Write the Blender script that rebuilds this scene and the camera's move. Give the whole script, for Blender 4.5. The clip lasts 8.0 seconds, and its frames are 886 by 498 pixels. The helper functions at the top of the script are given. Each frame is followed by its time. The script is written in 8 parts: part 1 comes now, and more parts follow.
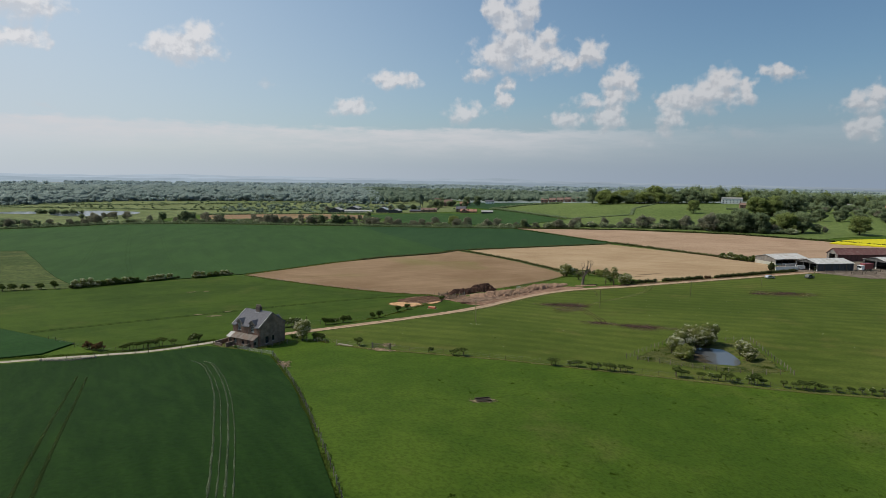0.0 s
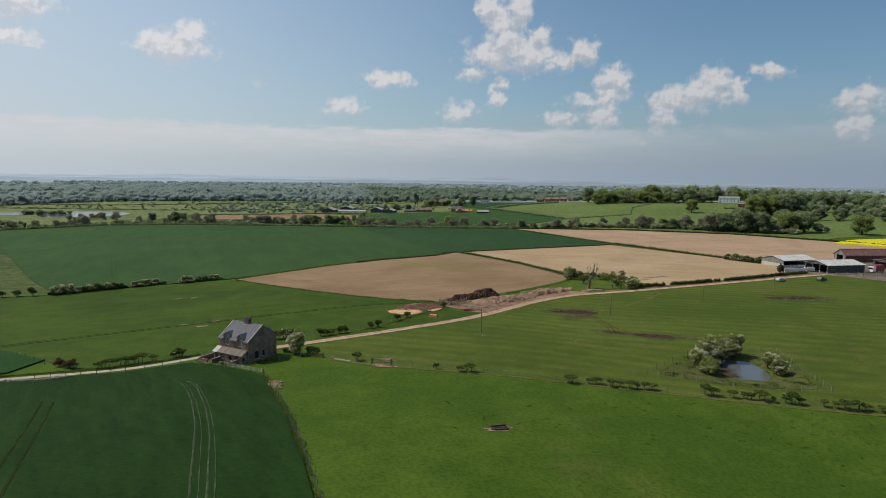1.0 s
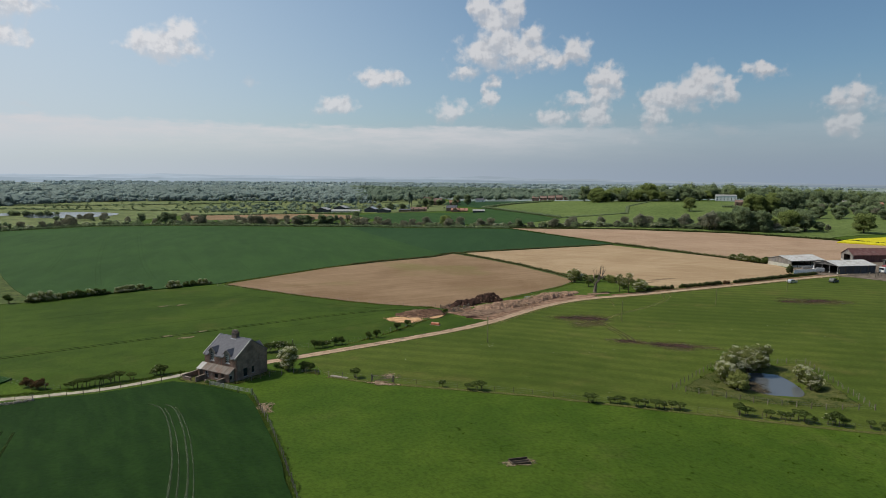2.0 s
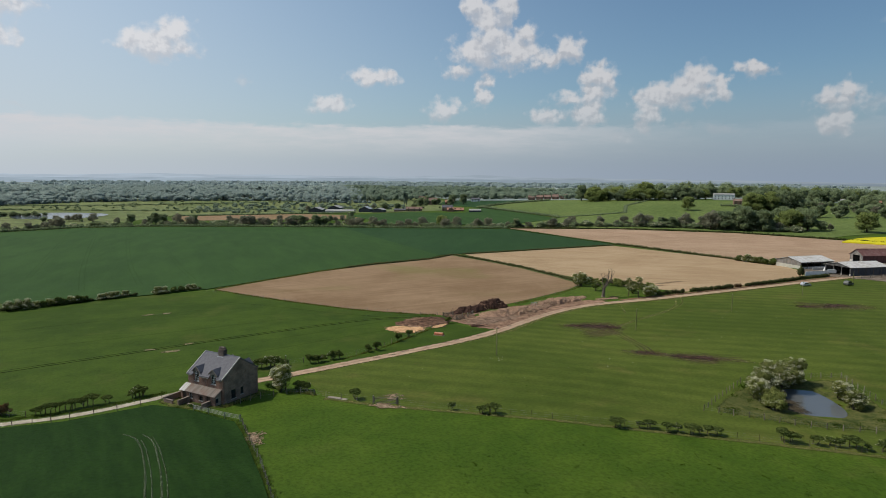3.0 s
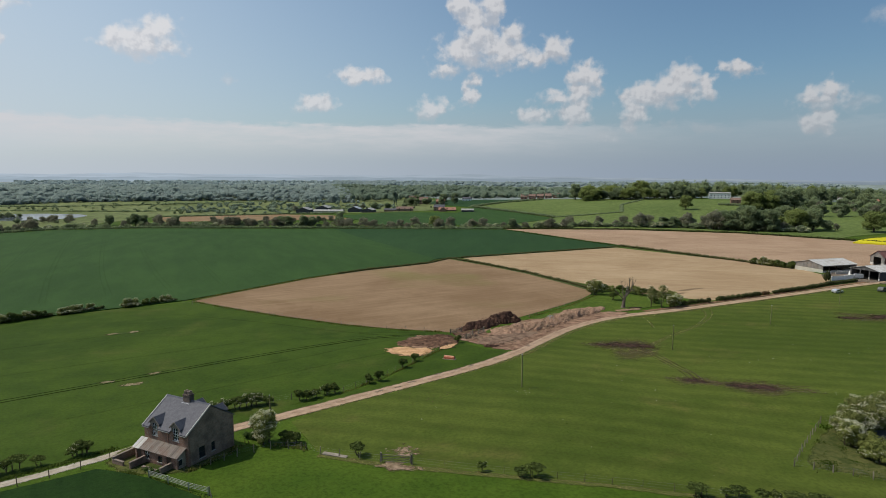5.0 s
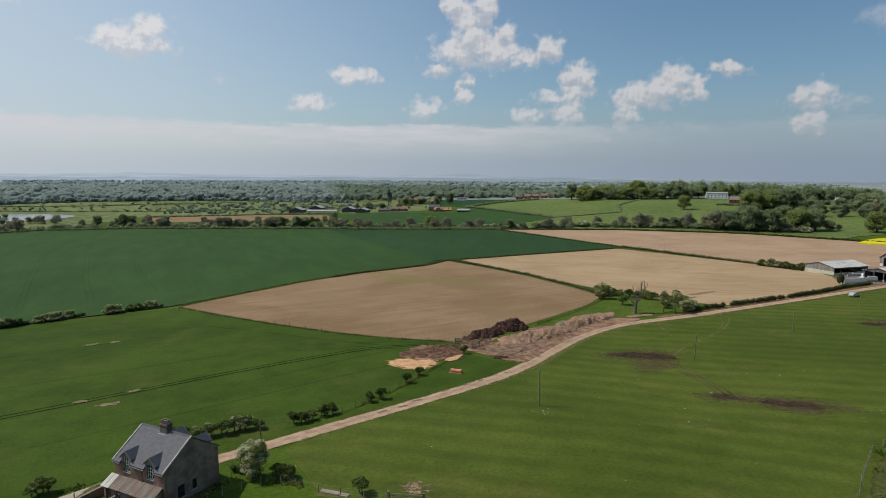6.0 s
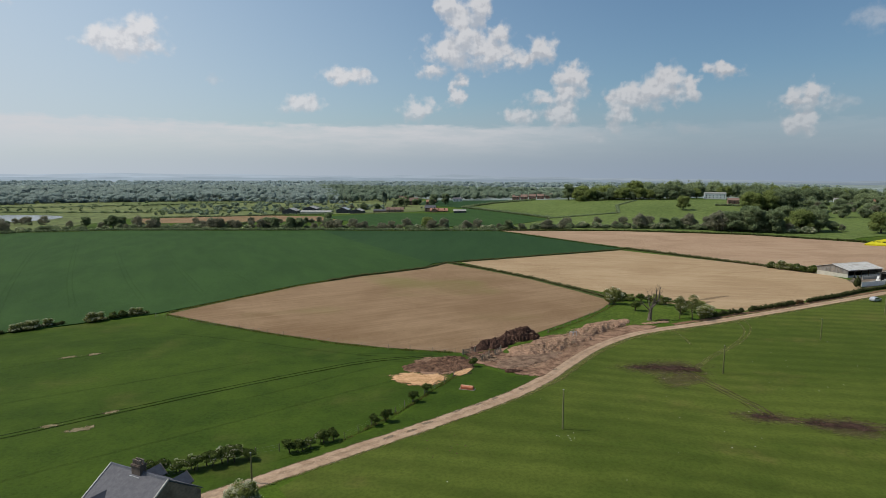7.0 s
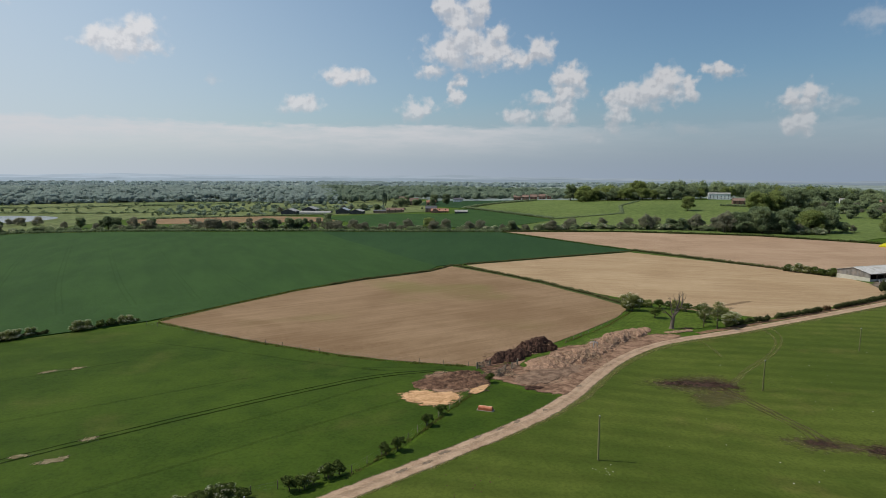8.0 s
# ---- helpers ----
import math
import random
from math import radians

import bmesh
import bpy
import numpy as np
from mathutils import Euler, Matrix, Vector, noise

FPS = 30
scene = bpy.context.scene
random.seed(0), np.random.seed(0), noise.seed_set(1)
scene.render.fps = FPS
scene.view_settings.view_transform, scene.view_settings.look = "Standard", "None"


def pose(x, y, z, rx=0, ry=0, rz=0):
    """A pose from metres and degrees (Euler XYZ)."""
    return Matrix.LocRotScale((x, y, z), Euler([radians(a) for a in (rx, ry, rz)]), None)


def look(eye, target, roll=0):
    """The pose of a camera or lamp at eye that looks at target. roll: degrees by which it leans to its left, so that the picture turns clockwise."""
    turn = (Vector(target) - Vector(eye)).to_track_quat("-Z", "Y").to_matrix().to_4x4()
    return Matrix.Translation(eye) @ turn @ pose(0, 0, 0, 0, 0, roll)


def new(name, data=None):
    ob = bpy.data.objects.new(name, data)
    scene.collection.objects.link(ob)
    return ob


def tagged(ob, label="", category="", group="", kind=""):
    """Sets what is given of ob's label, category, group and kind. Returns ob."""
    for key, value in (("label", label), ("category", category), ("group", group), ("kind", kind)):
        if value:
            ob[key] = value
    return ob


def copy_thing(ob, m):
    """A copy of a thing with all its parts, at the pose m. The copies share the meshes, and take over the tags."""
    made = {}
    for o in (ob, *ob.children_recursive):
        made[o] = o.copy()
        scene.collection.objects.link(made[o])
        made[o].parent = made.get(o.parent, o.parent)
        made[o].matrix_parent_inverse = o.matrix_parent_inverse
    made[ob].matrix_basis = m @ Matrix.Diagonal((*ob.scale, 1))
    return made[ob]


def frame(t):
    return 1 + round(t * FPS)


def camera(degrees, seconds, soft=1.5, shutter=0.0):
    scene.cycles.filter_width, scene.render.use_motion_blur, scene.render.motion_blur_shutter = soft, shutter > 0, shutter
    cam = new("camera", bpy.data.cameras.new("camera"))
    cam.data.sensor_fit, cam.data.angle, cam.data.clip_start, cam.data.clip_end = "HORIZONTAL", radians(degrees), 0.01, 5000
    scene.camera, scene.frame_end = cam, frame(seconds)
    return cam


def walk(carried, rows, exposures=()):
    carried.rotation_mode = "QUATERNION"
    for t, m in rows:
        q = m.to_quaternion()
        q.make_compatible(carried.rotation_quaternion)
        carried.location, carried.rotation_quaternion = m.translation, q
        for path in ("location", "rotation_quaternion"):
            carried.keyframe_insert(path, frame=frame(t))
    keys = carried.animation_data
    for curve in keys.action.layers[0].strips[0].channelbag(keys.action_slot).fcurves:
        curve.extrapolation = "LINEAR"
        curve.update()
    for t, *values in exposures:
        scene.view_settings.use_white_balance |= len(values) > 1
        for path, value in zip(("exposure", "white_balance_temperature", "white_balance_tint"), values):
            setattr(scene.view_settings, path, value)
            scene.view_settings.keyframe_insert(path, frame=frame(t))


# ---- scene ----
cam = camera(72.8, 8.0, 0.45)
PATH = [
    (0, (2.801, -4.336, 37.606), (3.101, -2.371, 37.38), 0.7),
    (0.5, (2.381, 1.183, 37.705), (2.692, 3.146, 37.478), 0.6),
    (1, (2.045, 6.689, 37.81), (2.366, 8.65, 37.582), 0.6),
    (1.5, (1.74, 12.057, 37.856), (2.072, 14.016, 37.626), 0.5),
    (3, (0.81, 28.052, 38.272), (1.172, 30.005, 38.037), 0.3),
    (3.5, (0.513, 33.737, 38.255), (0.885, 35.688, 38.019), 0.2),
    (4, (0.255, 39.037, 38.239), (0.637, 40.986, 38.003), 0.2),
    (4.5, (0.054, 44.479, 38.213), (0.445, 46.426, 37.976), 0.2),

    (6, (-0.646, 60.46, 37.765), (-0.223, 62.4, 37.527), 0.2),
    (6.5, (-0.918, 65.866, 37.544), (-0.485, 67.804, 37.307), 0.2),
    (7, (-1.197, 71.32, 37.28), (-0.754, 73.256, 37.044), 0.2),
    (7.5, (-1.445, 76.876, 37.117), (-0.997, 78.811, 36.881), 0.2),
    (8, (-1.608, 82.15, 37.027), (-1.161, 84.085, 36.792), 0.2),
]
walk(cam, [(t, look(e, g, r)) for t, e, g, r in PATH])

# ---- world, sun ----
SUN = Vector((-0.94, 0.35, 0.0)).normalized()
SUN_HEIGHT = radians(52)
SUN_WAY = Vector((SUN.x * math.cos(SUN_HEIGHT), SUN.y * math.cos(SUN_HEIGHT), math.sin(SUN_HEIGHT)))

sun_lamp = new("sun", bpy.data.lights.new("sun", "SUN"))
sun_lamp.data.energy, sun_lamp.data.angle, sun_lamp.data.color = 3.4, radians(0.6), (1.0, 0.95, 0.86)
sun_lamp.matrix_world = look((0, 0, 200), Vector((0, 0, 200)) - SUN_WAY)


class Nodes:
    """A node tree, and short ways to add nodes to it."""

    def __init__(self, tree):
        self.tree = tree
        tree.nodes.clear()

    def node(self, kind, operation=None):
        n = self.tree.nodes.new(kind)
        if operation:
            n.operation = operation
        return n

    def link(self, a, b):
        self.tree.links.new(a, b)

    def put(self, socket, value):
        if isinstance(value, bpy.types.NodeSocket):
            self.tree.links.new(value, socket)
        else:
            socket.default_value = value

    def math(self, op, a, b=0.0, c=0.0):
        n = self.node("ShaderNodeMath", operation=op)
        for i, v in enumerate((a, b, c)):
            self.put(n.inputs[i], v)
        return n.outputs[0]

    def vec(self, op, a, b=(0, 0, 0)):
        n = self.node("ShaderNodeVectorMath", operation=op)
        self.put(n.inputs[0], a)
        self.put(n.inputs[1], b)
        return n.outputs["Value" if op in ("LENGTH", "DOT_PRODUCT", "DISTANCE") else "Vector"]

    def mix(self, f, a, b, blend="MIX"):
        n = self.node("ShaderNodeMix")
        n.data_type, n.blend_type = "RGBA", blend
        self.put(n.inputs[0], f)
        self.put(n.inputs[6], (*a, 1) if isinstance(a, tuple) else a)
        self.put(n.inputs[7], (*b, 1) if isinstance(b, tuple) else b)
        return n.outputs[2]

    def noise(self, where, scale, detail=4.0, rough=0.55, distort=0.0):
        n = self.node("ShaderNodeTexNoise")
        self.put(n.inputs["Vector"], where)
        for key, v in (("Scale", scale), ("Detail", detail), ("Roughness", rough), ("Distortion", distort)):
            n.inputs[key].default_value = v
        return n.outputs["Fac"]

    def step(self, v, lo, hi, a=0.0, b=1.0):
        n = self.node("ShaderNodeMapRange")
        n.interpolation_type = "SMOOTHSTEP"
        for i, w in enumerate((v, lo, hi, a, b)):
            self.put(n.inputs[i], w)
        return n.outputs[0]


# Clouds: puffs as (bearing, height, half width, half height) in degrees.
CLOUDS = {
    "high_left": [(-25.8, 13.3, 2.9, 1.8), (-26.4, 10.3, 2.4, 0.8)],
    "left": [(-14.2, 10.8, 2.7, 1.1), (-13.4, 11.7, 1.9, 1.3), (-15.3, 11.1, 1.9, 1.2)],
    "middle_low": [(4.1, 9.0, 2.2, 0.9), (-0.2, 6.5, 2.0, 0.8), (10.5, 6.3, 1.7, 1.1)],
    "feather": [(14.9, 8.8, 0.8, 0.7), (14.1, 7.5, 0.8, 1.1)],
    "tower": [(14.7, 13.3, 2.0, 3.1), (13.7, 11.4, 2.6, 1.6), (11.8, 9.9, 1.5, 0.7), (16.0, 15.5, 1.3, 1.8)],
    "tower_side": [(17.3, 11.4, 2.0, 1.6), (18.0, 12.8, 0.8, 1.2), (19.6, 10.6, 2.2, 0.9), (22.0, 11.4, 1.4, 1.2)],
    "column": [(24.8, 9.0, 1.7, 1.2), (24.2, 7.6, 1.3, 0.9), (23.7, 6.0, 1.7, 1.5), (22.0, 7.1, 1.8, 0.7)],
    "hook": [(30.0, 7.1, 2.3, 1.1), (32.0, 7.6, 2.7, 1.4), (33.0, 8.5, 1.4, 1.2), (34.8, 7.6, 0.8, 1.1)],
    "hook_low": [(28.9, 5.8, 1.3, 1.5), (20.1, 5.7, 1.5, 0.8), (13.4, 15.3, 1.3, 1.2)],
    "right": [(37.4, 9.0, 1.6, 0.6), (43.2, 6.3, 1.7, 0.9), (43.9, 6.9, 0.9, 0.9), (43.2, 4.6, 1.5, 1.1)],
}
WISPS = [(-7.6, 8.3, 0.8, 0.3), (-24.6, 5.5, 1.1, 0.3), (31.9, 4.6, 0.8, 0.5), (35.0, 4.2, 2.0, 0.5), (45.6, 5.9, 1.6, 0.8), (48.0, 12.0, 2.4, 1.0), (-7.4, 8.3, 0.9, 0.5), (26.5, 3.9, 1.6, 0.7)]


def make_world():
    world = bpy.data.worlds.new("sky")
    scene.world = world
    world.use_nodes = True
    g = Nodes(world.node_tree)
    way = g.node("ShaderNodeTexCoord").outputs["Generated"]
    sky = g.node("ShaderNodeTexSky")
    sky.sky_type, sky.sun_disc = "NISHITA", False
    sky.sun_elevation, sky.sun_rotation = SUN_HEIGHT, math.atan2(SUN.x, SUN.y)
    sky.altitude, sky.air_density, sky.dust_density, sky.ozone_density = 60, 1.0, 1.6, 1.6
    axes = g.node("ShaderNodeSeparateXYZ")
    g.link(way, axes.inputs[0])
    bearing = g.math("DEGREES", g.math("ARCTAN2", axes.outputs[0], axes.outputs[1]))
    height = g.math("DEGREES", g.math("ARCSINE", axes.outputs[2]))
    flat = g.node("ShaderNodeCombineXYZ")
    g.link(bearing, flat.inputs[0])
    g.link(height, flat.inputs[1])
    flat = flat.outputs[0]

    # curl the outline of the puffs
    curl = g.node("ShaderNodeTexNoise")
    g.link(flat, curl.inputs["Vector"])
    curl.inputs["Scale"].default_value, curl.inputs["Detail"].default_value = 0.75, 5.0
    warped = g.vec("ADD", flat, g.vec("MULTIPLY", g.vec("SUBTRACT", curl.outputs["Color"], (0.5, 0.5, 0.5)), (2.0, 1.6, 0)))

    def puffs(rows, soft):
        total = None
        for az, el, ra, re in rows:
            d = g.vec("LENGTH", g.vec("MULTIPLY", g.vec("SUBTRACT", warped, (az, el, 0)), (0.88 / ra, 0.86 / re, 0)))
            d = g.math("SUBTRACT", 1.0, d)
            total = d if total is None else g.math("SMOOTH_MAX", total, d, soft)
        return total

    grain = g.noise(flat, 1.1, 6.0, 0.52)
    cell = g.node("ShaderNodeTexVoronoi")
    cell.feature = "SMOOTH_F1"
    g.link(warped, cell.inputs["Vector"])
    cell.inputs["Scale"].default_value, cell.inputs["Smoothness"].default_value = 0.85, 0.6
    billow = g.math("SUBTRACT", 0.5, cell.outputs["Distance"])
    body = puffs([row for rows in CLOUDS.values() for row in rows], 0.35)
    thick = g.math("ADD", body, g.math("ADD", g.math("MULTIPLY", g.math("SUBTRACT", grain, 0.5), 1.1), g.math("MULTIPLY", billow, 0.75)))
    cover = g.step(thick, -0.12, 0.62)
    thin = g.math("ADD", puffs(WISPS, 0.2), g.math("MULTIPLY", g.math("SUBTRACT", grain, 0.5), 1.2))
    cover = g.math("MAXIMUM", cover, g.math("MULTIPLY", g.step(thin, 0.0, 0.9), 0.42))

    # haze near the horizon, with the tops of a far cloud bank in it
    bank_grain = g.noise(g.vec("MULTIPLY", flat, (0.28, 1.0, 1)), 1.0, 7.0, 0.6)
    edge = g.math("ADD", 3.85, g.math("MULTIPLY", bank_grain, 2.0))
    bank = g.step(g.math("SUBTRACT", edge, height), -0.15, 0.45)
    wisp_tone = g.step(g.noise(g.vec("MULTIPLY", flat, (0.22, 1.3, 1)), 1.0, 6.0, 0.6), 0.35, 0.65, 0.65, 1.0)
    bank = g.math("MULTIPLY", bank, g.math("MULTIPLY", wisp_tone, g.step(height, 1.2, 4.4, 0.0, 1.0)))
    bank = g.math("MULTIPLY", bank, g.step(bearing, 10.0, 36.0, 0.72, 0.10))
    haze = g.step(height, -1.0, 10.0, 0.93, 0.0)
    left_haze = g.math("MULTIPLY", g.step(bearing, -45.0, 40.0, 0.95, 0.0), g.step(height, 2.0, 38.0, 1.0, 0.0))
    haze = g.math("MAXIMUM", haze, left_haze)
    side = g.step(bearing, -35.0, 50.0)
    tone = g.mix(side, HAZE_LEFT, HAZE_RIGHT)
    under = puffs([(az, el - 0.55 * re, ra, re) for rows in CLOUDS.values() for az, el, ra, re in rows], 0.35)
    # lumps lit from the sun's side
    sunward = g.noise(g.vec("ADD", flat, (-0.22, 0.26, 0)), 1.1, 6.0, 0.52)
    relief = g.math("MULTIPLY", g.math("SUBTRACT", grain, sunward), 2.6)
    rise = g.math("SUBTRACT", body, under)
    top_side = g.math("ADD", rise, relief)
    white = g.mix(g.step(top_side, -0.45, 0.45), g.mix(side, CLOUD_GREY, tuple(v * 0.74 for v in CLOUD_GREY)), g.mix(side, CLOUD_WHITE, tuple(v * 0.78 for v in CLOUD_WHITE)))
    cover = g.math("MULTIPLY", cover, g.step(rise, -0.9, 0.2, 0.6, 1.0))
    clear = g.mix(1.0, sky.outputs[0], g.mix(side, SKY_TINT, SKY_TINT_RIGHT), "MULTIPLY")
    colour = g.mix(haze, clear, tone)
    colour = g.mix(bank, colour, BANK)
    colour = g.mix(g.math("MULTIPLY", cover, g.step(height, 2.5, 9.0, 0.60, 0.92)), colour, white)
    back = g.node("ShaderNodeBackground")
    back.inputs["Strength"].default_value = 0.1
    g.link(colour, back.inputs["Color"])
    g.link(back.outputs[0], g.node("ShaderNodeOutputWorld").inputs[0])


SKY_TINT, SKY_TINT_RIGHT = (1.06, 1.22, 1.20), (0.715, 0.875, 0.93)
HAZE_LEFT, HAZE_RIGHT = (5.15, 5.75, 6.5), (2.66, 3.30, 4.24)
CLOUD_GREY, CLOUD_WHITE = (5.6, 5.75, 6.15), (7.3, 7.3, 7.5)
BANK = (6.5, 6.3, 6.5)
make_world()


# ---- materials ----
def material(name, rough=0.85, spec=0.3):
    m = bpy.data.materials.new(name)
    m.use_nodes = True
    g = Nodes(m.node_tree)
    b = g.node("ShaderNodeBsdfPrincipled")
    b.inputs["Roughness"].default_value = rough
    b.inputs["Specular IOR Level"].default_value = spec
    g.link(b.outputs[0], g.node("ShaderNodeOutputMaterial").inputs[0])
    where = g.node("ShaderNodeNewGeometry").outputs["Position"]
    return m, g, b, where


def bump(g, b, height, strength, distance=0.1):
    n = g.node("ShaderNodeBump")
    n.inputs["Strength"].default_value, n.inputs["Distance"].default_value = strength, distance
    g.link(height, n.inputs["Height"])
    g.link(n.outputs[0], b.inputs["Normal"])


def along(g, where, angle, sx, sy):
    """Ground coordinates turned by angle degrees, then stretched."""
    n = g.node("ShaderNodeMapping")
    n.vector_type = "POINT"
    g.link(where, n.inputs["Vector"])
    n.inputs["Rotation"].default_value = (0, 0, radians(-angle))
    return g.vec("MULTIPLY", n.outputs[0], (sx, sy, 1))


def grass_material(name, dark, light, dry, tuft=0.5, tuft_scale=0.9, stretch=20, furrows=None, patches=0.02):
    """Grazed grass: broad patches, tufts, dry spots; furrows: (angle, spacing, depth of tone)."""
    m, g, b, where = material(name, 0.85, 0.05)
    broad = g.noise(where, patches, 4, 0.6, 0.4)
    middle = g.noise(where, 0.16, 5, 0.62)
    fine = g.noise(along(g, where, stretch, 1.0, 0.8), tuft_scale, 5, 0.72)
    tone = g.math("ADD", g.math("MULTIPLY", broad, 0.55), g.math("MULTIPLY", middle, 0.45))
    colour = g.mix(g.step(tone, 0.38, 0.62), dark, light)
    dry_spot = g.math("MULTIPLY", g.step(g.noise(where, 0.045, 6, 0.66), 0.54, 0.74), 0.40)
    colour = g.mix(dry_spot, colour, dry)
    shaggy = g.step(fine, 0.34, 0.60, 1.0 - tuft, 1.12)
    colour = g.mix(1.0, colour, g.node_grey(shaggy), "MULTIPLY")
    if furrows:
        angle, spacing, depth = furrows
        bent = g.vec("ADD", where, g.vec("MULTIPLY", g.vec("SUBTRACT", g.noise_colour(where, 0.02), (0.5, 0.5, 0.5)), (6, 6, 0)))
        turned = g.node("ShaderNodeSeparateXYZ")
        g.link(along(g, bent, angle, 1, 1), turned.inputs[0])
        wave = g.math("SINE", g.math("MULTIPLY", turned.outputs[1], 2 * math.pi / spacing))
        broken = g.step(g.noise(along(g, where, angle, 0.05, 0.25), 1.0, 4, 0.6), 0.3, 0.7, 0.35, 1.0)
        colour = g.mix(g.math("MULTIPLY", g.step(wave, -0.9, 1.0), g.math("MULTIPLY", broken, depth)), colour, tuple(v * 0.52 for v in dark))
    g.link(colour, b.inputs["Base Color"])
    bump(g, b, g.noise(where, 2.2, 5, 0.7), 0.38, 0.14)
    return m


def node_grey(self, value):
    n = self.node("ShaderNodeCombineColor")
    for i in range(3):
        self.link(value, n.inputs[i])
    return n.outputs[0]


def noise_colour(self, where, scale):
    n = self.node("ShaderNodeTexNoise")
    self.link(where, n.inputs["Vector"])
    n.inputs["Scale"].default_value = scale
    return n.outputs["Color"]


Nodes.node_grey, Nodes.noise_colour = node_grey, noise_colour


def crop_material(name, dark, light, angle, lines=0.35, row=2.0, patch=0.012):
    """Young cereal: even green with faint drill lines along angle."""
    m, g, b, where = material(name, 0.85, 0.05)
    broad = g.noise(where, patch, 4, 0.55, 0.3)
    streak = g.noise(along(g, where, angle, 0.02, 1.0 / row), 1.0, 3, 0.6)
    fine = g.noise(where, 1.6, 6, 0.7)
    tone = g.math("ADD", g.math("MULTIPLY", broad, 1.0 - lines), g.math("MULTIPLY", streak, lines))
    colour = g.mix(g.step(tone, 0.36, 0.64), dark, light)
    colour = g.mix(1.0, colour, g.node_grey(g.step(fine, 0.3, 0.6, 0.68, 1.0)), "MULTIPLY")
    g.link(colour, b.inputs["Base Color"])
    bump(g, b, fine, 0.5, 0.15)
    return m


def soil_material(name, dark, light, angle, row=1.2, green=0.0):
    """Ploughed and harrowed soil with fine furrows along angle and damp patches."""
    m, g, b, where = material(name, 1.0, 0.04)
    broad = g.noise(where, 0.025, 6, 0.62, 0.6)
    streak = g.noise(along(g, where, angle, 0.03, 1.0 / row), 1.0, 4, 0.65)
    clods = g.noise(where, 2.5, 6, 0.75)
    tone = g.math("ADD", g.math("MULTIPLY", broad, 0.56), g.math("MULTIPLY", streak, 0.44))
    colour = g.mix(g.step(tone, 0.36, 0.66), dark, light)
    colour = g.mix(1.0, colour, g.node_grey(g.step(clods, 0.3, 0.6, 0.64, 1.04)), "MULTIPLY")
    if green:
        colour = g.mix(g.math("MULTIPLY", g.step(g.noise(where, 0.018, 3, 0.5), 0.52, 0.70), green), colour, (0.16, 0.16, 0.05))
    g.link(colour, b.inputs["Base Color"])
    bump(g, b, g.math("ADD", clods, streak), 0.7, 0.12)
    return m


def plain_material(name, dark, light, scale=1.5, rough=0.85, spec=0.3, metal=0.0, relief=0.3, stretch=(1, 1, 1), own=False):
    """A surface with grain at two scales; own: a tone of its own for each object."""
    m, g, b, where = material(name, rough, spec)
    if own:
        where = g.node("ShaderNodeTexCoord").outputs["Object"]
    where = g.vec("MULTIPLY", where, stretch)
    tone = g.math("ADD", g.math("MULTIPLY", g.noise(where, scale, 5, 0.65), 0.6), g.math("MULTIPLY", g.noise(where, scale * 7, 4, 0.6), 0.4))
    if own:
        tone = g.math("ADD", tone, g.math("MULTIPLY", g.math("SUBTRACT", g.node("ShaderNodeObjectInfo").outputs["Random"], 0.5), 0.25))
    g.link(g.mix(g.step(tone, 0.34, 0.68), dark, light), b.inputs["Base Color"])
    b.inputs["Metallic"].default_value = metal
    if relief:
        bump(g, b, tone, relief, 0.03)
    return m


def earth_material(name, dark, light, scale, cover=1.0, streak=None, fray=1.5):
    """Bare earth that frays into the grass round it: the sheet's own 'wear' says how far in from its edge it lies."""
    m, g, b, where = material(name, 1.0, 0.04)
    grain = g.noise(where, scale * 1.6, 6, 0.7)
    lie = along(g, where, streak, 0.22, 1.8) if streak is not None else where
    grain = g.noise(lie, scale * 1.6, 6, 0.7) if streak is not None else grain
    tone = g.math("ADD", g.math("MULTIPLY", g.noise(lie, scale, 6, 0.65, 0.5), 0.6), g.math("MULTIPLY", g.noise(where, scale * 6, 4, 0.65), 0.4))
    g.link(g.mix(g.step(tone, 0.36, 0.64), dark, light), b.inputs["Base Color"])
    bump(g, b, tone, 0.7, 0.08)
    wear = g.node("ShaderNodeAttribute")
    wear.attribute_name = "wear"
    shown = g.math("ADD", wear.outputs["Fac"], g.math("MULTIPLY", g.math("SUBTRACT", grain, 0.5), fray))
    clear = g.node("ShaderNodeBsdfTransparent")
    both = g.node("ShaderNodeMixShader")
    g.link(g.step(shown, 0.18, 0.62, 0.0, cover), both.inputs[0])
    g.link(clear.outputs[0], both.inputs[1])
    g.link(b.outputs[0], both.inputs[2])
    for n in m.node_tree.nodes:
        if n.bl_idname == "ShaderNodeOutputMaterial":
            g.link(both.outputs[0], n.inputs[0])
    return m


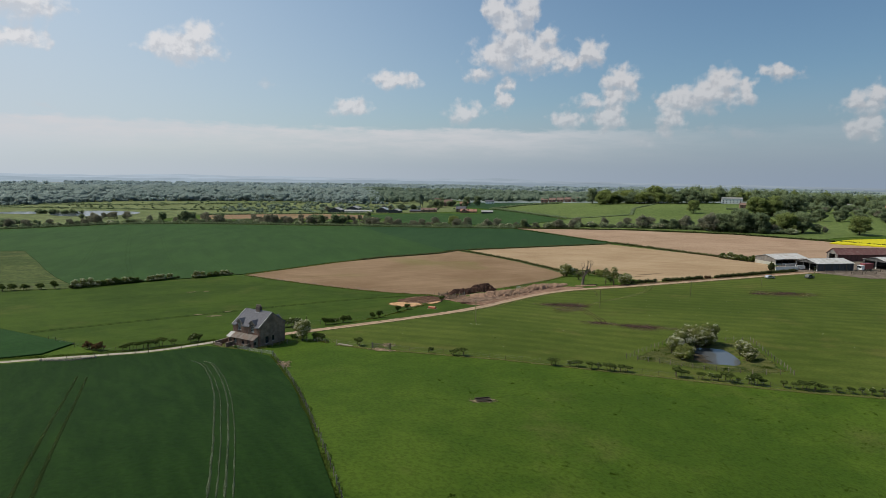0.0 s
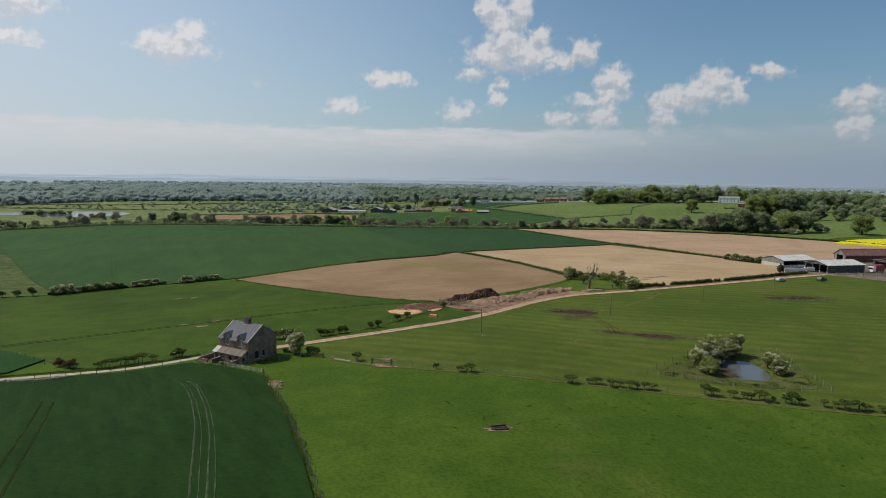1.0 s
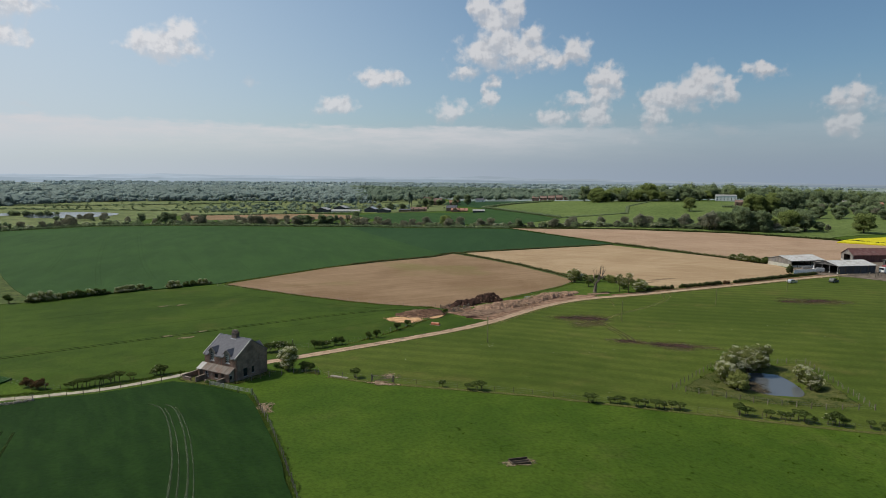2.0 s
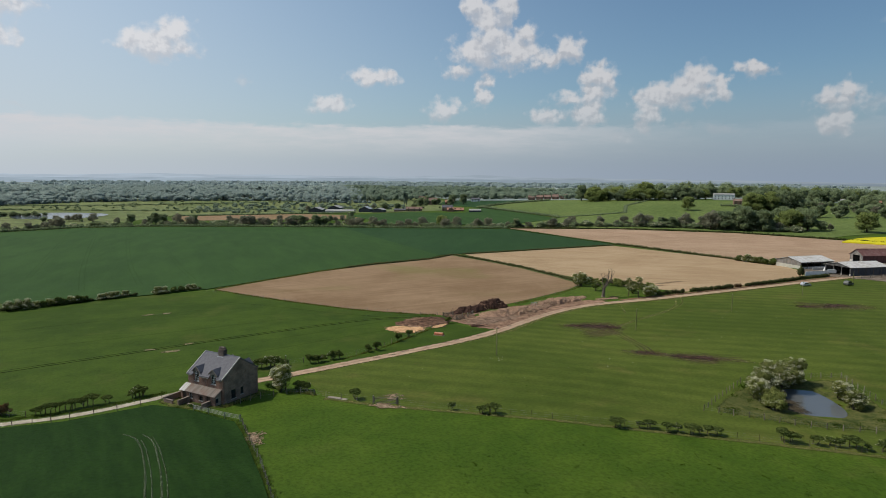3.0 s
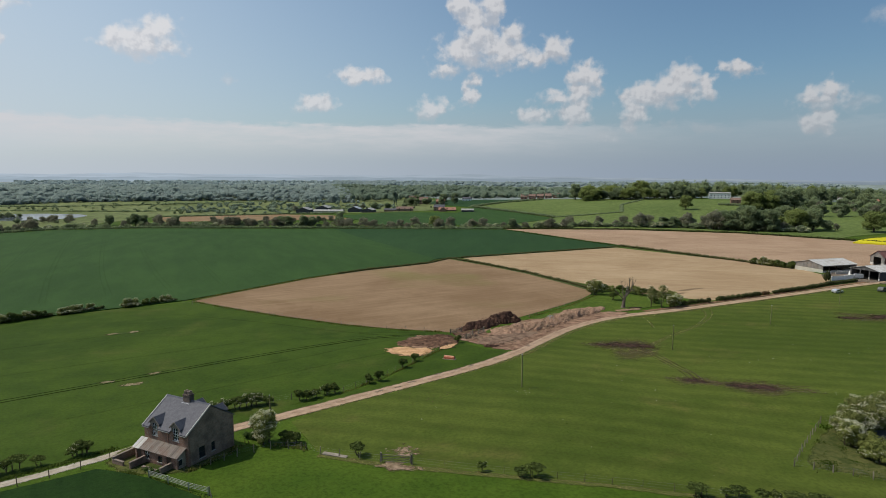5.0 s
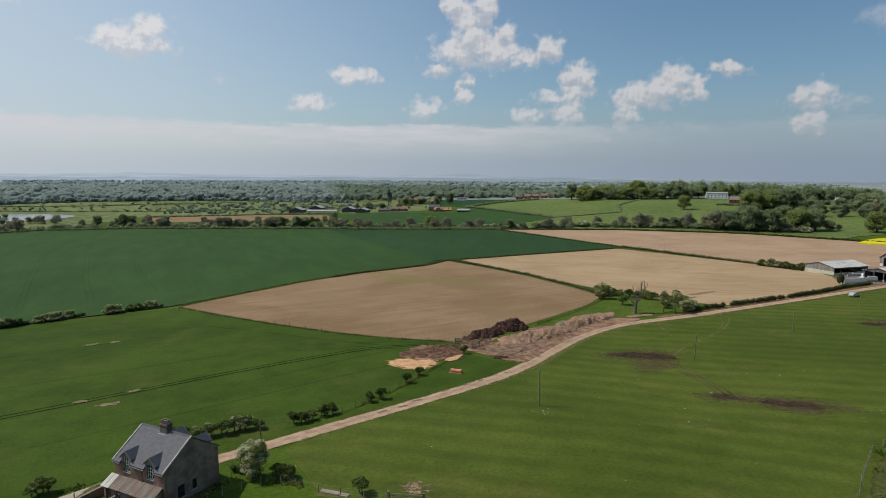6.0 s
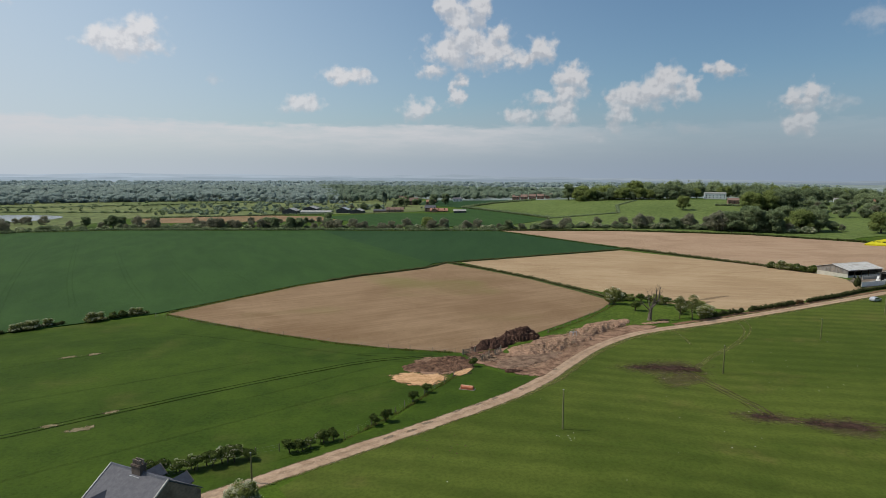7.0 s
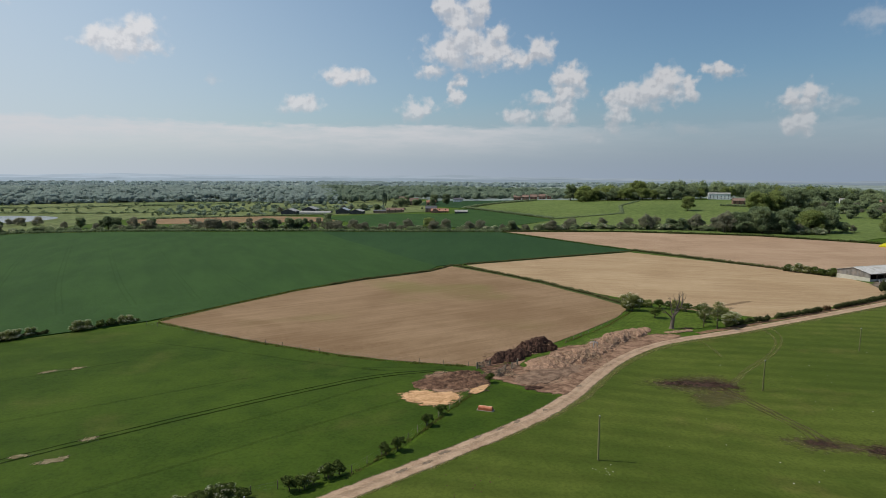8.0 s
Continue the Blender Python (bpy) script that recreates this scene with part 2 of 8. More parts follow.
def leaf_material(name, dark, light, through_light=0.25):
    """Leaves: a tone for each clump and for each tree, some light passing through."""
    m = bpy.data.materials.new(name)
    m.use_nodes = True
    g = Nodes(m.node_tree)
    each = g.node("ShaderNodeNewGeometry").outputs["Random Per Island"]
    tree = g.node("ShaderNodeObjectInfo").outputs["Random"]
    tone = g.math("ADD", g.math("MULTIPLY", each, 0.65), g.math("MULTIPLY", tree, 0.35))
    colour = g.mix(tone, dark, light)
    front = g.node("ShaderNodeBsdfDiffuse")
    back = g.node("ShaderNodeBsdfTranslucent")
    g.link(colour, front.inputs[0])
    g.link(colour, back.inputs[0])
    both = g.node("ShaderNodeMixShader")
    both.inputs[0].default_value = through_light
    g.link(front.outputs[0], both.inputs[1])
    g.link(back.outputs[0], both.inputs[2])
    g.link(both.outputs[0], g.node("ShaderNodeOutputMaterial").inputs[0])
    return m


def canopy_material(name, dark, light, through_light=0.5, patch=0.07, soft=1.0):
    """Massed foliage of far trees: a tone for each stretch of crown, and a soft surface without single leaves."""
    m = bpy.data.materials.new(name)
    m.use_nodes = True
    g = Nodes(m.node_tree)
    geo = g.node("ShaderNodeNewGeometry")
    tree = g.node("ShaderNodeObjectInfo").outputs["Random"]
    tone = g.math("ADD", g.math("MULTIPLY", g.noise(geo.outputs["Position"], patch, 4, 0.6), 0.7), g.math("MULTIPLY", g.math("ADD", tree, geo.outputs["Random Per Island"]), 0.15))
    colour = g.mix(g.step(tone, 0.32, 0.68), dark, light)
    normal = g.vec("NORMALIZE", g.vec("ADD", geo.outputs["Normal"], (0, 0, soft)))
    front = g.node("ShaderNodeBsdfDiffuse")
    back = g.node("ShaderNodeBsdfTranslucent")
    for n in (front, back):
        g.link(colour, n.inputs[0])
    g.link(normal, front.inputs["Normal"])
    both = g.node("ShaderNodeMixShader")
    both.inputs[0].default_value = through_light
    g.link(front.outputs[0], both.inputs[1])
    g.link(back.outputs[0], both.inputs[2])
    g.link(both.outputs[0], g.node("ShaderNodeOutputMaterial").inputs[0])
    return m


def brick_material(name, one, two, mortar):
    m, g, b, _ = material(name, 0.9, 0.15)
    at = g.node("ShaderNodeTexCoord").outputs["Object"]
    axes = g.node("ShaderNodeSeparateXYZ")
    g.link(at, axes.inputs[0])
    flat = g.node("ShaderNodeCombineXYZ")
    g.link(g.math("ADD", axes.outputs[0], axes.outputs[1]), flat.inputs[0])
    g.link(axes.outputs[2], flat.inputs[1])
    t = g.node("ShaderNodeTexBrick")
    g.link(flat.outputs[0], t.inputs["Vector"])
    t.inputs["Color1"].default_value, t.inputs["Color2"].default_value = (*one, 1), (*two, 1)
    t.inputs["Mortar"].default_value = (*mortar, 1)
    t.inputs["Scale"].default_value = 1.0
    t.inputs["Brick Width"].default_value, t.inputs["Row Height"].default_value, t.inputs["Mortar Size"].default_value = 0.23, 0.078, 0.009
    stain = g.step(g.noise(at, 0.8, 6, 0.65), 0.3, 0.7, 0.55, 1.1)
    g.link(g.mix(1.0, t.outputs["Color"], g.node_grey(stain), "MULTIPLY"), b.inputs["Base Color"])
    bump(g, b, t.outputs["Fac"], -0.3, 0.01)
    return m


def water_material(name, colour, rough):
    m, g, b, where = material(name, rough, 0.5)
    b.inputs["Base Color"].default_value = (*colour, 1)
    b.inputs["IOR"].default_value = 1.33
    bump(g, b, g.noise(where, 1.5, 3, 0.5), 0.04, 0.05)
    return m


def sheet_metal(name, dark, light, pitch=0.35, rust=None, metal=0.25, rough=0.5, roof=False):
    """Corrugated roofing or cladding: ribs, streaks and rust."""
    m, g, b, _ = material(name, rough, 0.4)
    at = g.node("ShaderNodeTexCoord").outputs["Object"]
    axes = g.node("ShaderNodeSeparateXYZ")
    g.link(at, axes.inputs[0])
    rib = g.math("SINE", g.math("MULTIPLY", axes.outputs[0] if roof else g.math("ADD", axes.outputs[0], axes.outputs[1]), 2 * math.pi / pitch))
    streak = g.noise(g.vec("MULTIPLY", at, (2.2, 0.25, 0.3) if roof else (0.9, 0.9, 0.3)), 1.0, 6, 0.65)
    colour = g.mix(g.step(streak, 0.32, 0.68), dark, light)
    if rust:
        colour = g.mix(g.math("MULTIPLY", g.step(g.noise(at, 0.5, 6, 0.7), 0.46, 0.66), 0.8), colour, rust)
    g.link(colour, b.inputs["Base Color"])
    b.inputs["Metallic"].default_value = metal
    bump(g, b, rib, 0.35, 0.03)
    return m


MAT = {
    "pasture": grass_material("pasture", (0.0410, 0.076, 0.0074), (0.0640, 0.103, 0.0108), (0.120, 0.112, 0.032), 0.26, 2.0),
    "furrow_pasture": grass_material("furrow_pasture", (0.0545, 0.0785, 0.0114), (0.0815, 0.1045, 0.0172), (0.168, 0.126, 0.044), 0.15, 2.0, -25, (-25.5, 5.6, 0.38)),
    "meadow": grass_material("meadow", (0.0300, 0.0545, 0.0064), (0.0495, 0.0805, 0.0095), (0.100, 0.094, 0.025), 0.15, 2.0),
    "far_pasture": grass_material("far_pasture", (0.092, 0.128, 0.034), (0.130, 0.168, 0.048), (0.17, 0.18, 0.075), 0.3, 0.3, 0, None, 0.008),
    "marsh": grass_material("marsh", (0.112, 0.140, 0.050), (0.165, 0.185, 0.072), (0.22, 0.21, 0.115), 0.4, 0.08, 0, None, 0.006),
    "rough_grass": grass_material("rough_grass", (0.052, 0.076, 0.019), (0.098, 0.119, 0.036), (0.17, 0.145, 0.065), 0.6, 0.9),
    # far ground: greens paled towards blue-grey, haze painted into the colour
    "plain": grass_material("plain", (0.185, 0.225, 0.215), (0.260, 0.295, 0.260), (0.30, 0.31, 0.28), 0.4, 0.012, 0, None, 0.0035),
    "verge": grass_material("verge", (0.055, 0.090, 0.012), (0.085, 0.122, 0.018), (0.18, 0.15, 0.06), 0.5, 1.5),
    "worn_grass": earth_material("worn_grass", (0.085, 0.105, 0.022), (0.150, 0.135, 0.050), 0.9, 0.75),
    "faint_path": earth_material("faint_path", (0.125, 0.135, 0.036), (0.190, 0.180, 0.066), 0.9, 0.45),
    "wheat_line": earth_material("wheat_line", (0.020, 0.046, 0.016), (0.030, 0.062, 0.020), 0.3, 0.10, None, 2.2),
    "rut": earth_material("rut", (0.014, 0.026, 0.006), (0.032, 0.050, 0.012), 0.5, 0.7),
    "faint_rut": earth_material("faint_rut", (0.020, 0.038, 0.010), (0.036, 0.056, 0.016), 0.4, 0.16, None, 2.0),
    "dry_patch": earth_material("dry_patch", (0.13, 0.108, 0.052), (0.30, 0.245, 0.150), 1.0, 0.85, None, 2.0),
    "bare_earth": earth_material("bare_earth", (0.130, 0.090, 0.052), (0.360, 0.260, 0.175), 0.9, 0.9, None, 2.2),
    "churned": earth_material("churned", (0.098, 0.055, 0.035), (0.340, 0.212, 0.140), 0.35, 1.0, None, 1.9),
    "shallows": earth_material("shallows", (0.030, 0.024, 0.014), (0.105, 0.082, 0.050), 0.9, 0.8, None, 1.6),
    "pond_bank": earth_material("pond_bank", (0.034, 0.050, 0.012), (0.112, 0.110, 0.036), 0.45),
    "crop": crop_material("crop", (0.0105, 0.0300, 0.0046), (0.0190, 0.0465, 0.0076), 112, 0.5),
    "crop_hill": crop_material("crop_hill", (0.018, 0.052, 0.012), (0.026, 0.068, 0.014), 60),
    "wheat": crop_material("wheat", (0.0308, 0.0662, 0.0175), (0.0435, 0.0885, 0.0230), 100, 0.5, 9.0, 0.006),
    "wheat_dark": crop_material("wheat_dark", (0.0235, 0.055, 0.0185), (0.0325, 0.071, 0.0235), 74, 0.4, 8.0, 0.006),
    "rape": crop_material("rape", (0.55, 0.48, 0.02), (0.75, 0.64, 0.03), 20, 0.3, 3.0),
    "tram_pale": earth_material("tram_pale", (0.036, 0.056, 0.028), (0.115, 0.132, 0.080), 0.9, 0.62, None, 2.2),
    "soil_brown": soil_material("soil_brown", (0.205, 0.130, 0.072), (0.295, 0.198, 0.118), 22, 1.8, 0.45),
    "soil_pale": soil_material("soil_pale", (0.325, 0.220, 0.125), (0.44, 0.318, 0.190), -32, 1.8),
    "damp_soil": earth_material("damp_soil", (0.20, 0.130, 0.075), (0.30, 0.205, 0.125), 0.3, 0.5, -32, 2.2),
    "soil_far": soil_material("soil_far", (0.31, 0.205, 0.130), (0.42, 0.29, 0.19), -20, 2.0),
    "track": earth_material("track", (0.280, 0.188, 0.122), (0.445, 0.318, 0.217), 0.5, 1.0, None, 0.75),
    "lane": earth_material("lane", (0.27, 0.225, 0.17), (0.44, 0.385, 0.305), 0.6, 1.0, None, 1.0),
    "puddle_mud": earth_material("puddle_mud", (0.17, 0.13, 0.09), (0.26, 0.20, 0.145), 1.5, 0.8, None, 1.6),
    "mud": earth_material("mud", (0.016, 0.010, 0.008), (0.085, 0.052, 0.038), 0.9, 0.95, None, 1.7),
    "mud_trail": earth_material("mud_trail", (0.070, 0.056, 0.026), (0.150, 0.112, 0.062), 0.8, 0.5, None, 2.6),
    "mud_pale": earth_material("mud_pale", (0.095, 0.053, 0.030), (0.270, 0.168, 0.100), 0.7),
    "yard": earth_material("yard", (0.085, 0.064, 0.046), (0.225, 0.182, 0.140), 0.5),
    "spoil": plain_material("spoil", (0.040, 0.020, 0.013), (0.235, 0.135, 0.085), 0.8, 0.95, 0.1, 0, 0.8),
    "churned_earth": plain_material("churned_earth", (0.092, 0.056, 0.038), (0.305, 0.205, 0.140), 0.6, 0.98, 0.05, 0, 0.8),
    "track_crown": earth_material("track_crown", (0.205, 0.150, 0.095), (0.320, 0.240, 0.160), 0.8, 0.14),
    "sand": earth_material("sand", (0.34, 0.190, 0.090), (0.62, 0.385, 0.210), 0.6, 1.0, None, 2.2),
    "dung": plain_material("dung", (0.030, 0.016, 0.012), (0.120, 0.066, 0.045), 1.3, 0.95, 0.1, 0, 0.8),
    "rubble": plain_material("rubble", (0.110, 0.058, 0.038), (0.50, 0.325, 0.215), 2.8, 0.95, 0.1, 0, 0.8),
    "straw": plain_material("straw", (0.24, 0.155, 0.095), (0.47, 0.34, 0.22), 3.0, 0.9),
    "pond": water_material("pond", (0.100, 0.108, 0.112), 0.04),
    "lake": water_material("lake", (0.10, 0.12, 0.13), 0.12),
    "wood": plain_material("wood", (0.125, 0.105, 0.075), (0.29, 0.245, 0.185), 3.0, 0.85, 0.2, 0, 0.3, (3, 3, 0.4), True),
    "pole_wood": plain_material("pole_wood", (0.095, 0.100, 0.035), (0.20, 0.195, 0.085), 3.0, 0.85, 0.2, 0, 0.3, (3, 3, 0.4), True),
    "wood_dark": plain_material("wood_dark", (0.06, 0.045, 0.03), (0.14, 0.105, 0.07), 3.0, 0.85, 0.2, 0, 0.3, (3, 3, 0.4), True),
    "wood_white": plain_material("wood_white", (0.20, 0.21, 0.16), (0.35, 0.355, 0.285), 2.0, 0.7, 0.3, 0, 0.2),
    "wire": plain_material("wire", (0.20, 0.20, 0.19), (0.32, 0.32, 0.31), 5.0, 0.5, 0.5, 0.6, 0),
    "bark": plain_material("bark", (0.045, 0.034, 0.024), (0.13, 0.10, 0.075), 3.0, 0.95, 0.1, 0, 0.6, (3, 3, 0.6)),
    "dead_bark": plain_material("dead_bark", (0.080, 0.062, 0.046), (0.21, 0.17, 0.13), 2.0, 0.9, 0.1, 0, 0.5, (3, 3, 0.6)),
    "hawthorn": leaf_material("hawthorn", (0.040, 0.060, 0.017), (0.145, 0.180, 0.050), 0.38),
    "hedge_leaf": leaf_material("hedge_leaf", (0.035, 0.060, 0.018), (0.105, 0.150, 0.042)),
    "hedge_dark": leaf_material("hedge_dark", (0.032, 0.036, 0.016), (0.090, 0.100, 0.036)),
    "hedge_olive": leaf_material("hedge_olive", (0.055, 0.058, 0.026), (0.140, 0.140, 0.058)),
    "russet": leaf_material("russet", (0.075, 0.045, 0.024), (0.16, 0.10, 0.045)),
    "blossom": leaf_material("blossom", (0.50, 0.48, 0.30), (0.80, 0.77, 0.56), 0.4),
    "sallow": leaf_material("sallow", (0.125, 0.145, 0.040), (0.29, 0.305, 0.095), 0.42),
    "sallow_dark": leaf_material("sallow_dark", (0.095, 0.110, 0.032), (0.235, 0.245, 0.085), 0.42),
    # canopy tones lifted above leaf colour: distance haze painted into the base
    "oak": canopy_material("oak", (0.190, 0.235, 0.078), (0.300, 0.350, 0.118), 0.6, 0.3, 1.7),
    "ash": canopy_material("ash", (0.175, 0.225, 0.120), (0.275, 0.330, 0.170), 0.6, 0.3, 1.7),
    "budding": canopy_material("budding", (0.205, 0.205, 0.140), (0.290, 0.285, 0.195), 0.6, 0.3, 1.4),
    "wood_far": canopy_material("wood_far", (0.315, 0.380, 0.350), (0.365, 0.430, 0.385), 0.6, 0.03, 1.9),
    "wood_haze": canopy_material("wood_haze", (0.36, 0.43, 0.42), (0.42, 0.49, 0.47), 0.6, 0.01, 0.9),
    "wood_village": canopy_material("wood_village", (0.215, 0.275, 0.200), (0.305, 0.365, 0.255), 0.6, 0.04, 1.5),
    "wood_mid": canopy_material("wood_mid", (0.190, 0.240, 0.130), (0.290, 0.345, 0.180), 0.6, 0.2, 1.7),
    "tussock": leaf_material("tussock", (0.044, 0.080, 0.010), (0.085, 0.125, 0.018), 0.5),
    "verge_grass": leaf_material("verge_grass", (0.070, 0.110, 0.018), (0.150, 0.190, 0.045), 0.5),
    "reed": leaf_material("reed", (0.095, 0.120, 0.022), (0.24, 0.23, 0.075), 0.5),
    "brick": brick_material("brick", (0.300, 0.200, 0.145), (0.225, 0.152, 0.112), (0.26, 0.215, 0.17)),
    "brick_sooty": brick_material("brick_sooty", (0.175, 0.128, 0.100), (0.130, 0.098, 0.080), (0.16, 0.14, 0.12)),
    "dormer_stone": plain_material("dormer_stone", (0.150, 0.128, 0.105), (0.245, 0.215, 0.180), 1.5, 0.9),
    "brick_red": brick_material("brick_red", (0.270, 0.140, 0.095), (0.200, 0.112, 0.080), (0.27, 0.22, 0.18)),
    "stone": plain_material("stone", (0.22, 0.18, 0.135), (0.36, 0.31, 0.245), 1.5, 0.9),
    "slate": plain_material("slate", (0.078, 0.076, 0.086), (0.122, 0.119, 0.130), 2.2, 0.7, 0.2, 0, 0.25),
    "slate_dark": plain_material("slate_dark", (0.060, 0.062, 0.074), (0.10, 0.102, 0.116), 2.0, 0.55, 0.4),
    "coping": plain_material("coping", (0.30, 0.285, 0.255), (0.46, 0.44, 0.40), 2.0, 0.8),
    "lead": plain_material("lead", (0.30, 0.31, 0.32), (0.48, 0.49, 0.50), 3.0, 0.5, 0.5, 0.3),
    "rusty_sheet": sheet_metal("rusty_sheet", (0.115, 0.092, 0.074), (0.215, 0.180, 0.150), 0.3, (0.15, 0.09, 0.062), 0.1, 0.85, True),
    "pale_sheet": sheet_metal("pale_sheet", (0.25, 0.235, 0.21), (0.40, 0.385, 0.355), 0.3, None, 0.1, 0.6, True),
    "barn_roof": sheet_metal("barn_roof", (0.42, 0.40, 0.36), (0.62, 0.60, 0.56), 0.8, (0.33, 0.28, 0.22), 0.05, 0.7, True),
    "red_roof": sheet_metal("red_roof", (0.115, 0.050, 0.042), (0.19, 0.085, 0.070), 0.9, (0.22, 0.14, 0.12), 0.05, 0.7, True),
    "cladding": sheet_metal("cladding", (0.110, 0.102, 0.094), (0.225, 0.210, 0.192), 0.5, (0.24, 0.20, 0.16), 0.05, 0.8),
    "cladding_dark": sheet_metal("cladding_dark", (0.055, 0.053, 0.052), (0.12, 0.115, 0.11), 0.5, None, 0.05, 0.8),
    "red_boards": sheet_metal("red_boards", (0.085, 0.036, 0.032), (0.14, 0.06, 0.052), 0.5, None, 0.0, 0.8),
    "plinth": plain_material("plinth", (0.36, 0.34, 0.28), (0.52, 0.50, 0.42), 0.8, 0.9),
    "concrete": plain_material("concrete", (0.38, 0.36, 0.32), (0.56, 0.54, 0.49), 0.8, 0.9),
    "dark_boards": sheet_metal("dark_boards", (0.030, 0.032, 0.038), (0.060, 0.062, 0.070), 0.4, None, 0.0, 0.7),
    "dark_inside": plain_material("dark_inside", (0.020, 0.017, 0.014), (0.045, 0.038, 0.030), 1.0, 0.9),
    "white_paint": plain_material("white_paint", (0.66, 0.66, 0.63), (0.82, 0.82, 0.79), 1.5, 0.5, 0.4, 0, 0.05),
    "red_paint": plain_material("red_paint", (0.34, 0.085, 0.035), (0.52, 0.17, 0.08), 2.0, 0.55, 0.4),
    "tank_roof": plain_material("tank_roof", (0.48, 0.26, 0.15), (0.62, 0.38, 0.24), 2.0, 0.6),
    "car_silver": plain_material("car_silver", (0.46, 0.47, 0.49), (0.56, 0.57, 0.59), 1.0, 0.3, 0.5, 0.5, 0),
    "car_dark": plain_material("car_dark", (0.045, 0.052, 0.045), (0.075, 0.080, 0.072), 1.0, 0.5, 0.3, 0.0, 0),
    "lorry_red": plain_material("lorry_red", (0.18, 0.03, 0.03), (0.26, 0.05, 0.045), 1.0, 0.45, 0.5, 0, 0),
    "tyre": plain_material("tyre", (0.012, 0.012, 0.012), (0.03, 0.03, 0.03), 4.0, 0.9),
    "door_dark": plain_material("door_dark", (0.040, 0.028, 0.022), (0.075, 0.052, 0.040), 3.0, 0.6),
    "tile_red": plain_material("tile_red", (0.30, 0.145, 0.095), (0.43, 0.225, 0.150), 0.8, 0.85),
    "tile_brown": plain_material("tile_brown", (0.16, 0.10, 0.075), (0.26, 0.17, 0.13), 0.8, 0.85),
    "render_white": plain_material("render_white", (0.62, 0.62, 0.60), (0.80, 0.80, 0.78), 0.5, 0.7),
    "pot": plain_material("pot", (0.150, 0.112, 0.088), (0.260, 0.205, 0.165), 4.0, 0.85),
}
glass, g_glass, b_glass, _ = material("window_glass", 0.06, 0.6)
b_glass.inputs["Base Color"].default_value = (0.02, 0.024, 0.028, 1)
MAT["glass"] = glass


# ---- lie of the land ----
def ease(a, b, v):
    u = np.clip((np.asarray(v, float) - a) / (b - a), 0, 1)
    return u * u * (3 - 2 * u)


def mound(x, y, cx, cy, s):
    return np.exp(-((x - cx) ** 2 + (y - cy) ** 2) / (2 * s * s))


def land(x, y):
    """Height of the ground."""
    x, y = np.asarray(x, float), np.asarray(y, float)
    z = -0.038 * (np.clip(y, 140, 300) - 140) - 0.018 * (np.clip(y, 300, 600) - 300)
    z = z + 8.5 * mound(x, y, -20, 38, 43) + 22 * mound(x, y, 560, 850, 250) + 14 * ease(900, 1700, y)
    z = z - 1.0 * ease(30, 75, x) * (1 - ease(160, 260, y))
    return z - 1.25 * mound(x, y, 84.6, 118, 6.3)


def at_ground(x, y, lift=0.0):
    return Vector((x, y, float(land(x, y)) + lift))


# ---- mesh helpers ----
def part(name, bm, mat, parent=None, label="", smooth=False):
    """Links a bmesh, or (verts, faces), as one mesh object, under parent if there is one."""
    me = bpy.data.meshes.new(name)
    if isinstance(bm, bmesh.types.BMesh):
        bm.to_mesh(me)
        bm.free()
    else:
        me.from_pydata(bm[0], [], bm[1])
    me.materials.append(MAT[mat])
    if smooth:
        me.polygons.foreach_set("use_smooth", [True] * len(me.polygons))
    ob = new(name, me)
    if parent is not None:
        ob.parent = parent
    if label:
        ob["label"] = label
    return ob


def again(ob, parent, m):
    """A further part that shares ob's mesh."""
    o = new(ob.name.split(".")[0], ob.data)
    o.parent = parent
    o.matrix_local = m
    return o


def thing(name, where, turn=0.0, label="", category="", group="", kind=""):
    ob = new(name)
    ob.location = where
    ob.rotation_euler = (0, 0, radians(turn))
    return tagged(ob, label, category, group, kind)


def box(bm, x0, x1, y0, y1, z0, z1):
    v = [bm.verts.new((x, y, z)) for z in (z0, z1) for x, y in ((x0, y0), (x1, y0), (x1, y1), (x0, y1))]
    for f in ((3, 2, 1, 0), (4, 5, 6, 7), (0, 1, 5, 4), (1, 2, 6, 5), (2, 3, 7, 6), (3, 0, 4, 7)):
        bm.faces.new([v[i] for i in f])
    return bm


def boxes(*rows):
    bm = bmesh.new()
    for r in rows:
        box(bm, *r)
    return bm


def prism(bm, outline, a, b, axis="y"):
    """Extrudes an outline (u, z) from a to b along axis."""
    def spot(u, z, s):
        return (u, s, z) if axis == "y" else (s, u, z)
    lo = [bm.verts.new(spot(u, z, a)) for u, z in outline]
    hi = [bm.verts.new(spot(u, z, b)) for u, z in outline]
    n = len(outline)
    bm.faces.new(lo)
    bm.faces.new(hi[::-1])
    for i in range(n):
        bm.faces.new((lo[i], hi[i], hi[(i + 1) % n], lo[(i + 1) % n]))
    bmesh.ops.recalc_face_normals(bm, faces=bm.faces)
    return bm


def wall_boxes(bm, u0, u1, z0, z1, s0, s1, holes=(), axis="x"):
    """A wall along axis from u0 to u1, between s0 and s1 in depth, with openings (u, u, z, z) cut through."""
    us = sorted({u0, u1, *(v for h in holes for v in h[:2])})
    zs = sorted({z0, z1, *(v for h in holes for v in h[2:])})
    for a, b in zip(us, us[1:]):
        run = None
        for c, d in zip(zs, zs[1:]):
            free = any(h[0] < (a + b) / 2 < h[1] and h[2] < (c + d) / 2 < h[3] for h in holes)
            if not free:
                run = (run[0], d) if run else (c, d)
            if free or d == zs[-1]:
                if run:
                    box(bm, *((a, b, s0, s1) if axis == "x" else (s0, s1, a, b)), *run)
                run = None
    return bm


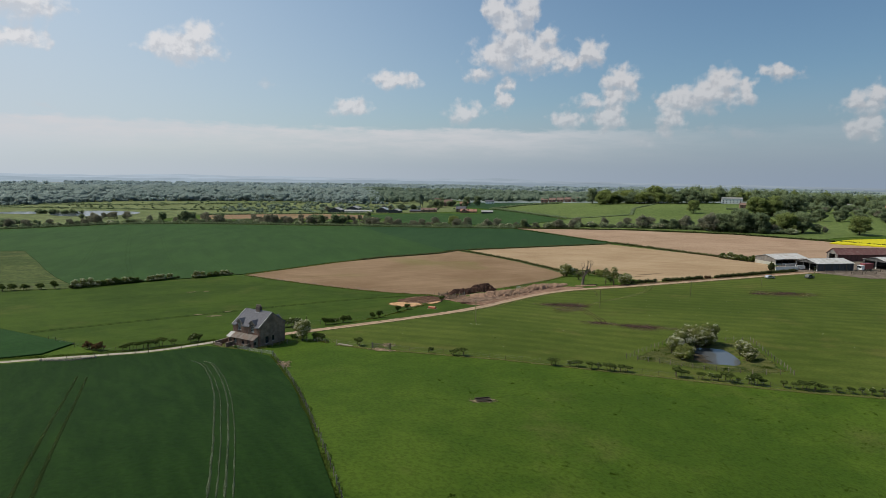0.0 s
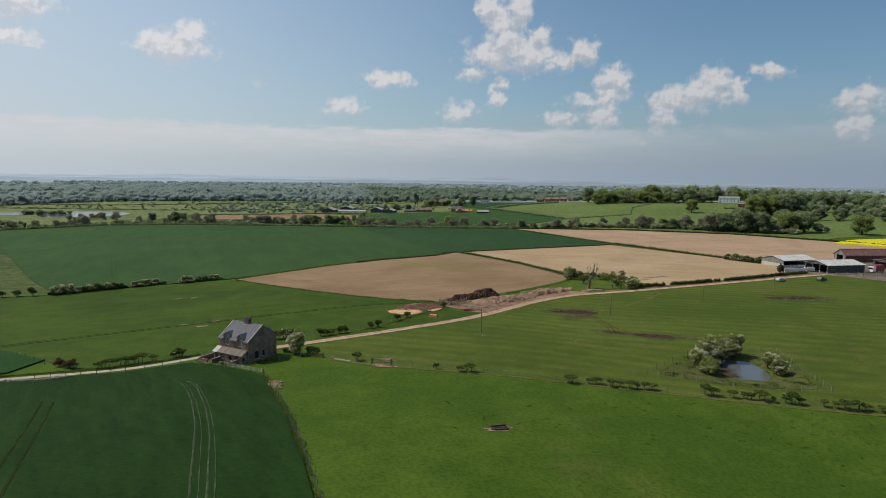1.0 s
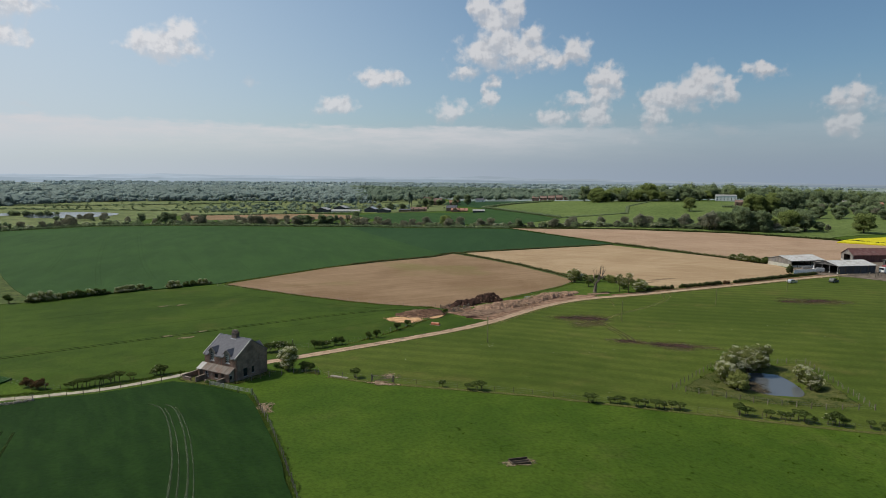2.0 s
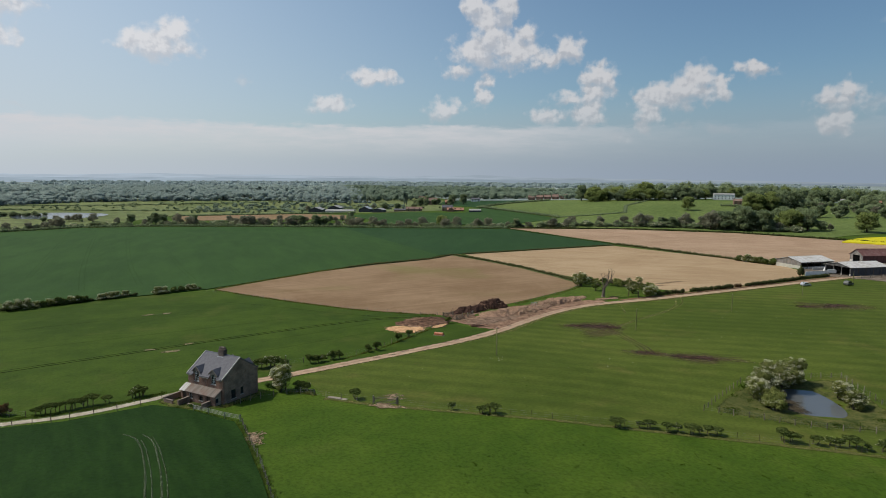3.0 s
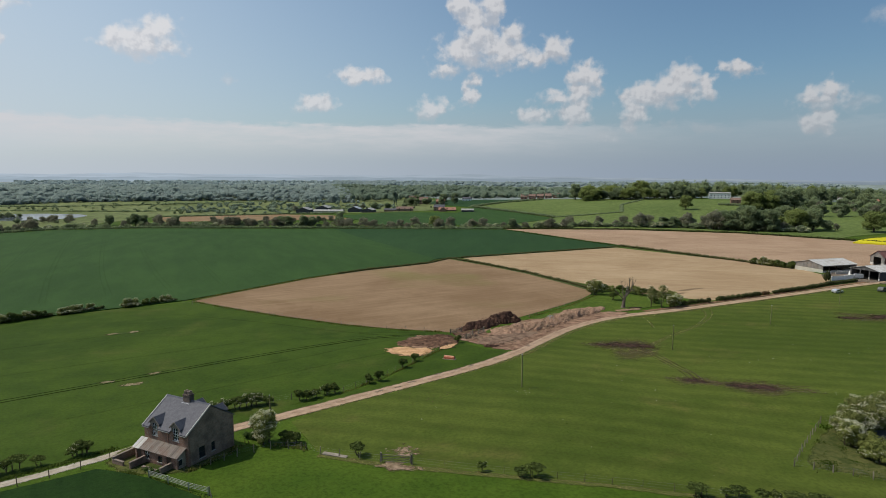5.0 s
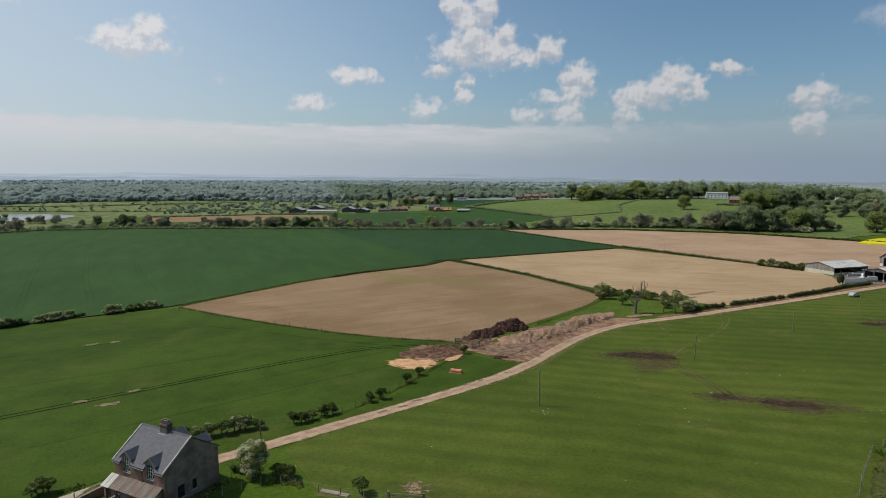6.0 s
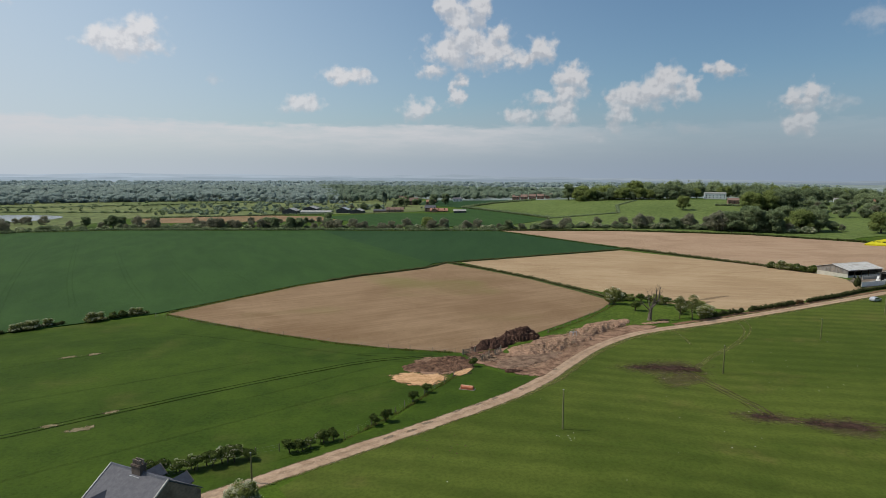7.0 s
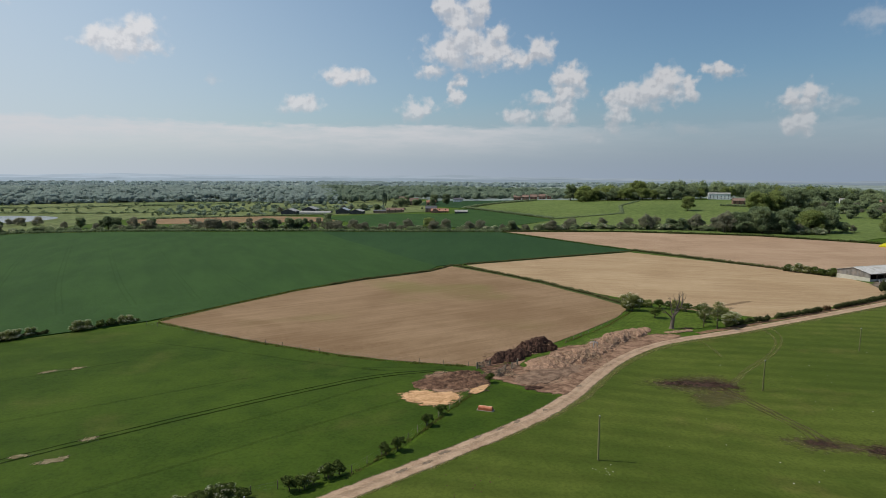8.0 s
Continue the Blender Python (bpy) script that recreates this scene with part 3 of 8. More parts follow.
def tube(points, radii, sides=7, verts=None, faces=None):
    """A tapered round limb through points."""
    verts = [] if verts is None else verts
    faces = [] if faces is None else faces
    start = len(verts)
    points = [Vector(p) for p in points]
    for i, (p, r) in enumerate(zip(points, radii)):
        d = (points[min(i + 1, len(points) - 1)] - points[max(i - 1, 0)]).normalized()
        side = d.cross(Vector((0.3, 0.9, 0.1))).normalized()
        up = d.cross(side)
        for k in range(sides):
            a = 2 * math.pi * k / sides
            verts.append(tuple(p + side * (r * math.cos(a)) + up * (r * math.sin(a))))
    for i in range(len(points) - 1):
        for k in range(sides):
            a, b = start + i * sides + k, start + i * sides + (k + 1) % sides
            faces.append((a, b, b + sides, a + sides))
    faces.append(tuple(range(start + (len(points) - 1) * sides, start + len(points) * sides)))
    faces.append(tuple(reversed(range(start, start + sides))))
    return verts, faces


def dense(line, step):
    """The line with points no farther apart than step."""
    out = []
    for (x0, y0), (x1, y1) in zip(line, line[1:]):
        n = max(1, int(math.hypot(x1 - x0, y1 - y0) / step))
        out += [(x0 + (x1 - x0) * i / n, y0 + (y1 - y0) * i / n) for i in range(n)]
    return out + [line[-1]]


def rounded(line, times=2, closed=False):
    """Corner cutting, for bends that are not angular."""
    for _ in range(times):
        pairs = list(zip(line, line[1:] + line[:1])) if closed else list(zip(line, line[1:]))
        cut = []
        for (x0, y0), (x1, y1) in pairs:
            cut += [(0.75 * x0 + 0.25 * x1, 0.75 * y0 + 0.25 * y1), (0.25 * x0 + 0.75 * x1, 0.25 * y0 + 0.75 * y1)]
        line = cut if closed else [line[0]] + cut + [line[-1]]
    return line


def wobble(line, amount, scale):
    return [(x + amount * noise.noise((x * scale, y * scale, 3.1)), y + amount * noise.noise((x * scale, y * scale, 8.7))) for x, y in line]


def inside(px, py, line):
    hit = np.zeros(len(px), bool)
    for (x0, y0), (x1, y1) in zip(line, line[1:] + line[:1]):
        if y0 == y1:
            continue
        hit ^= ((y0 > py) != (y1 > py)) & (px < (x1 - x0) * (py - y0) / (y1 - y0) + x0)
    return hit


def sheet(name, outline, lift, mat, label, cell=10.0, ragged=0.0, category="field", feather=0.0, kind="structure"):
    """A field or patch that follows the land, raised by lift, with edges that go down into the ground."""
    from_outline = dense(outline + outline[:1], cell)[:-1]
    if ragged:
        from_outline = wobble(from_outline, ragged, 0.35)
    xs, ys = [p[0] for p in from_outline], [p[1] for p in from_outline]
    gx = np.arange(math.floor(min(xs) / cell), math.ceil(max(xs) / cell) + 1) * cell
    gy = np.arange(math.floor(min(ys) / cell), math.ceil(max(ys) / cell) + 1) * cell
    mx, my = [a.ravel() for a in np.meshgrid(gx, gy)]
    keep = inside(mx, my, from_outline)
    mx, my = mx[keep], my[keep]
    edge = np.array(from_outline)
    if len(mx):
        far = np.array([np.min((edge[:, 0] - a) ** 2 + (edge[:, 1] - b) ** 2) > (0.3 * cell) ** 2 for a, b in zip(mx, my)])
        mx, my = mx[far], my[far]
    flat = [Vector(p) for p in from_outline] + [Vector((a, b)) for a, b in zip(mx, my)]
    n = len(from_outline)
    from mathutils.geometry import delaunay_2d_cdt
    pts, _, tris, *_ = delaunay_2d_cdt(flat, [(i, (i + 1) % n) for i in range(n)], [], 0, 1e-4)
    px, py = np.array([p.x for p in pts]), np.array([p.y for p in pts])
    tri = np.array([t for t in tris if len(t) == 3])
    keep = inside(px[tri].mean(axis=1), py[tri].mean(axis=1), from_outline)
    tri = tri[keep]
    top = land(px, py) + lift
    verts = [tuple(v) for v in np.stack([px, py, top], 1)]
    faces = [tuple(int(i) for i in t) for t in tri]
    count = {}
    for a, b, c in faces:
        for e in ((a, b), (b, c), (c, a)):
            count[tuple(sorted(e))] = count.get(tuple(sorted(e)), 0) + 1
    low = {}
    for a, b, c in list(faces):
        for e in ((a, b), (b, c), (c, a)):
            if count[tuple(sorted(e))] == 1:
                for i in e:
                    if i not in low:
                        low[i] = len(verts)
                        verts.append((verts[i][0], verts[i][1], verts[i][2] - lift - 0.15))
                faces.append((e[1], e[0], low[e[0]], low[e[1]]))
    ob = part(name, (verts, faces), mat)
    if feather:
        edge = np.array(dense(from_outline + from_outline[:1], 0.4))
        depth = [min(1.0, float(np.sqrt(np.min((edge[:, 0] - a) ** 2 + (edge[:, 1] - b) ** 2))) / feather) for a, b in zip(px, py)]
        set_wear(ob, depth + [0.0] * (len(verts) - len(depth)))
    return tagged(ob, label, category, kind=kind)


def set_wear(ob, values):
    ob.data.attributes.new("wear", "FLOAT", "POINT").data.foreach_set("value", values)


def ribbon(name, line, width, lift, mat, label, category="track", ragged=0.0, step=3.0, kind="structure", parent=None):
    """A strip along a line on the land."""
    line = dense(line, step)
    verts, faces = [], []
    for i, (x, y) in enumerate(line):
        x0, y0 = line[max(0, i - 1)]
        x1, y1 = line[min(len(line) - 1, i + 1)]
        d = math.hypot(x1 - x0, y1 - y0)
        nx, ny = -(y1 - y0) / d, (x1 - x0) / d
        w = width if isinstance(width, (int, float)) else width[0] + (width[1] - width[0]) * i / (len(line) - 1)
        for k, s in enumerate((-0.5, -0.17, 0.17, 0.5)):
            off = s * w + (ragged * noise.noise((x * 0.35 + 9 * k, y * 0.35, 2.0)) if k in (0, 3) else 0)
            px, py = x + nx * off, y + ny * off
            verts.append((px, py, float(land(px, py)) + (lift if k in (1, 2) else lift * 0.75)))
        for k in (0, 3):
            vx, vy, vz = verts[-4 + k]
            verts.insert(len(verts), (vx, vy, vz - 0.3))
    for i in range(len(line) - 1):
        a, b = i * 6, i * 6 + 6
        for k in range(3):
            faces.append((a + k, b + k, b + k + 1, a + k + 1)[::-1])
        faces.append((a, a + 4, b + 4, b)[::-1])
        faces.append((a + 3, b + 3, b + 5, a + 5)[::-1])
    ob = part(name, (verts, faces), mat, parent)
    set_wear(ob, [0.0, 1.0, 1.0, 0.0, 0.0, 0.0] * len(line))
    return tagged(ob, label, category, kind=kind) if parent is None else ob


# ---- ground ----
def ground_sheet():
    def lines(fine, step, lo, hi):
        out = list(np.arange(fine[0], fine[1] + 0.1, step))
        d = step
        while out[-1] < hi:
            d *= 1.18
            out.append(min(hi, math.ceil((out[-1] + d) / 10) * 10))
        d = step
        while out[0] > lo:
            d *= 1.18
            out.insert(0, max(lo, math.floor((out[0] - d) / 10) * 10))
        return np.array(out, float)
    gx, gy = lines((-120, 260), 5.0, -4200, 4200), lines((-60, 300), 5.0, -1500, 4800)
    gx = np.union1d(gx, np.arange(65, 105, 1.25))
    gy = np.union1d(np.union1d(gy, np.arange(98, 136, 1.25)), (600.0, 900.0))
    mx, my = np.meshgrid(gx, gy)
    mz = land(mx, my)
    w, h = len(gx), len(gy)
    verts = np.stack([mx.ravel(), my.ravel(), mz.ravel()], 1).tolist()
    i = (np.arange(h - 1)[:, None] * w + np.arange(w - 1)[None, :]).ravel()
    faces = np.stack([i, i + 1, i + w + 1, i + w], 1).tolist()
    ob = part("ground", (verts, faces), "pasture", smooth=True)
    tagged(ob, "grazed green pasture rolling away to the horizon", "ground", kind="structure")


ground_sheet()

# track from the lane past the cottage to the farmyard
LANE = [(-140, 108), (-95, 117), (-67, 123.5), (-50.5, 125.6), (-40.4, 127.0), (-34.5, 130.2), (-28.6, 134.0), (-24.5, 137.5), (-19.5, 140.0)]
TRACK = [(-19.5, 140.0), (-13.3, 143.2), (-7.3, 146.6), (2.0, 152.2), (10, 156.6), (18, 161.4), (25.5, 165.6), (34.8, 171.0), (44.6, 179.0), (51.7, 186.9)]
TRACK_END = [(51.7, 186.9), (63.8, 199.0), (77.3, 208.4), (89.5, 212.9), (104.6, 215.6), (126.1, 222.0), (152.4, 229.6), (185.0, 239.5), (215, 248.5), (246, 255)]
WHOLE_TRACK = rounded(TRACK + TRACK_END[1:], 2)

sheet("near_crop_field", [(-140, 96), (-95, 110), (-65.6, 120.6), (-50.2, 123.0), (-40, 124.2), (-34, 127.0), (-28.5, 129.6), (-26, 128.4), (-21.6, 125.4), (-14.2, 119.0),
      (-12.2, 113.6), (-10.4, 107.0), (-9.1, 102.4), (-6.8, 92.0), (-4.6, 81.8), (-2.4, 70), (-0.6, 60.2), (0.9, 51.6), (4, 30), (8, -20), (10, -60), (-90, -60), (-140, 20)],
      0.32, "crop", "dark green young cereal crop with tramlines", 5.0, 0.5, "field")
sheet("hill_crop_field", [(-150, 215), (-118, 190), (-84, 157.2), (-67.5, 143.7), (-58.5, 136.8), (-61, 128.5), (-68, 126.2), (-100, 121), (-150, 112)],
      0.3, "crop_hill", "dark green crop beyond the lane", 10, 0.5)
sheet("furrowed_pasture", [(-5, 142), (3, 149.6), (12, 155), (26.5, 163.2), (36, 168.8), (46, 176.8), (53.5, 185), (65, 196.4), (78, 205.8), (90, 210.2), (105, 212.8),
      (127, 219.2), (153, 226.8), (186, 236.8), (216, 245.4), (255, 252), (330, 238), (300, 60), (160, 62), (99.6, 88.4), (84, 93.4), (62.7, 103.2), (41.7, 110.2), (25.9, 116.3), (18.9, 119.4), (7, 123.2), (-1, 129.5)],
      0.05, "furrow_pasture", "grazed pasture with old ridge and furrow stripes", 5, 0.4)
sheet("meadow", [(-58, 136.4), (-52, 129.8), (-40.4, 129.2), (-34.5, 132.4), (-28.6, 136.2), (-24.5, 139.7), (-19.5, 142.4), (-13.3, 145.6), (-7.3, 149.2), (2.0, 154.6), (10, 160.4), (21.2, 175.6), (31.6, 188.2), (36, 194), (31, 199.0),
      (16.9, 206.4), (5.3, 215.0), (-11.6, 230.6), (-28, 247.6), (-45, 265.0), (-64.4, 255.4), (-81, 245.8), (-100, 229.6), (-140, 222), (-150, 216), (-118, 191), (-84, 158), (-67.5, 144.6)],
      0.04, "meadow", "smooth dark green meadow behind the cottage", 10, 0.3)
sheet("verge_strip", [(-17, 144.6), (-8, 149), (2, 153.8), (10.6, 160), (21.4, 175.2), (32, 187.6), (34, 186), (38, 180), (44, 177.4), (35.2, 170.4), (26.2, 164.4), (19.0, 159.8), (11.2, 154.8), (3.2, 150.4), (-6.2, 144.8), (-12.6, 141.4)],
      0.05, "meadow", "narrow grass verge between track and meadow fence", 5, 0.3, "verge")
FIELD_A = [(-43.2, 266.8), (-27.6, 288.5), (-6.2, 313.7), (21.5, 335.5), (54.6, 353.4), (69.5, 370.0), (76, 355), (84, 334), (92.5, 308.8), (97, 280), (99.1, 252.8),
           (96.6, 249.4), (88, 240.5), (77.2, 231.0), (58.4, 216.9), (47, 208.5), (33.2, 199.5), (16.9, 208.2), (5.3, 216.8), (-11.6, 232.4), (-28, 249.5)]
sheet("ploughed_field", FIELD_A, 0.08, "soil_brown", "bare brown harrowed field with a green tinge", 10, 0.8)
sheet("ploughed_field", [(77.8, 372.9), (130, 388), (186.1, 401.8), (210.0, 342.0), (226, 300.5), (219.0, 275.0), (203.0, 253.4), (178, 243.0), (152.3, 234.4), (129.6, 228.4), (118, 240), (113.0, 251.7), (105.1, 273.3), (94.8, 313.9), (86, 345)],
      0.08, "soil_pale", "bare pale buff harrowed field", 10, 0.8)
sheet("ploughed_field", [(160.8, 557.8), (248.3, 516.3), (322.1, 458.1), (357.0, 399.9), (374, 362), (380, 330), (300, 290), (226.1, 303.4), (218.3, 323.4), (194.8, 411.7)],
      0.10, "soil_far", "bare pinkish brown ploughed field", 20, 1.0)
WHEAT_LINE = [(62.1, 371.5), (52, 420), (44.7, 455.5), (28, 530), (12.6, 616.4)]
sheet("wheat_field", [(-311.0, 587.9), (-239.4, 652.7), (-158.2, 659.7), (12.6, 616.4)] + WHEAT_LINE[::-1][1:] +
      [(54.6, 357.0), (21.5, 339.0), (-6.2, 317), (-27.6, 291.8), (-46, 268.5), (-64.4, 257.2), (-81, 247.5), (-98.3, 233.3), (-120, 266), (-164.3, 341.2), (-191.3, 388.1), (-260, 391), (-330, 395)],
      0.30, "wheat", "large even field of green wheat", 20, 0.6)
sheet("wheat_field", [(12.6, 616.4), (156.3, 552.9), (168, 500), (190.1, 407.7), (130, 392), (77.8, 377.2)] + WHEAT_LINE[:-1],
      0.30, "wheat_dark", "strip of darker green wheat", 20, 0.6)
sheet("rough_field", [(-330, 393), (-260, 389), (-191.2, 388.4), (-164.0, 341.6), (-119.6, 266.4), (-98.0, 233.4), (-101, 230.6), (-140, 224), (-330, 190)],
      0.10, "rough_grass", "rough tussocky yellowish grass", 10, 1.0)
sheet("rape_field", [(347, 384), (366, 396), (384, 403), (440, 406), (640, 436), (640, 320), (420, 320), (369, 358), (358, 371)], 0.9, "rape", "bright yellow oilseed rape in flower", 20, 0.8)
sheet("stubble_field", [(-176, 748), (-193.7, 824.8), (-120.0, 837.0), (-45.5, 844.5), (15.9, 806.4), (34.0, 734.0)], 0.15, "soil_brown", "bare brown field by the far farm", 30, 1)
sheet("far_crop_field", [(50, 680), (22, 800), (100, 818), (166, 768), (205, 850), (222, 750), (240, 640), (170, 600), (60, 645)], 0.3, "wheat", "green crop behind the tree line", 30, 1)
sheet("far_crop_field", [(205, 862), (172, 1000), (214, 1150), (350, 975), (345, 950), (274, 926)], 0.3, "wheat_dark", "dark green crop on the rise", 30, 1)
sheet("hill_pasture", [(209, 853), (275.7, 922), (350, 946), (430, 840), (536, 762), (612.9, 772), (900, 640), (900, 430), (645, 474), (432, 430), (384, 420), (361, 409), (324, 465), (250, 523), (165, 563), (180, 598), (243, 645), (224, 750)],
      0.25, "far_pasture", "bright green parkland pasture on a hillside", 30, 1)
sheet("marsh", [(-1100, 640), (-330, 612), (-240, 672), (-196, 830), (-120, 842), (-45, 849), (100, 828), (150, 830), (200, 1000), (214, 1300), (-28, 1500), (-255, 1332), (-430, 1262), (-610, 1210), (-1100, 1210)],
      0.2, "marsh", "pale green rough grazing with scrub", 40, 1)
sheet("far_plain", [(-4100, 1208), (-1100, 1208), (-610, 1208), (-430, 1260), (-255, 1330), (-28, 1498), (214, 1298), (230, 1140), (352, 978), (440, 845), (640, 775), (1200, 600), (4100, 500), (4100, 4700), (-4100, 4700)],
      0.3, "plain", "far plain of fields and woods, paled by painted haze", 100, 0)
tagged(part("lake", ([(x, y, -10.9) for x, y in rounded([(-360, 790), (-392, 860), (-385, 920), (-330, 915), (-285, 885), (-276, 835), (-300, 786)], 2, True)], [tuple(range(28))]), "lake"),
       "pale grey lake reflecting the sky", "lake", kind="structure")
tagged(part("lake", ([(x, y, -10.9) for x, y in rounded([(-470, 862), (-440, 890), (-412, 888), (-394, 835), (-420, 826)], 2, True)], [tuple(range(20))]), "lake"),
       "narrow pale grey pool among scrub", "lake", kind="structure")
ribbon("lane", rounded(LANE, 2), 2.3, 0.06, "lane", "pale stony lane along the crop", "track", 0.3)
ribbon("track", [(x + 0.35 + 0.7 * float(1 - ease(20, 50, x)), y - 0.6 - 1.1 * float(1 - ease(20, 50, x))) for x, y in WHOLE_TRACK], (3.9, 4.6), 0.09, "track", "pale dusty farm track", "track", 0.25)
ribbon("track_crown", [(x + 0.35 + 0.7 * float(1 - ease(20, 50, x)), y - 0.6 - 1.1 * float(1 - ease(20, 50, x))) for x, y in WHOLE_TRACK], 1.1, 0.105, "track_crown", "grassy crown between the wheel tracks", "track", 0.4, 1.5)
ribbon("track_verge", [(x + 0.9, y - 2.6) for x, y in WHOLE_TRACK[6:]], 3.2, 0.065, "worn_grass", "worn grass edge along the track", "verge", 0.8)
ribbon("track_verge", [(x - 0.9, y + 2.3) for x, y in WHOLE_TRACK if x > 96], 3.0, 0.066, "mud_pale", "bare brown bank along the track", "verge", 0.8)

ribbon("dry_bank", [(-1, 128.6), (5, 125.2), (10.4, 122.6), (18.9, 119.2), (34.2, 113.2), (47.7, 107.9), (62.7, 102.8), (84.1, 93.3), (105, 85.9)], 1.5, 0.075, "worn_grass", "strip of dry grass under the fence", "grass", 0.5)
# tramlines in the near crop, bending together at the headland
for line, width in (([(-28.8, 116.4), (-27.6, 115.5), (-26.5, 114.3), (-25.4, 112.1), (-23.9, 108.4), (-21.3, 100.6), (-17.9, 88.0), (-15.4, 76.0), (-13.3, 66.0), (-10.4, 50.6), (-5, 12)], 0.36),
                    ([(-25.6, 113.6), (-24.8, 112.0), (-23.3, 108.2), (-20.5, 100.2), (-17.0, 87.6), (-14.5, 75.8), (-12.4, 65.8), (-9.6, 50.4), (-4.2, 12)], 0.22),
                    ([(-26.0, 115.6), (-25.3, 114.9), (-24.4, 113.7), (-23.3, 111.4), (-22.0, 107.9), (-19.4, 100.0), (-15.9, 87.2), (-13.5, 75.4), (-11.6, 65.9), (-8.9, 50.5), (-3.2, 12)], 0.36),
                    ([(-24.6, 114.6), (-23.8, 113.4), (-22.7, 110.9), (-21.5, 107.8), (-18.7, 99.8), (-15.3, 87.0), (-12.7, 75.2), (-10.8, 65.7), (-8.1, 50.4), (-2.3, 12)], 0.22)):
    ribbon("tramline", rounded(line, 2), width, 0.365, "tram_pale", "pale flattened wheel mark in the crop", "wheel track", 0.16, 1.0)
for shift in (0.0, 1.9):
    ribbon("tramline", [(-45.5 + shift, 107.5 - 0.4 * shift), (-37 + shift, 80), (-28.6 + shift, 53.9), (-16 + shift, 10)], 0.6, 0.365, "rut", "dark wheel rut in the crop", "wheel track", 0.15, 1.5)
# faint sprayer lines in the far wheat
for line in ([(-232.6, 625.4), (-161.7, 411.1), (-130.5, 317.0)], [(-202.2, 598.6), (-123.4, 356.1), (-92.2, 271.3)], [(-126.5, 511.4), (-78.2, 354.1), (-58.0, 297.8)], [(-100, 520), (-64.4, 391.2), (-40.8, 310.2)], [(-80, 520), (-39.3, 372.9), (-18.6, 308)], [(-165, 560), (-103, 360), (-76, 286)], [(-30, 500), (-8, 400), (8, 335)]):
    for side in (-1.0, 1.0):
        ribbon("tramline", rounded([(x + side, y) for x, y in line], 2), 0.8, 0.34, "wheat_line", "faint sprayer line in the wheat", "wheel track", 0.3, 4)
DAMP = [(118.0, 246.0, 7.5, 2.6, 8), (127.5, 243.0, 5.0, 1.9, 14), (136, 250, 9, 2.4, 18)]
# ruts and bare places in the meadow behind the cottage
for off, width in ((0.0, 0.75), (1.7, 0.55)):
    ribbon("rut", rounded([(-75, 151 + off), (-47.7, 166.3 + off), (-34.2, 174.0 + off), (-17.2, 183.6 + off), (-0.1, 192.0 + off), (12, 197.2 + off), (26, 198.0 + off * 0.6)], 2), width, 0.075, "rut", "dark wheel rut across the meadow", "wheel track", 0.3, 1.5)
for line in ([(-70, 177), (-49.2, 186.9), (-32.3, 193.9), (-12, 203)], [(-40, 151), (-27.2, 158.5), (-16.3, 164.4), (0.7, 174.8), (14, 182)], [(-12, 178), (-1.6, 183.6), (7.1, 190.0), (16, 194)], [(-40, 240), (-15.8, 223.3), (2.7, 207.9), (14, 201)],
             [(-90, 196), (-60, 212), (-40, 222)], [(9.2, 202.8), (20.2, 198.8), (27, 196.4)], [(9.3, 204.1), (23.1, 201.5), (30, 197)], [(8.9, 200.4), (19.0, 195.1)]):
    ribbon("rut", rounded(line, 2), 1.1, 0.07, "faint_rut", "faint old wheel line in the grass", "wheel track", 0.4, 1.5)


def blotch(name, x, y, rx, ry, mat, label, turn=0.0, lift=0.11, category="ground patch", kind="structure", soft=0.95):
    c, s = math.cos(radians(turn)), math.sin(radians(turn))
    ring = []
    for k in range(22):
        a = 2 * math.pi * k / 22
        f = 1 + 0.42 * noise.noise((x + 1.4 * math.cos(a), y + 1.4 * math.sin(a), 5.0)) + 0.2 * noise.noise((x + 4 * math.cos(a), y + 4 * math.sin(a), 9.0))
        u, v = rx * f * math.cos(a), ry * f * math.sin(a)
        ring.append((x + c * u - s * v, y + s * u + c * v))
    return sheet(name, ring, lift, mat, label, max(0.22, min(rx, ry) * 0.15), 0.3, category, min(rx, ry) * soft, kind)


for x, y, rx, ry, turn in DAMP:
    blotch("damp_patch", x, y, rx, ry, "damp_soil", "damp darker streak in the harrowed soil", turn, 0.11)
blotch("bare_patch", -35.2, 169.0, 2.6, 1.5, "dry_patch", "pale bare patch in the meadow", 25)
blotch("bare_patch", -33.2, 175.9, 1.8, 1.1, "dry_patch", "pale bare patch in the meadow", 25)
blotch("bare_patch", -40.6, 171.4, 1.6, 1.0, "dry_patch", "pale bare patch in the meadow", 25)
blotch("bare_patch", -53.5, 216.8, 2.4, 1.4, "dry_patch", "pale bare patch in the meadow", 25)
blotch("bare_patch", -49.0, 218.3, 2.2, 1.3, "dry_patch", "pale bare patch in the meadow", 25)
for x, y, rx, ry, turn in ((72.5, 180.4, 13, 7.5, -8), (70.6, 150.8, 7.0, 4.6, -20), (80.6, 144.8, 11.0, 5.6, -25), (160, 193.8, 16, 9, -8), (70, 172, 9, 5, 20)):
    blotch("trodden_patch", x, y, rx, ry, "mud_trail", "thin trodden grass round the mud", turn, 0.075)
blotch("mud_patch", 71.5, 180.0, 6.4, 4.6, "mud", "dark poached mud in the pasture", -12, soft=1.2)
blotch("mud_patch", 76.2, 177.6, 4.0, 3.0, "mud", "dark trodden mud in the pasture", -30, 0.13, soft=1.2)
blotch("mud_patch", 66.8, 181.6, 3.6, 2.4, "mud", "dark trodden mud in the pasture", 10, 0.125, soft=1.3)
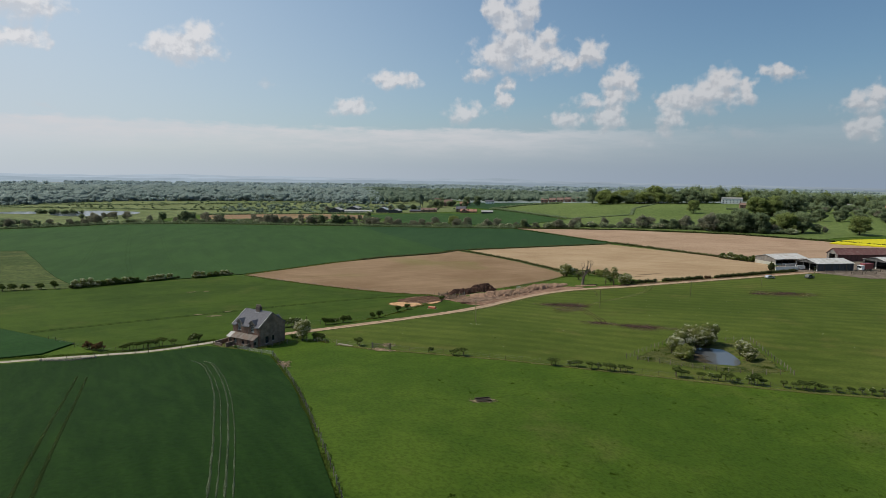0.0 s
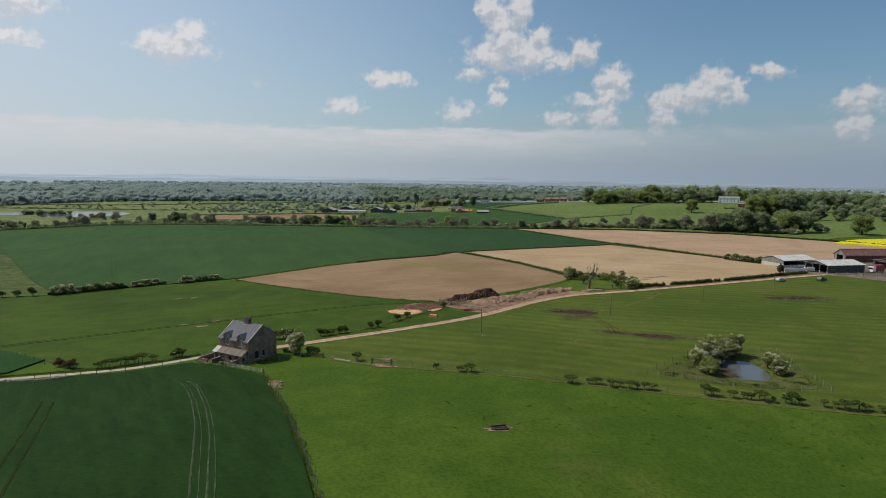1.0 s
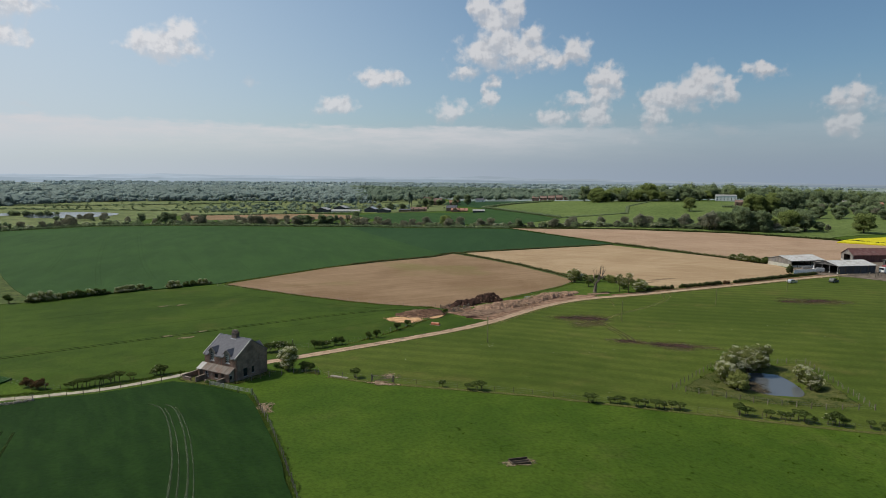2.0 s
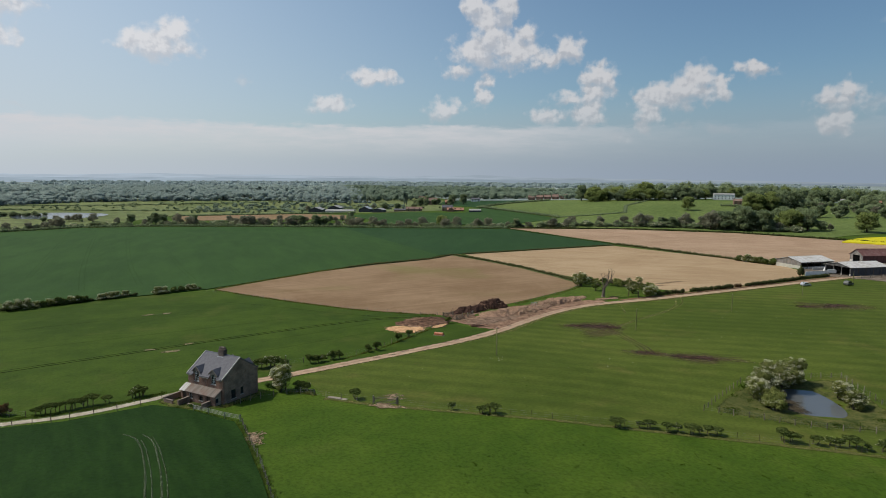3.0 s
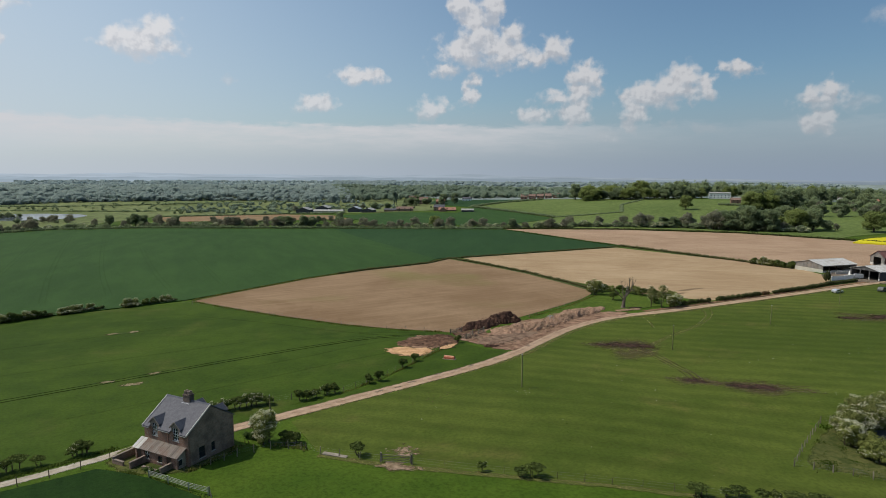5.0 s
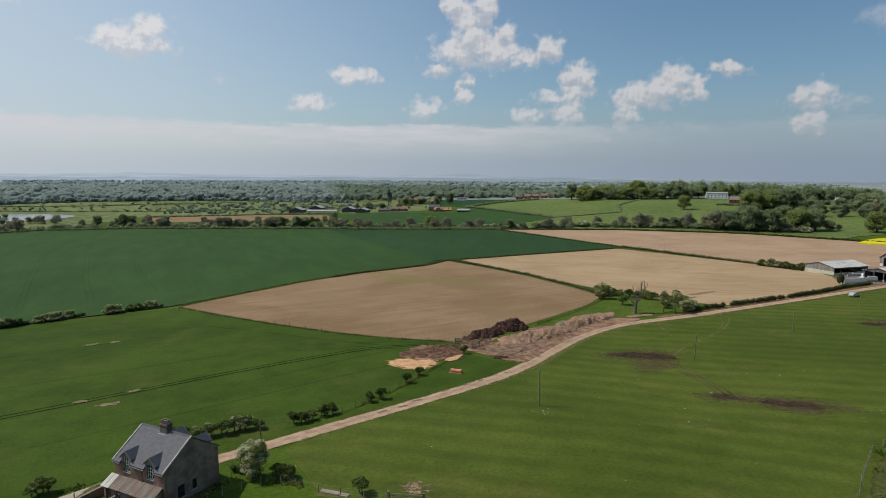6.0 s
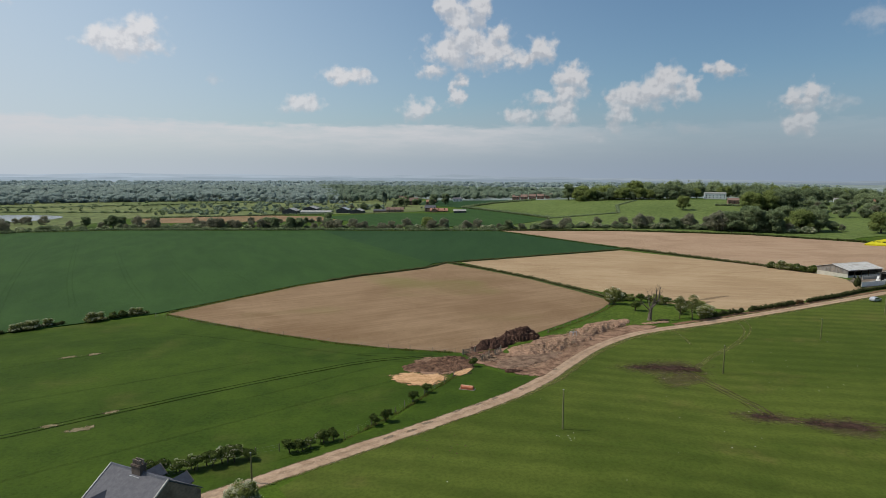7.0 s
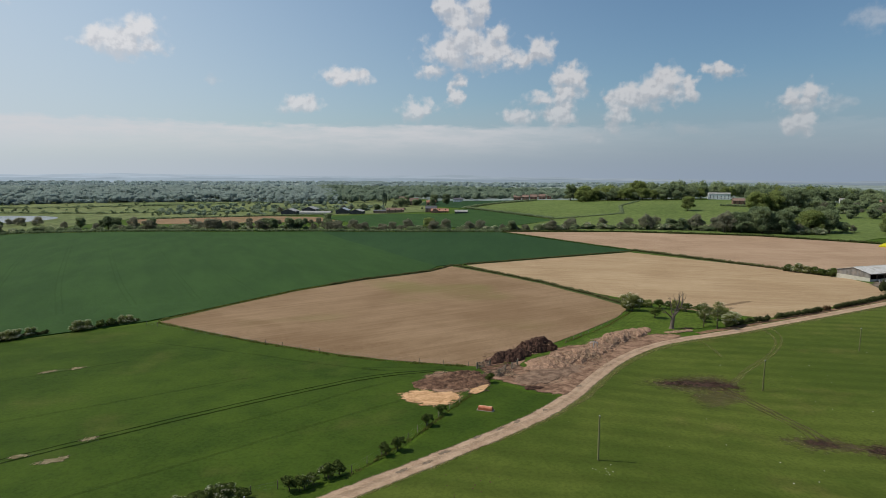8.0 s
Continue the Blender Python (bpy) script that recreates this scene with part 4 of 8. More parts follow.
blotch("mud_patch", 70.7, 150.9, 3.8, 2.9, "mud", "dark mud round a feeding place", -20, soft=1.2)
blotch("mud_patch", 79.6, 145.4, 6.2, 3.4, "mud", "dark reddish poached mud in the pasture", -27, soft=1.2)
for shift, width in ((0.0, 0.7), (1.5, 0.6), (-1.4, 0.45)):
    ribbon("mud_trail", rounded([(73.1 + shift, 177.5), (73.8 + 0.8 * shift, 170.5), (73.3 + 0.6 * shift, 160.1), (72.9 + 0.8 * shift, 155.3), (71.4 + shift, 151)], 2), width, 0.08, "mud_trail", "trodden muddy trail between the mud patches", "path", 0.5, 1.0)
    ribbon("mud_trail", rounded([(71, 150.6 + 0.6 * shift), (74.4, 148.6 + 0.8 * shift), (77.3, 147.0 + shift), (82, 144.4 + shift), (90, 141.0 + 1.4 * shift)], 2), width, 0.085, "mud_trail", "wheel marks through the mud", "path", 0.5, 1.0)
blotch("mud_patch", 161.5, 193.6, 8.5, 4.8, "mud", "brown poached mud in the far pasture", -8, soft=1.3)
blotch("mud_patch", 152, 195, 5.4, 3.0, "mud", "brown poached mud in the far pasture", -10, soft=1.3)
blotch("worn_patch", 23.3, 86.2, 2.7, 1.8, "dry_patch", "bare trodden earth round the trough", 5, 0.07, soft=1.1)
blotch("worn_patch", 9.0, 123.0, 3.4, 1.7, "bare_earth", "bare pinkish earth at the field gate", -22, 0.12)
blotch("worn_patch", 10.4, 127.2, 3.0, 2.6, "bare_earth", "trodden earth behind the field gate", -15, 0.1, soft=1.7)
blotch("worn_patch", -10.3, 112.0, 1.5, 3.2, "bare_earth", "pale straw and soil by the fence", 20, 0.1, soft=1.3)
# worked ground by the gateway: churned earth, sand, mud out to the track and under the heaps
sheet("dug_earth", rounded([(17.2, 190.2), (20.6, 196.8), (25.8, 198.2), (30.2, 197.2), (33.8, 193.1), (31, 187.9), (26.4, 182.6), (23.1, 182.6), (20.0, 184.6), (18.0, 187.1)], 2, True), 0.12, "churned", "reddish brown churned earth with wood and wheel marks", 0.8, 1.0, "ground patch", 2.2)
sheet("sand_patch", rounded([(12.6, 184.2), (16.0, 187.8), (20.6, 187.0), (26.0, 183.0), (23.6, 177.6), (19.0, 176.2), (15.0, 178.4)], 2, True), 0.16, "sand", "orange sand spread on the grass", 0.6, 1.4, "ground patch", 2.4)
sheet("sand_patch", rounded([(25.8, 184.0), (31.8, 190.2), (32.6, 187.0), (27.6, 180.8)], 2, True), 0.17, "sand", "orange sand along the fence", 0.5, 0.3, "ground patch", 0.8)
sheet("muddy_gateway", rounded([(31.0, 192.6), (33.6, 199.2), (36.0, 208.2), (45, 206.5), (56, 213), (70, 214), (88, 221), (96, 214.4), (78, 207.4), (64, 197.4), (53, 186.4), (46.6, 178.8), (42.5, 177.4), (38.4, 180.4), (36.0, 184.6), (33.6, 189.0)], 2, True),
      0.085, "churned", "brown mud fanning out from the gateway to the track", 1.2, 0.8, "ground patch", 2.4)
sheet("grass_strip", rounded([(41.0, 196.8), (44.6, 203.2), (51.6, 209.8), (57.0, 212.6), (54.0, 208.2), (48.6, 203.4), (44.4, 197.4)], 2, True), 0.10, "verge", "green grass between the gate and the heaps", 0.6, 0.8, "grass", 2.0)
sheet("yard", [(203, 252.5), (216, 250.2), (222, 240), (224, 234), (228, 223.5), (262, 226), (330, 240), (330, 330), (262, 330), (232, 285), (214, 272)], 0.09, "yard", "bare earth and concrete farmyard", 4, 0.8, "farmyard", 3.0)
sheet("grass_bank", [(60, 212), (70, 207), (80, 213), (96, 219), (112, 225.5), (116, 236), (103, 258), (99.5, 249), (90, 240), (78, 229.6)], 0.07, "verge", "green grass under the track side trees", 5, 0.5)
for line in ([(122, 219.5), (117.0, 208.7), (105.1, 197.0), (91.6, 188.1), (85.1, 183.9), (75.8, 176.4)], [(118.6, 219), (113.8, 207.0), (102.1, 195.7), (88.4, 187.2), (81.2, 181.7), (75.2, 176.8)], [(93, 209), (92, 203), (89, 196)]):
    ribbon("wheel_path", rounded(line, 2), 0.75, 0.07, "faint_path", "faint worn wheel path in the pasture", "path", 0.4, 1.5)
for x, y, r in ((26.6, 165.4, 1.1), (30.0, 167.6, 0.9), (16.5, 158.9, 1.2), (13.4, 156.2, 0.9), (36.5, 171.6, 0.8), (22.3, 163.0, 0.9), (9.8, 154.6, 1.0), (48, 182.8, 0.8)):
    blotch("pothole", x, y, 1.25 * r, 0.5, "puddle_mud", "dark damp hollow in the track", 32, 0.115, soft=1.1)

sheet("pond_bank", rounded([(62.5, 115.4), (70, 121.6), (78.6, 127.6), (88, 128.8), (99.2, 126.8), (96.2, 117), (93.2, 108.6), (91, 102.8), (83.5, 104.5), (75.0, 107.9), (67.7, 112.7)], 1, True),
      0.09, "pond_bank", "rough olive grass round the pond", 1.25, 0.3, "grass", 1.2)
# pond in its dip
tagged(part("pond_water", ([(x, y, -1.45) for x, y in rounded(
    [(80.6, 125.6), (86.4, 126.8), (90.0, 124.6), (89.4, 117.6), (87.0, 111.8), (83, 110.6), (79.0, 111.6), (75.2, 115.4), (75.6, 121.2)], 2, True)], [tuple(range(36))]), "pond"),
    "still pond reflecting the blue sky", "pond", kind="structure")


# brown reflection of hawthorns and pond bottom, painted as a sheet on the water
shallows = blotch("pond_shallows", 80.4, 117.8, 3.4, 5.0, "shallows", "brown reflection of hawthorns and pond bottom painted on the water", -20, 0.0, "mud", soft=1.0)
for v in shallows.data.vertices:
    v.co.z = -1.435 if v.co.z > float(land(v.co.x, v.co.y)) - 0.1 else -1.6


# ---- plants ----
def leaf_cloud(rng, lobes, count, size, flat=0.35, core=0.8, loose=0.55):
    """Small leaf clumps over the surface of lobes (cx, cy, cz, rx, ry, rz), with a dark inner body."""
    lobes = np.array(lobes, float)
    weight = (lobes[:, 3] * lobes[:, 4] + lobes[:, 3] * lobes[:, 5] + lobes[:, 4] * lobes[:, 5])
    pick = rng.choice(len(lobes), count, p=weight / weight.sum())
    d = rng.normal(size=(count, 3))
    d[:, 2] = d[:, 2] * 0.9 + 0.25
    d /= np.linalg.norm(d, axis=1)[:, None]
    r = rng.uniform(0.72, 1.08, count)[:, None]
    centre = lobes[pick, :3] + d * r * lobes[pick, 3:]
    normal = d + rng.normal(size=(count, 3)) * loose
    normal /= np.linalg.norm(normal, axis=1)[:, None]
    a = np.cross(normal, rng.normal(size=(count, 3)))
    a /= np.linalg.norm(a, axis=1)[:, None]
    b = np.cross(normal, a)
    s = (size * rng.uniform(0.55, 1.35, count))[:, None]
    k = rng.uniform(0.5, 1.0, count)[:, None]
    quads = np.stack([centre - a * s - b * s * k, centre + a * s - b * s * k * flat, centre + a * s * 0.7 + b * s * k, centre - a * s * 0.6 + b * s * k * 0.8], 1)
    verts = quads.reshape(-1, 3).tolist()
    faces = np.arange(count * 4).reshape(-1, 4).tolist()
    if core:
        for cx, cy, cz, rx, ry, rz in lobes:
            start = len(verts)
            for dx, dy, dz in BALL_POINTS:
                j = core * rng.uniform(0.82, 1.05)
                verts.append((cx + dx * rx * j, cy + dy * ry * j, cz + dz * rz * j))
            faces += [[start + i for i in f] for f in BALL_FACES]
    return verts, faces


def ball_shape():
    bm = bmesh.new()
    bmesh.ops.create_icosphere(bm, subdivisions=1, radius=1)
    pts = [tuple(v.co) for v in bm.verts]
    fs = [[v.index for v in f.verts] for f in bm.faces]
    bm.free()
    return pts, fs


BALL_POINTS, BALL_FACES = ball_shape()


def limbs(rng, height, radius, spread, forks, verts=None, faces=None, lean=(0, 0), low=0.35):
    """A trunk with limbs that fork from it."""
    verts, faces = ([], []) if verts is None else (verts, faces)
    pts = [Vector((lean[0] * t * t + rng.uniform(-0.05, 0.05) * height * t, lean[1] * t * t + rng.uniform(-0.05, 0.05) * height * t, height * t)) for t in (-0.06, 0.1, 0.3, 0.55, 0.8, 1.0)]
    tube(pts, [radius * f for f in (1.35, 1.0, 0.85, 0.65, 0.42, 0.2)], 7, verts, faces)
    for i in range(forks):
        t = low + (1 - low) * (i + 0.3) / forks * 0.9
        j = min(4, max(1, int(t * 5)))
        a = i * 2.4 + rng.uniform(-0.4, 0.4)
        start = pts[j].lerp(pts[j + 1], t * 5 - int(t * 5)) if t < 0.95 else pts[4]
        out = Vector((math.cos(a), math.sin(a), rng.uniform(0.25, 0.8))) * spread * rng.uniform(0.7, 1.1)
        kink = Vector((rng.uniform(-0.2, 0.2), rng.uniform(-0.2, 0.2), 0.25)) * spread * 0.5
        r = radius * 0.45 * (1.1 - 0.5 * t)
        tube([start, start + out * 0.45 + kink * 0.5, start + out + kink], [r, r * 0.7, r * 0.25], 5, verts, faces)
    return verts, faces


def crown_lobes(rng, spread, height, base, count, flat=0.75):
    """Lobes for a round, uneven crown between base and height."""
    out = [(0, 0, (base + height) / 2, spread * 0.62, spread * 0.62, (height - base) * 0.46)]
    for i in range(count):
        a = i * 2.399 + rng.uniform(-0.5, 0.5)
        t = rng.uniform(0.1, 0.95)
        reach = spread * rng.uniform(0.45, 0.78) * math.sqrt(max(0.05, 1 - (t * 1.5 - 0.55) ** 2))
        r = spread * rng.uniform(0.24, 0.42)
        out.append((reach * math.cos(a), reach * math.sin(a), base + (height - base) * (0.15 + 0.75 * t), r, r, r * flat))
    return out


def plant(name, seed, leaf, label, category, spread, height, base, lobes, count, size, blossom=0.0, stems=1, stem_radius=0.12, core=0.8, lean=(0, 0), flat=0.75, bark="bark", loose=0.55):
    """A tree or shrub: trunk, crown and, where it flowers, blossom. It stands at its origin."""
    rng = np.random.default_rng(seed)
    ob = thing(name, (0, 0, 0), 0, label, category)
    verts, faces = [], []
    for k in range(stems):
        shift = len(verts)
        limbs(rng, base + (height - base) * 0.55, stem_radius, spread * 0.55, 4 + 2 * (stems == 1), verts, faces, lean, 0.3)
        if stems > 1:
            a = 2.1 * k
            off = Vector((math.cos(a), math.sin(a), 0)) * spread * 0.28
            for i in range(shift, len(verts)):
                v = Vector(verts[i])
                verts[i] = tuple(v + off * (1 + 0.6 * v.z / height))
    part("trunk", (verts, faces), bark, ob)
    shape = crown_lobes(rng, spread, height, base, lobes, flat)
    shape = [(cx + lean[0] * 0.6, cy + lean[1] * 0.6, cz, rx, ry, rz) for cx, cy, cz, rx, ry, rz in shape]
    part("crown", leaf_cloud(rng, shape, count, size, core=core, loose=loose), leaf, ob)
    if blossom:
        sprays = []
        for k in range(int(210 * blossom)):
            cx, cy, cz, rx, ry, rz = shape[rng.integers(len(shape))]
            d = rng.normal(size=3) + np.array([-0.5, 0.0, 0.7])
            d /= np.linalg.norm(d)
            q = size * rng.uniform(1.6, 4.2)
            sprays.append((cx + d[0] * rx * 1.02, cy + d[1] * ry * 1.02, cz + d[2] * rz * 1.02, q, q, q * 0.5))
        part("blossom", leaf_cloud(rng, sprays, int(count * blossom * 2.6), size * 0.42, core=0), "blossom", ob, "white hawthorn blossom")
    return ob


def stand(ob, x, y, scale=1.0, turn=0.0, sink=0.05, tall=None, label=""):
    """A copy of a plant at (x, y) on the land."""
    m = Matrix.Translation(at_ground(x, y, -sink)) @ pose(0, 0, 0, 0, 0, turn) @ Matrix.Diagonal((scale, scale, tall or scale, 1))
    made = copy_thing(ob, m)
    if label:
        made["label"] = label
    return made


PLAY = random.Random(7)


def row_of(kinds, spots, group, size=1.0, spread=0.2, tall=1.0):
    """Copies of plants at spots; the first of each kind is moved there, not copied."""
    for x, y in spots:
        ob = PLAY.choice(kinds)
        s = size * PLAY.uniform(1 - spread, 1 + spread)
        stand(ob, x, y, s, PLAY.uniform(0, 360), 0.05, s * tall * PLAY.uniform(0.88, 1.12))["group"] = group


def retire(*obs):
    """Takes the patterns away once they have been copied."""
    for ob in obs:
        for o in (*ob.children_recursive, ob):
            bpy.data.objects.remove(o)


# stunted, wind-cut hawthorns of the old hedge lines (about 1.5 m)
stunted = [
    plant("hawthorn_shrub", 11, "hawthorn", "stunted flat-topped hawthorn with bare stems", "shrub", 1.3, 1.5, 1.05, 10, 700, 0.08, 0, 2, 0.06, 0.7, (0.2, 0), 0.24),
    plant("hawthorn_shrub", 12, "hawthorn", "stunted wind-cut hawthorn with bare stems", "shrub", 1.1, 1.55, 1.0, 9, 620, 0.075, 0, 2, 0.06, 0.7, (0.3, -0.1), 0.32),
    plant("hawthorn_shrub", 13, "hawthorn", "small browsed hawthorn on bare stems", "shrub", 0.8, 1.35, 0.65, 7, 460, 0.075, 0.06, 1, 0.07, 0.72, (0.2, 0.1), 0.5),
]
row_of(stunted, [(4.4, 127.3), (19.5, 120.0), (23.9, 117.6), (25.6, 117.2), (43.2, 109.8)], "hawthorns along the field fence", 1.05)
row_of(stunted, [(46.5, 109.1), (48.2, 109.0), (50.3, 107.8), (52.0, 107.4), (53.6, 106.6), (54.9, 106.3), (56.2, 106.0), (57.6, 105.8)], "hawthorns along the field fence", 1.0)
row_of(stunted, [(66.4, 102.8), (67.6, 102.4), (70.4, 101.3), (72.3, 100.7), (73.6, 100.2), (75.0, 99.5), (76.6, 98.6), (78.4, 97.8), (79.7, 97.1), (80.6, 96.7)], "hawthorns along the field fence", 1.05)
row_of(stunted, [(84.1, 95.3), (85.7, 94.4), (86.9, 93.9), (88.6, 93.3), (90.1, 92.9), (92.3, 92.0), (94.6, 91.0), (96.2, 90.4), (97.6, 89.8), (99.6, 89.0), (102, 88.2), (104.5, 87.0)], "hawthorns along the field fence", 1.0)
row_of(stunted, [(-45.2, 129.0), (-44.0, 129.2), (-42.7, 130.0), (-41.5, 130.4), (-40.6, 130.9), (-39.6, 131.6), (-38.6, 132.0), (-36.3, 132.9), (-33.2, 135.0), (-31.9, 135.6)], "hawthorns along the lane", 1.15)

# leaning thorns beside the track
thorns = [
    plant("hawthorn_tree", 21, "hawthorn", "small dark hawthorn leaning on a bare trunk", "tree", 1.55, 2.7, 0.75, 12, 1300, 0.095, 0, 1, 0.12, 0.76, (0.5, 0.0), 0.6),
    plant("hawthorn_tree", 22, "hawthorn", "small dark hawthorn with a rounded crown", "tree", 1.7, 2.5, 0.6, 12, 1300, 0.095, 0.05, 2, 0.10, 0.76, (0.2, 0.1), 0.6),
]
row_of(thorns, [(19.2, 173.8), (16.0, 169.4), (10.2, 161.2), (8.5, 159.9), (2.0, 155.3), (0.2, 154.7), (-1.6, 153.2), (-2.7, 152.5), (-4.1, 152.4)], "hawthorns beside the track", 0.72, 0.12)
low_thorns = [
    plant("hawthorn_shrub", 24, "hawthorn", "low dark hawthorn on several bare stems", "shrub", 1.5, 2.0, 0.85, 12, 1300, 0.105, 0.03, 2, 0.08, 0.8, (0.4, 0.0), 0.45),
    plant("hawthorn_shrub", 25, "hawthorn", "low hawthorn with a little white blossom", "shrub", 1.6, 2.1, 0.75, 12, 1300, 0.105, 0.16, 2, 0.08, 0.8, (0.3, 0.1), 0.5),
]
row_of(low_thorns, [(-21.8, 148.8), (-19.8, 149.0), (-17.9, 149.2), (-16.2, 149.6), (-14.2, 150.2), (-12.2, 150.9), (-10.9, 151.2), (-9.4, 151.4)], "hawthorns beside the track", 0.9, 0.18)
row_of(thorns, [(31.9, 188.2), (-5.4, 133.2), (-4.3, 133.4), (-32.6, 135.3)], "single thorn bushes", 0.72, 0.1)
russet_bush = plant("copper_shrub", 23, "russet", "russet brown shrub beside the lane", "shrub", 1.3, 1.9, 0.3, 7, 380, 0.12, 0, 2, 0.06)
row_of([russet_bush], [(-53.6, 132.0), (-51.6, 130.6), (-50.4, 130.0)], "russet shrubs by the lane", 0.85)

# flowering hawthorns
flowering = [
    plant("flowering_hawthorn", 31, "sallow", "hawthorn covered in white blossom", "tree", 2.1, 3.9, -0.2, 17, 2600, 0.105, 0.8, 3, 0.12),
    plant("flowering_hawthorn", 32, "sallow_dark", "hawthorn speckled with white blossom", "tree", 2.4, 4.2, 0.0, 18, 3000, 0.115, 0.52, 3, 0.14),
]
stand(flowering[0], -8.4, 134.4, 1.08, 20, tall=1.22, label="hawthorn in white blossom beside the cottage")
stand(flowering[0], 91.6, 118.6, 0.92, 140, label="low hawthorn white with blossom at the pond")
stand(flowering[1], 90.4, 114.4, 0.86, 70, label="pale green bush with blossom at the water's edge")
stand(flowering[1], 83.8, 125.2, 1.42, 10, label="large hawthorn speckled with blossom behind the pond")
stand(flowering[1], 87.6, 126.6, 1.36, 230, label="large hawthorn speckled with blossom behind the pond")
stand(flowering[1], 79.6, 124.0, 1.25, 120, label="hawthorn speckled with blossom beside the pond")
stand(flowering[0], 76.2, 121.0, 1.05, 160, label="hawthorn in white blossom beside the pond")
sallow = plant("sallow_bush", 33, "sallow", "yellow-green sallow bush at the pond", "shrub", 2.1, 3.1, 0.1, 11, 1200, 0.14, 0.05, 3, 0.08)
stand(sallow, 75.4, 115.6, 1.05, 0)
stand(sallow, 77.6, 118.6, 1.0, 90)

# trees on the bank beside the track
slender = plant("young_tree", 34, "sallow_dark", "thin young tree just coming into leaf", "tree", 1.7, 5.4, 1.6, 9, 420, 0.15, 0.18, 1, 0.12, 0)
row_of([flowering[1]], [(96.7, 248.4)], "bank trees", 1.4, 0.05)
row_of([sallow, thorns[1], sallow], [(100.5, 253.0), (103.0, 253.6), (105.2, 252.4), (107.4, 249.6), (109.4, 247.6), (111.0, 245.0), (112.8, 242.4), (114.6, 239.4), (116.4, 236.6), (118.4, 233.6)], "bank trees", 1.05, 0.15)
row_of([thorns[0]], [(97.8, 236.4)], "bank trees", 1.35, 0.05)
row_of([slender], [(104.1, 222.7), (106.4, 220.2)], "bank trees", 1.25, 0.1)
row_of([flowering[0]], [(111.0, 221.6), (113.4, 222.8)], "bank trees", 0.95, 0.1)
row_of(thorns, [(108.4, 228.5), (110.5, 232.0), (113.4, 229.4)], "bank trees", 1.1, 0.15)


def dead_tree(x, y):
    rng = np.random.default_rng(5)
    ob = thing("dead_tree", at_ground(x, y, -0.1), 0, "dead grey oak with bare broken limbs", "tree")
    verts, faces = [], []
    tube([(0, 0, 0), (0.05, 0, 0.5), (0.15, 0.05, 1.6), (0.35, 0.05, 2.9)], [0.62, 0.42, 0.36, 0.30], 9, verts, faces)
    part("trunk", (verts, faces), "dead_bark", ob)

    def limb(start, way, length, r, depth):
        verts, faces = [], []

        def grow(p, d, length, r, depth):
            mid = p + d * length * 0.5 + Vector(rng.uniform(-0.1, 0.1, 3)) * length
            end = p + d * length + Vector(rng.uniform(-0.08, 0.08, 3)) * length
            tube([p, mid, end], [r, r * 0.78, r * 0.45], 6, verts, faces)
            if depth:
                for q, s in ((mid, 0.5), (end, 0.62), (end, 0.5)):
                    turn = Vector(rng.uniform(-0.75, 0.75, 3)) + Vector((0, 0, 0.15))
                    grow(q, (d + turn).normalized(), length * s, r * 0.46, depth - 1)
        grow(Vector(start), Vector(way).normalized(), length, r, depth)
        part("limb", (verts, faces), "dead_bark", ob)
    ob.scale = (1.4, 1.4, 1.3)
    limb((0.3, 0.05, 2.7), (0.45, 0.1, 1.0), 2.6, 0.25, 4)
    limb((0.3, 0.05, 2.6), (0.75, -0.1, 0.9), 2.7, 0.21, 4)
    limb((0.1, 0.0, 2.2), (-0.75, 0.2, 0.8), 1.5, 0.17, 3)
    limb((0.2, 0.0, 2.8), (-0.1, 0.3, 1.0), 2.2, 0.14, 3)
    return ob


dead_tree(94.5, 223.1)
brush = leaf_cloud(np.random.default_rng(3), [(0, 0, 0.15, 1.6, 0.5, 0.25), (1.3, -0.3, 0.15, 1.2, 0.4, 0.2)], 160, 0.16, core=0.5)
tagged(part("brushwood_pile", brush, "bark"), "fallen brown branches under the dead tree", "branches", kind="stuff").location = at_ground(97.6, 221.8)


def hedge(line, width, height, leaf="hedge_leaf", blossom=0.0, label="dense clipped green hedge", gap=1.0, size=0.13, dense_by=26, group="hedges", uneven=0.18):
    """A run of hedge along a line: one thing with its foliage and blossom."""
    rng = np.random.default_rng(int(abs(line[0][0] * 31 + line[0][1] * 17)))
    ob = thing("hedge", (0, 0, 0), 0, label, "hedge", group)
    lobes = []
    for x, y in dense(line, gap):
        h = height * rng.uniform(1 - uneven, 1 + uneven)
        w = width * rng.uniform(0.7, 1.2)
        lobes.append((x + rng.uniform(-0.15, 0.15), y + rng.uniform(-0.15, 0.15), float(land(x, y)) + h * 0.48, max(w, gap * 0.75), max(w, gap * 0.75), h * 0.55))
    count = int(len(lobes) * dense_by)
    part("foliage", leaf_cloud(rng, lobes, int(count * 1.5), size, core=0.82, loose=0.38), leaf, ob)
    if blossom:
        part("blossom", leaf_cloud(rng, [l for i, l in enumerate(lobes) if noise.noise((l[0] * 0.3, l[1] * 0.3, 1)) > -0.1], int(count * blossom * 2), size * 0.5, core=0), "blossom", ob, "white blossom")
    return ob


def grass_strip(line, width, height, label="strip of long grass", thick=22.0, mat="reed"):
    """Uneven tufts of long grass along a line, as one mesh."""
    rng = np.random.default_rng(int(abs(line[0][0] * 13 + line[0][1] * 29)))
    spots = dense(line, 0.5)
    return tufts(rng, [(x, y, width) for x, y in spots], int(len(spots) * 0.9 * thick * max(0.5, width)), height, label, mat)


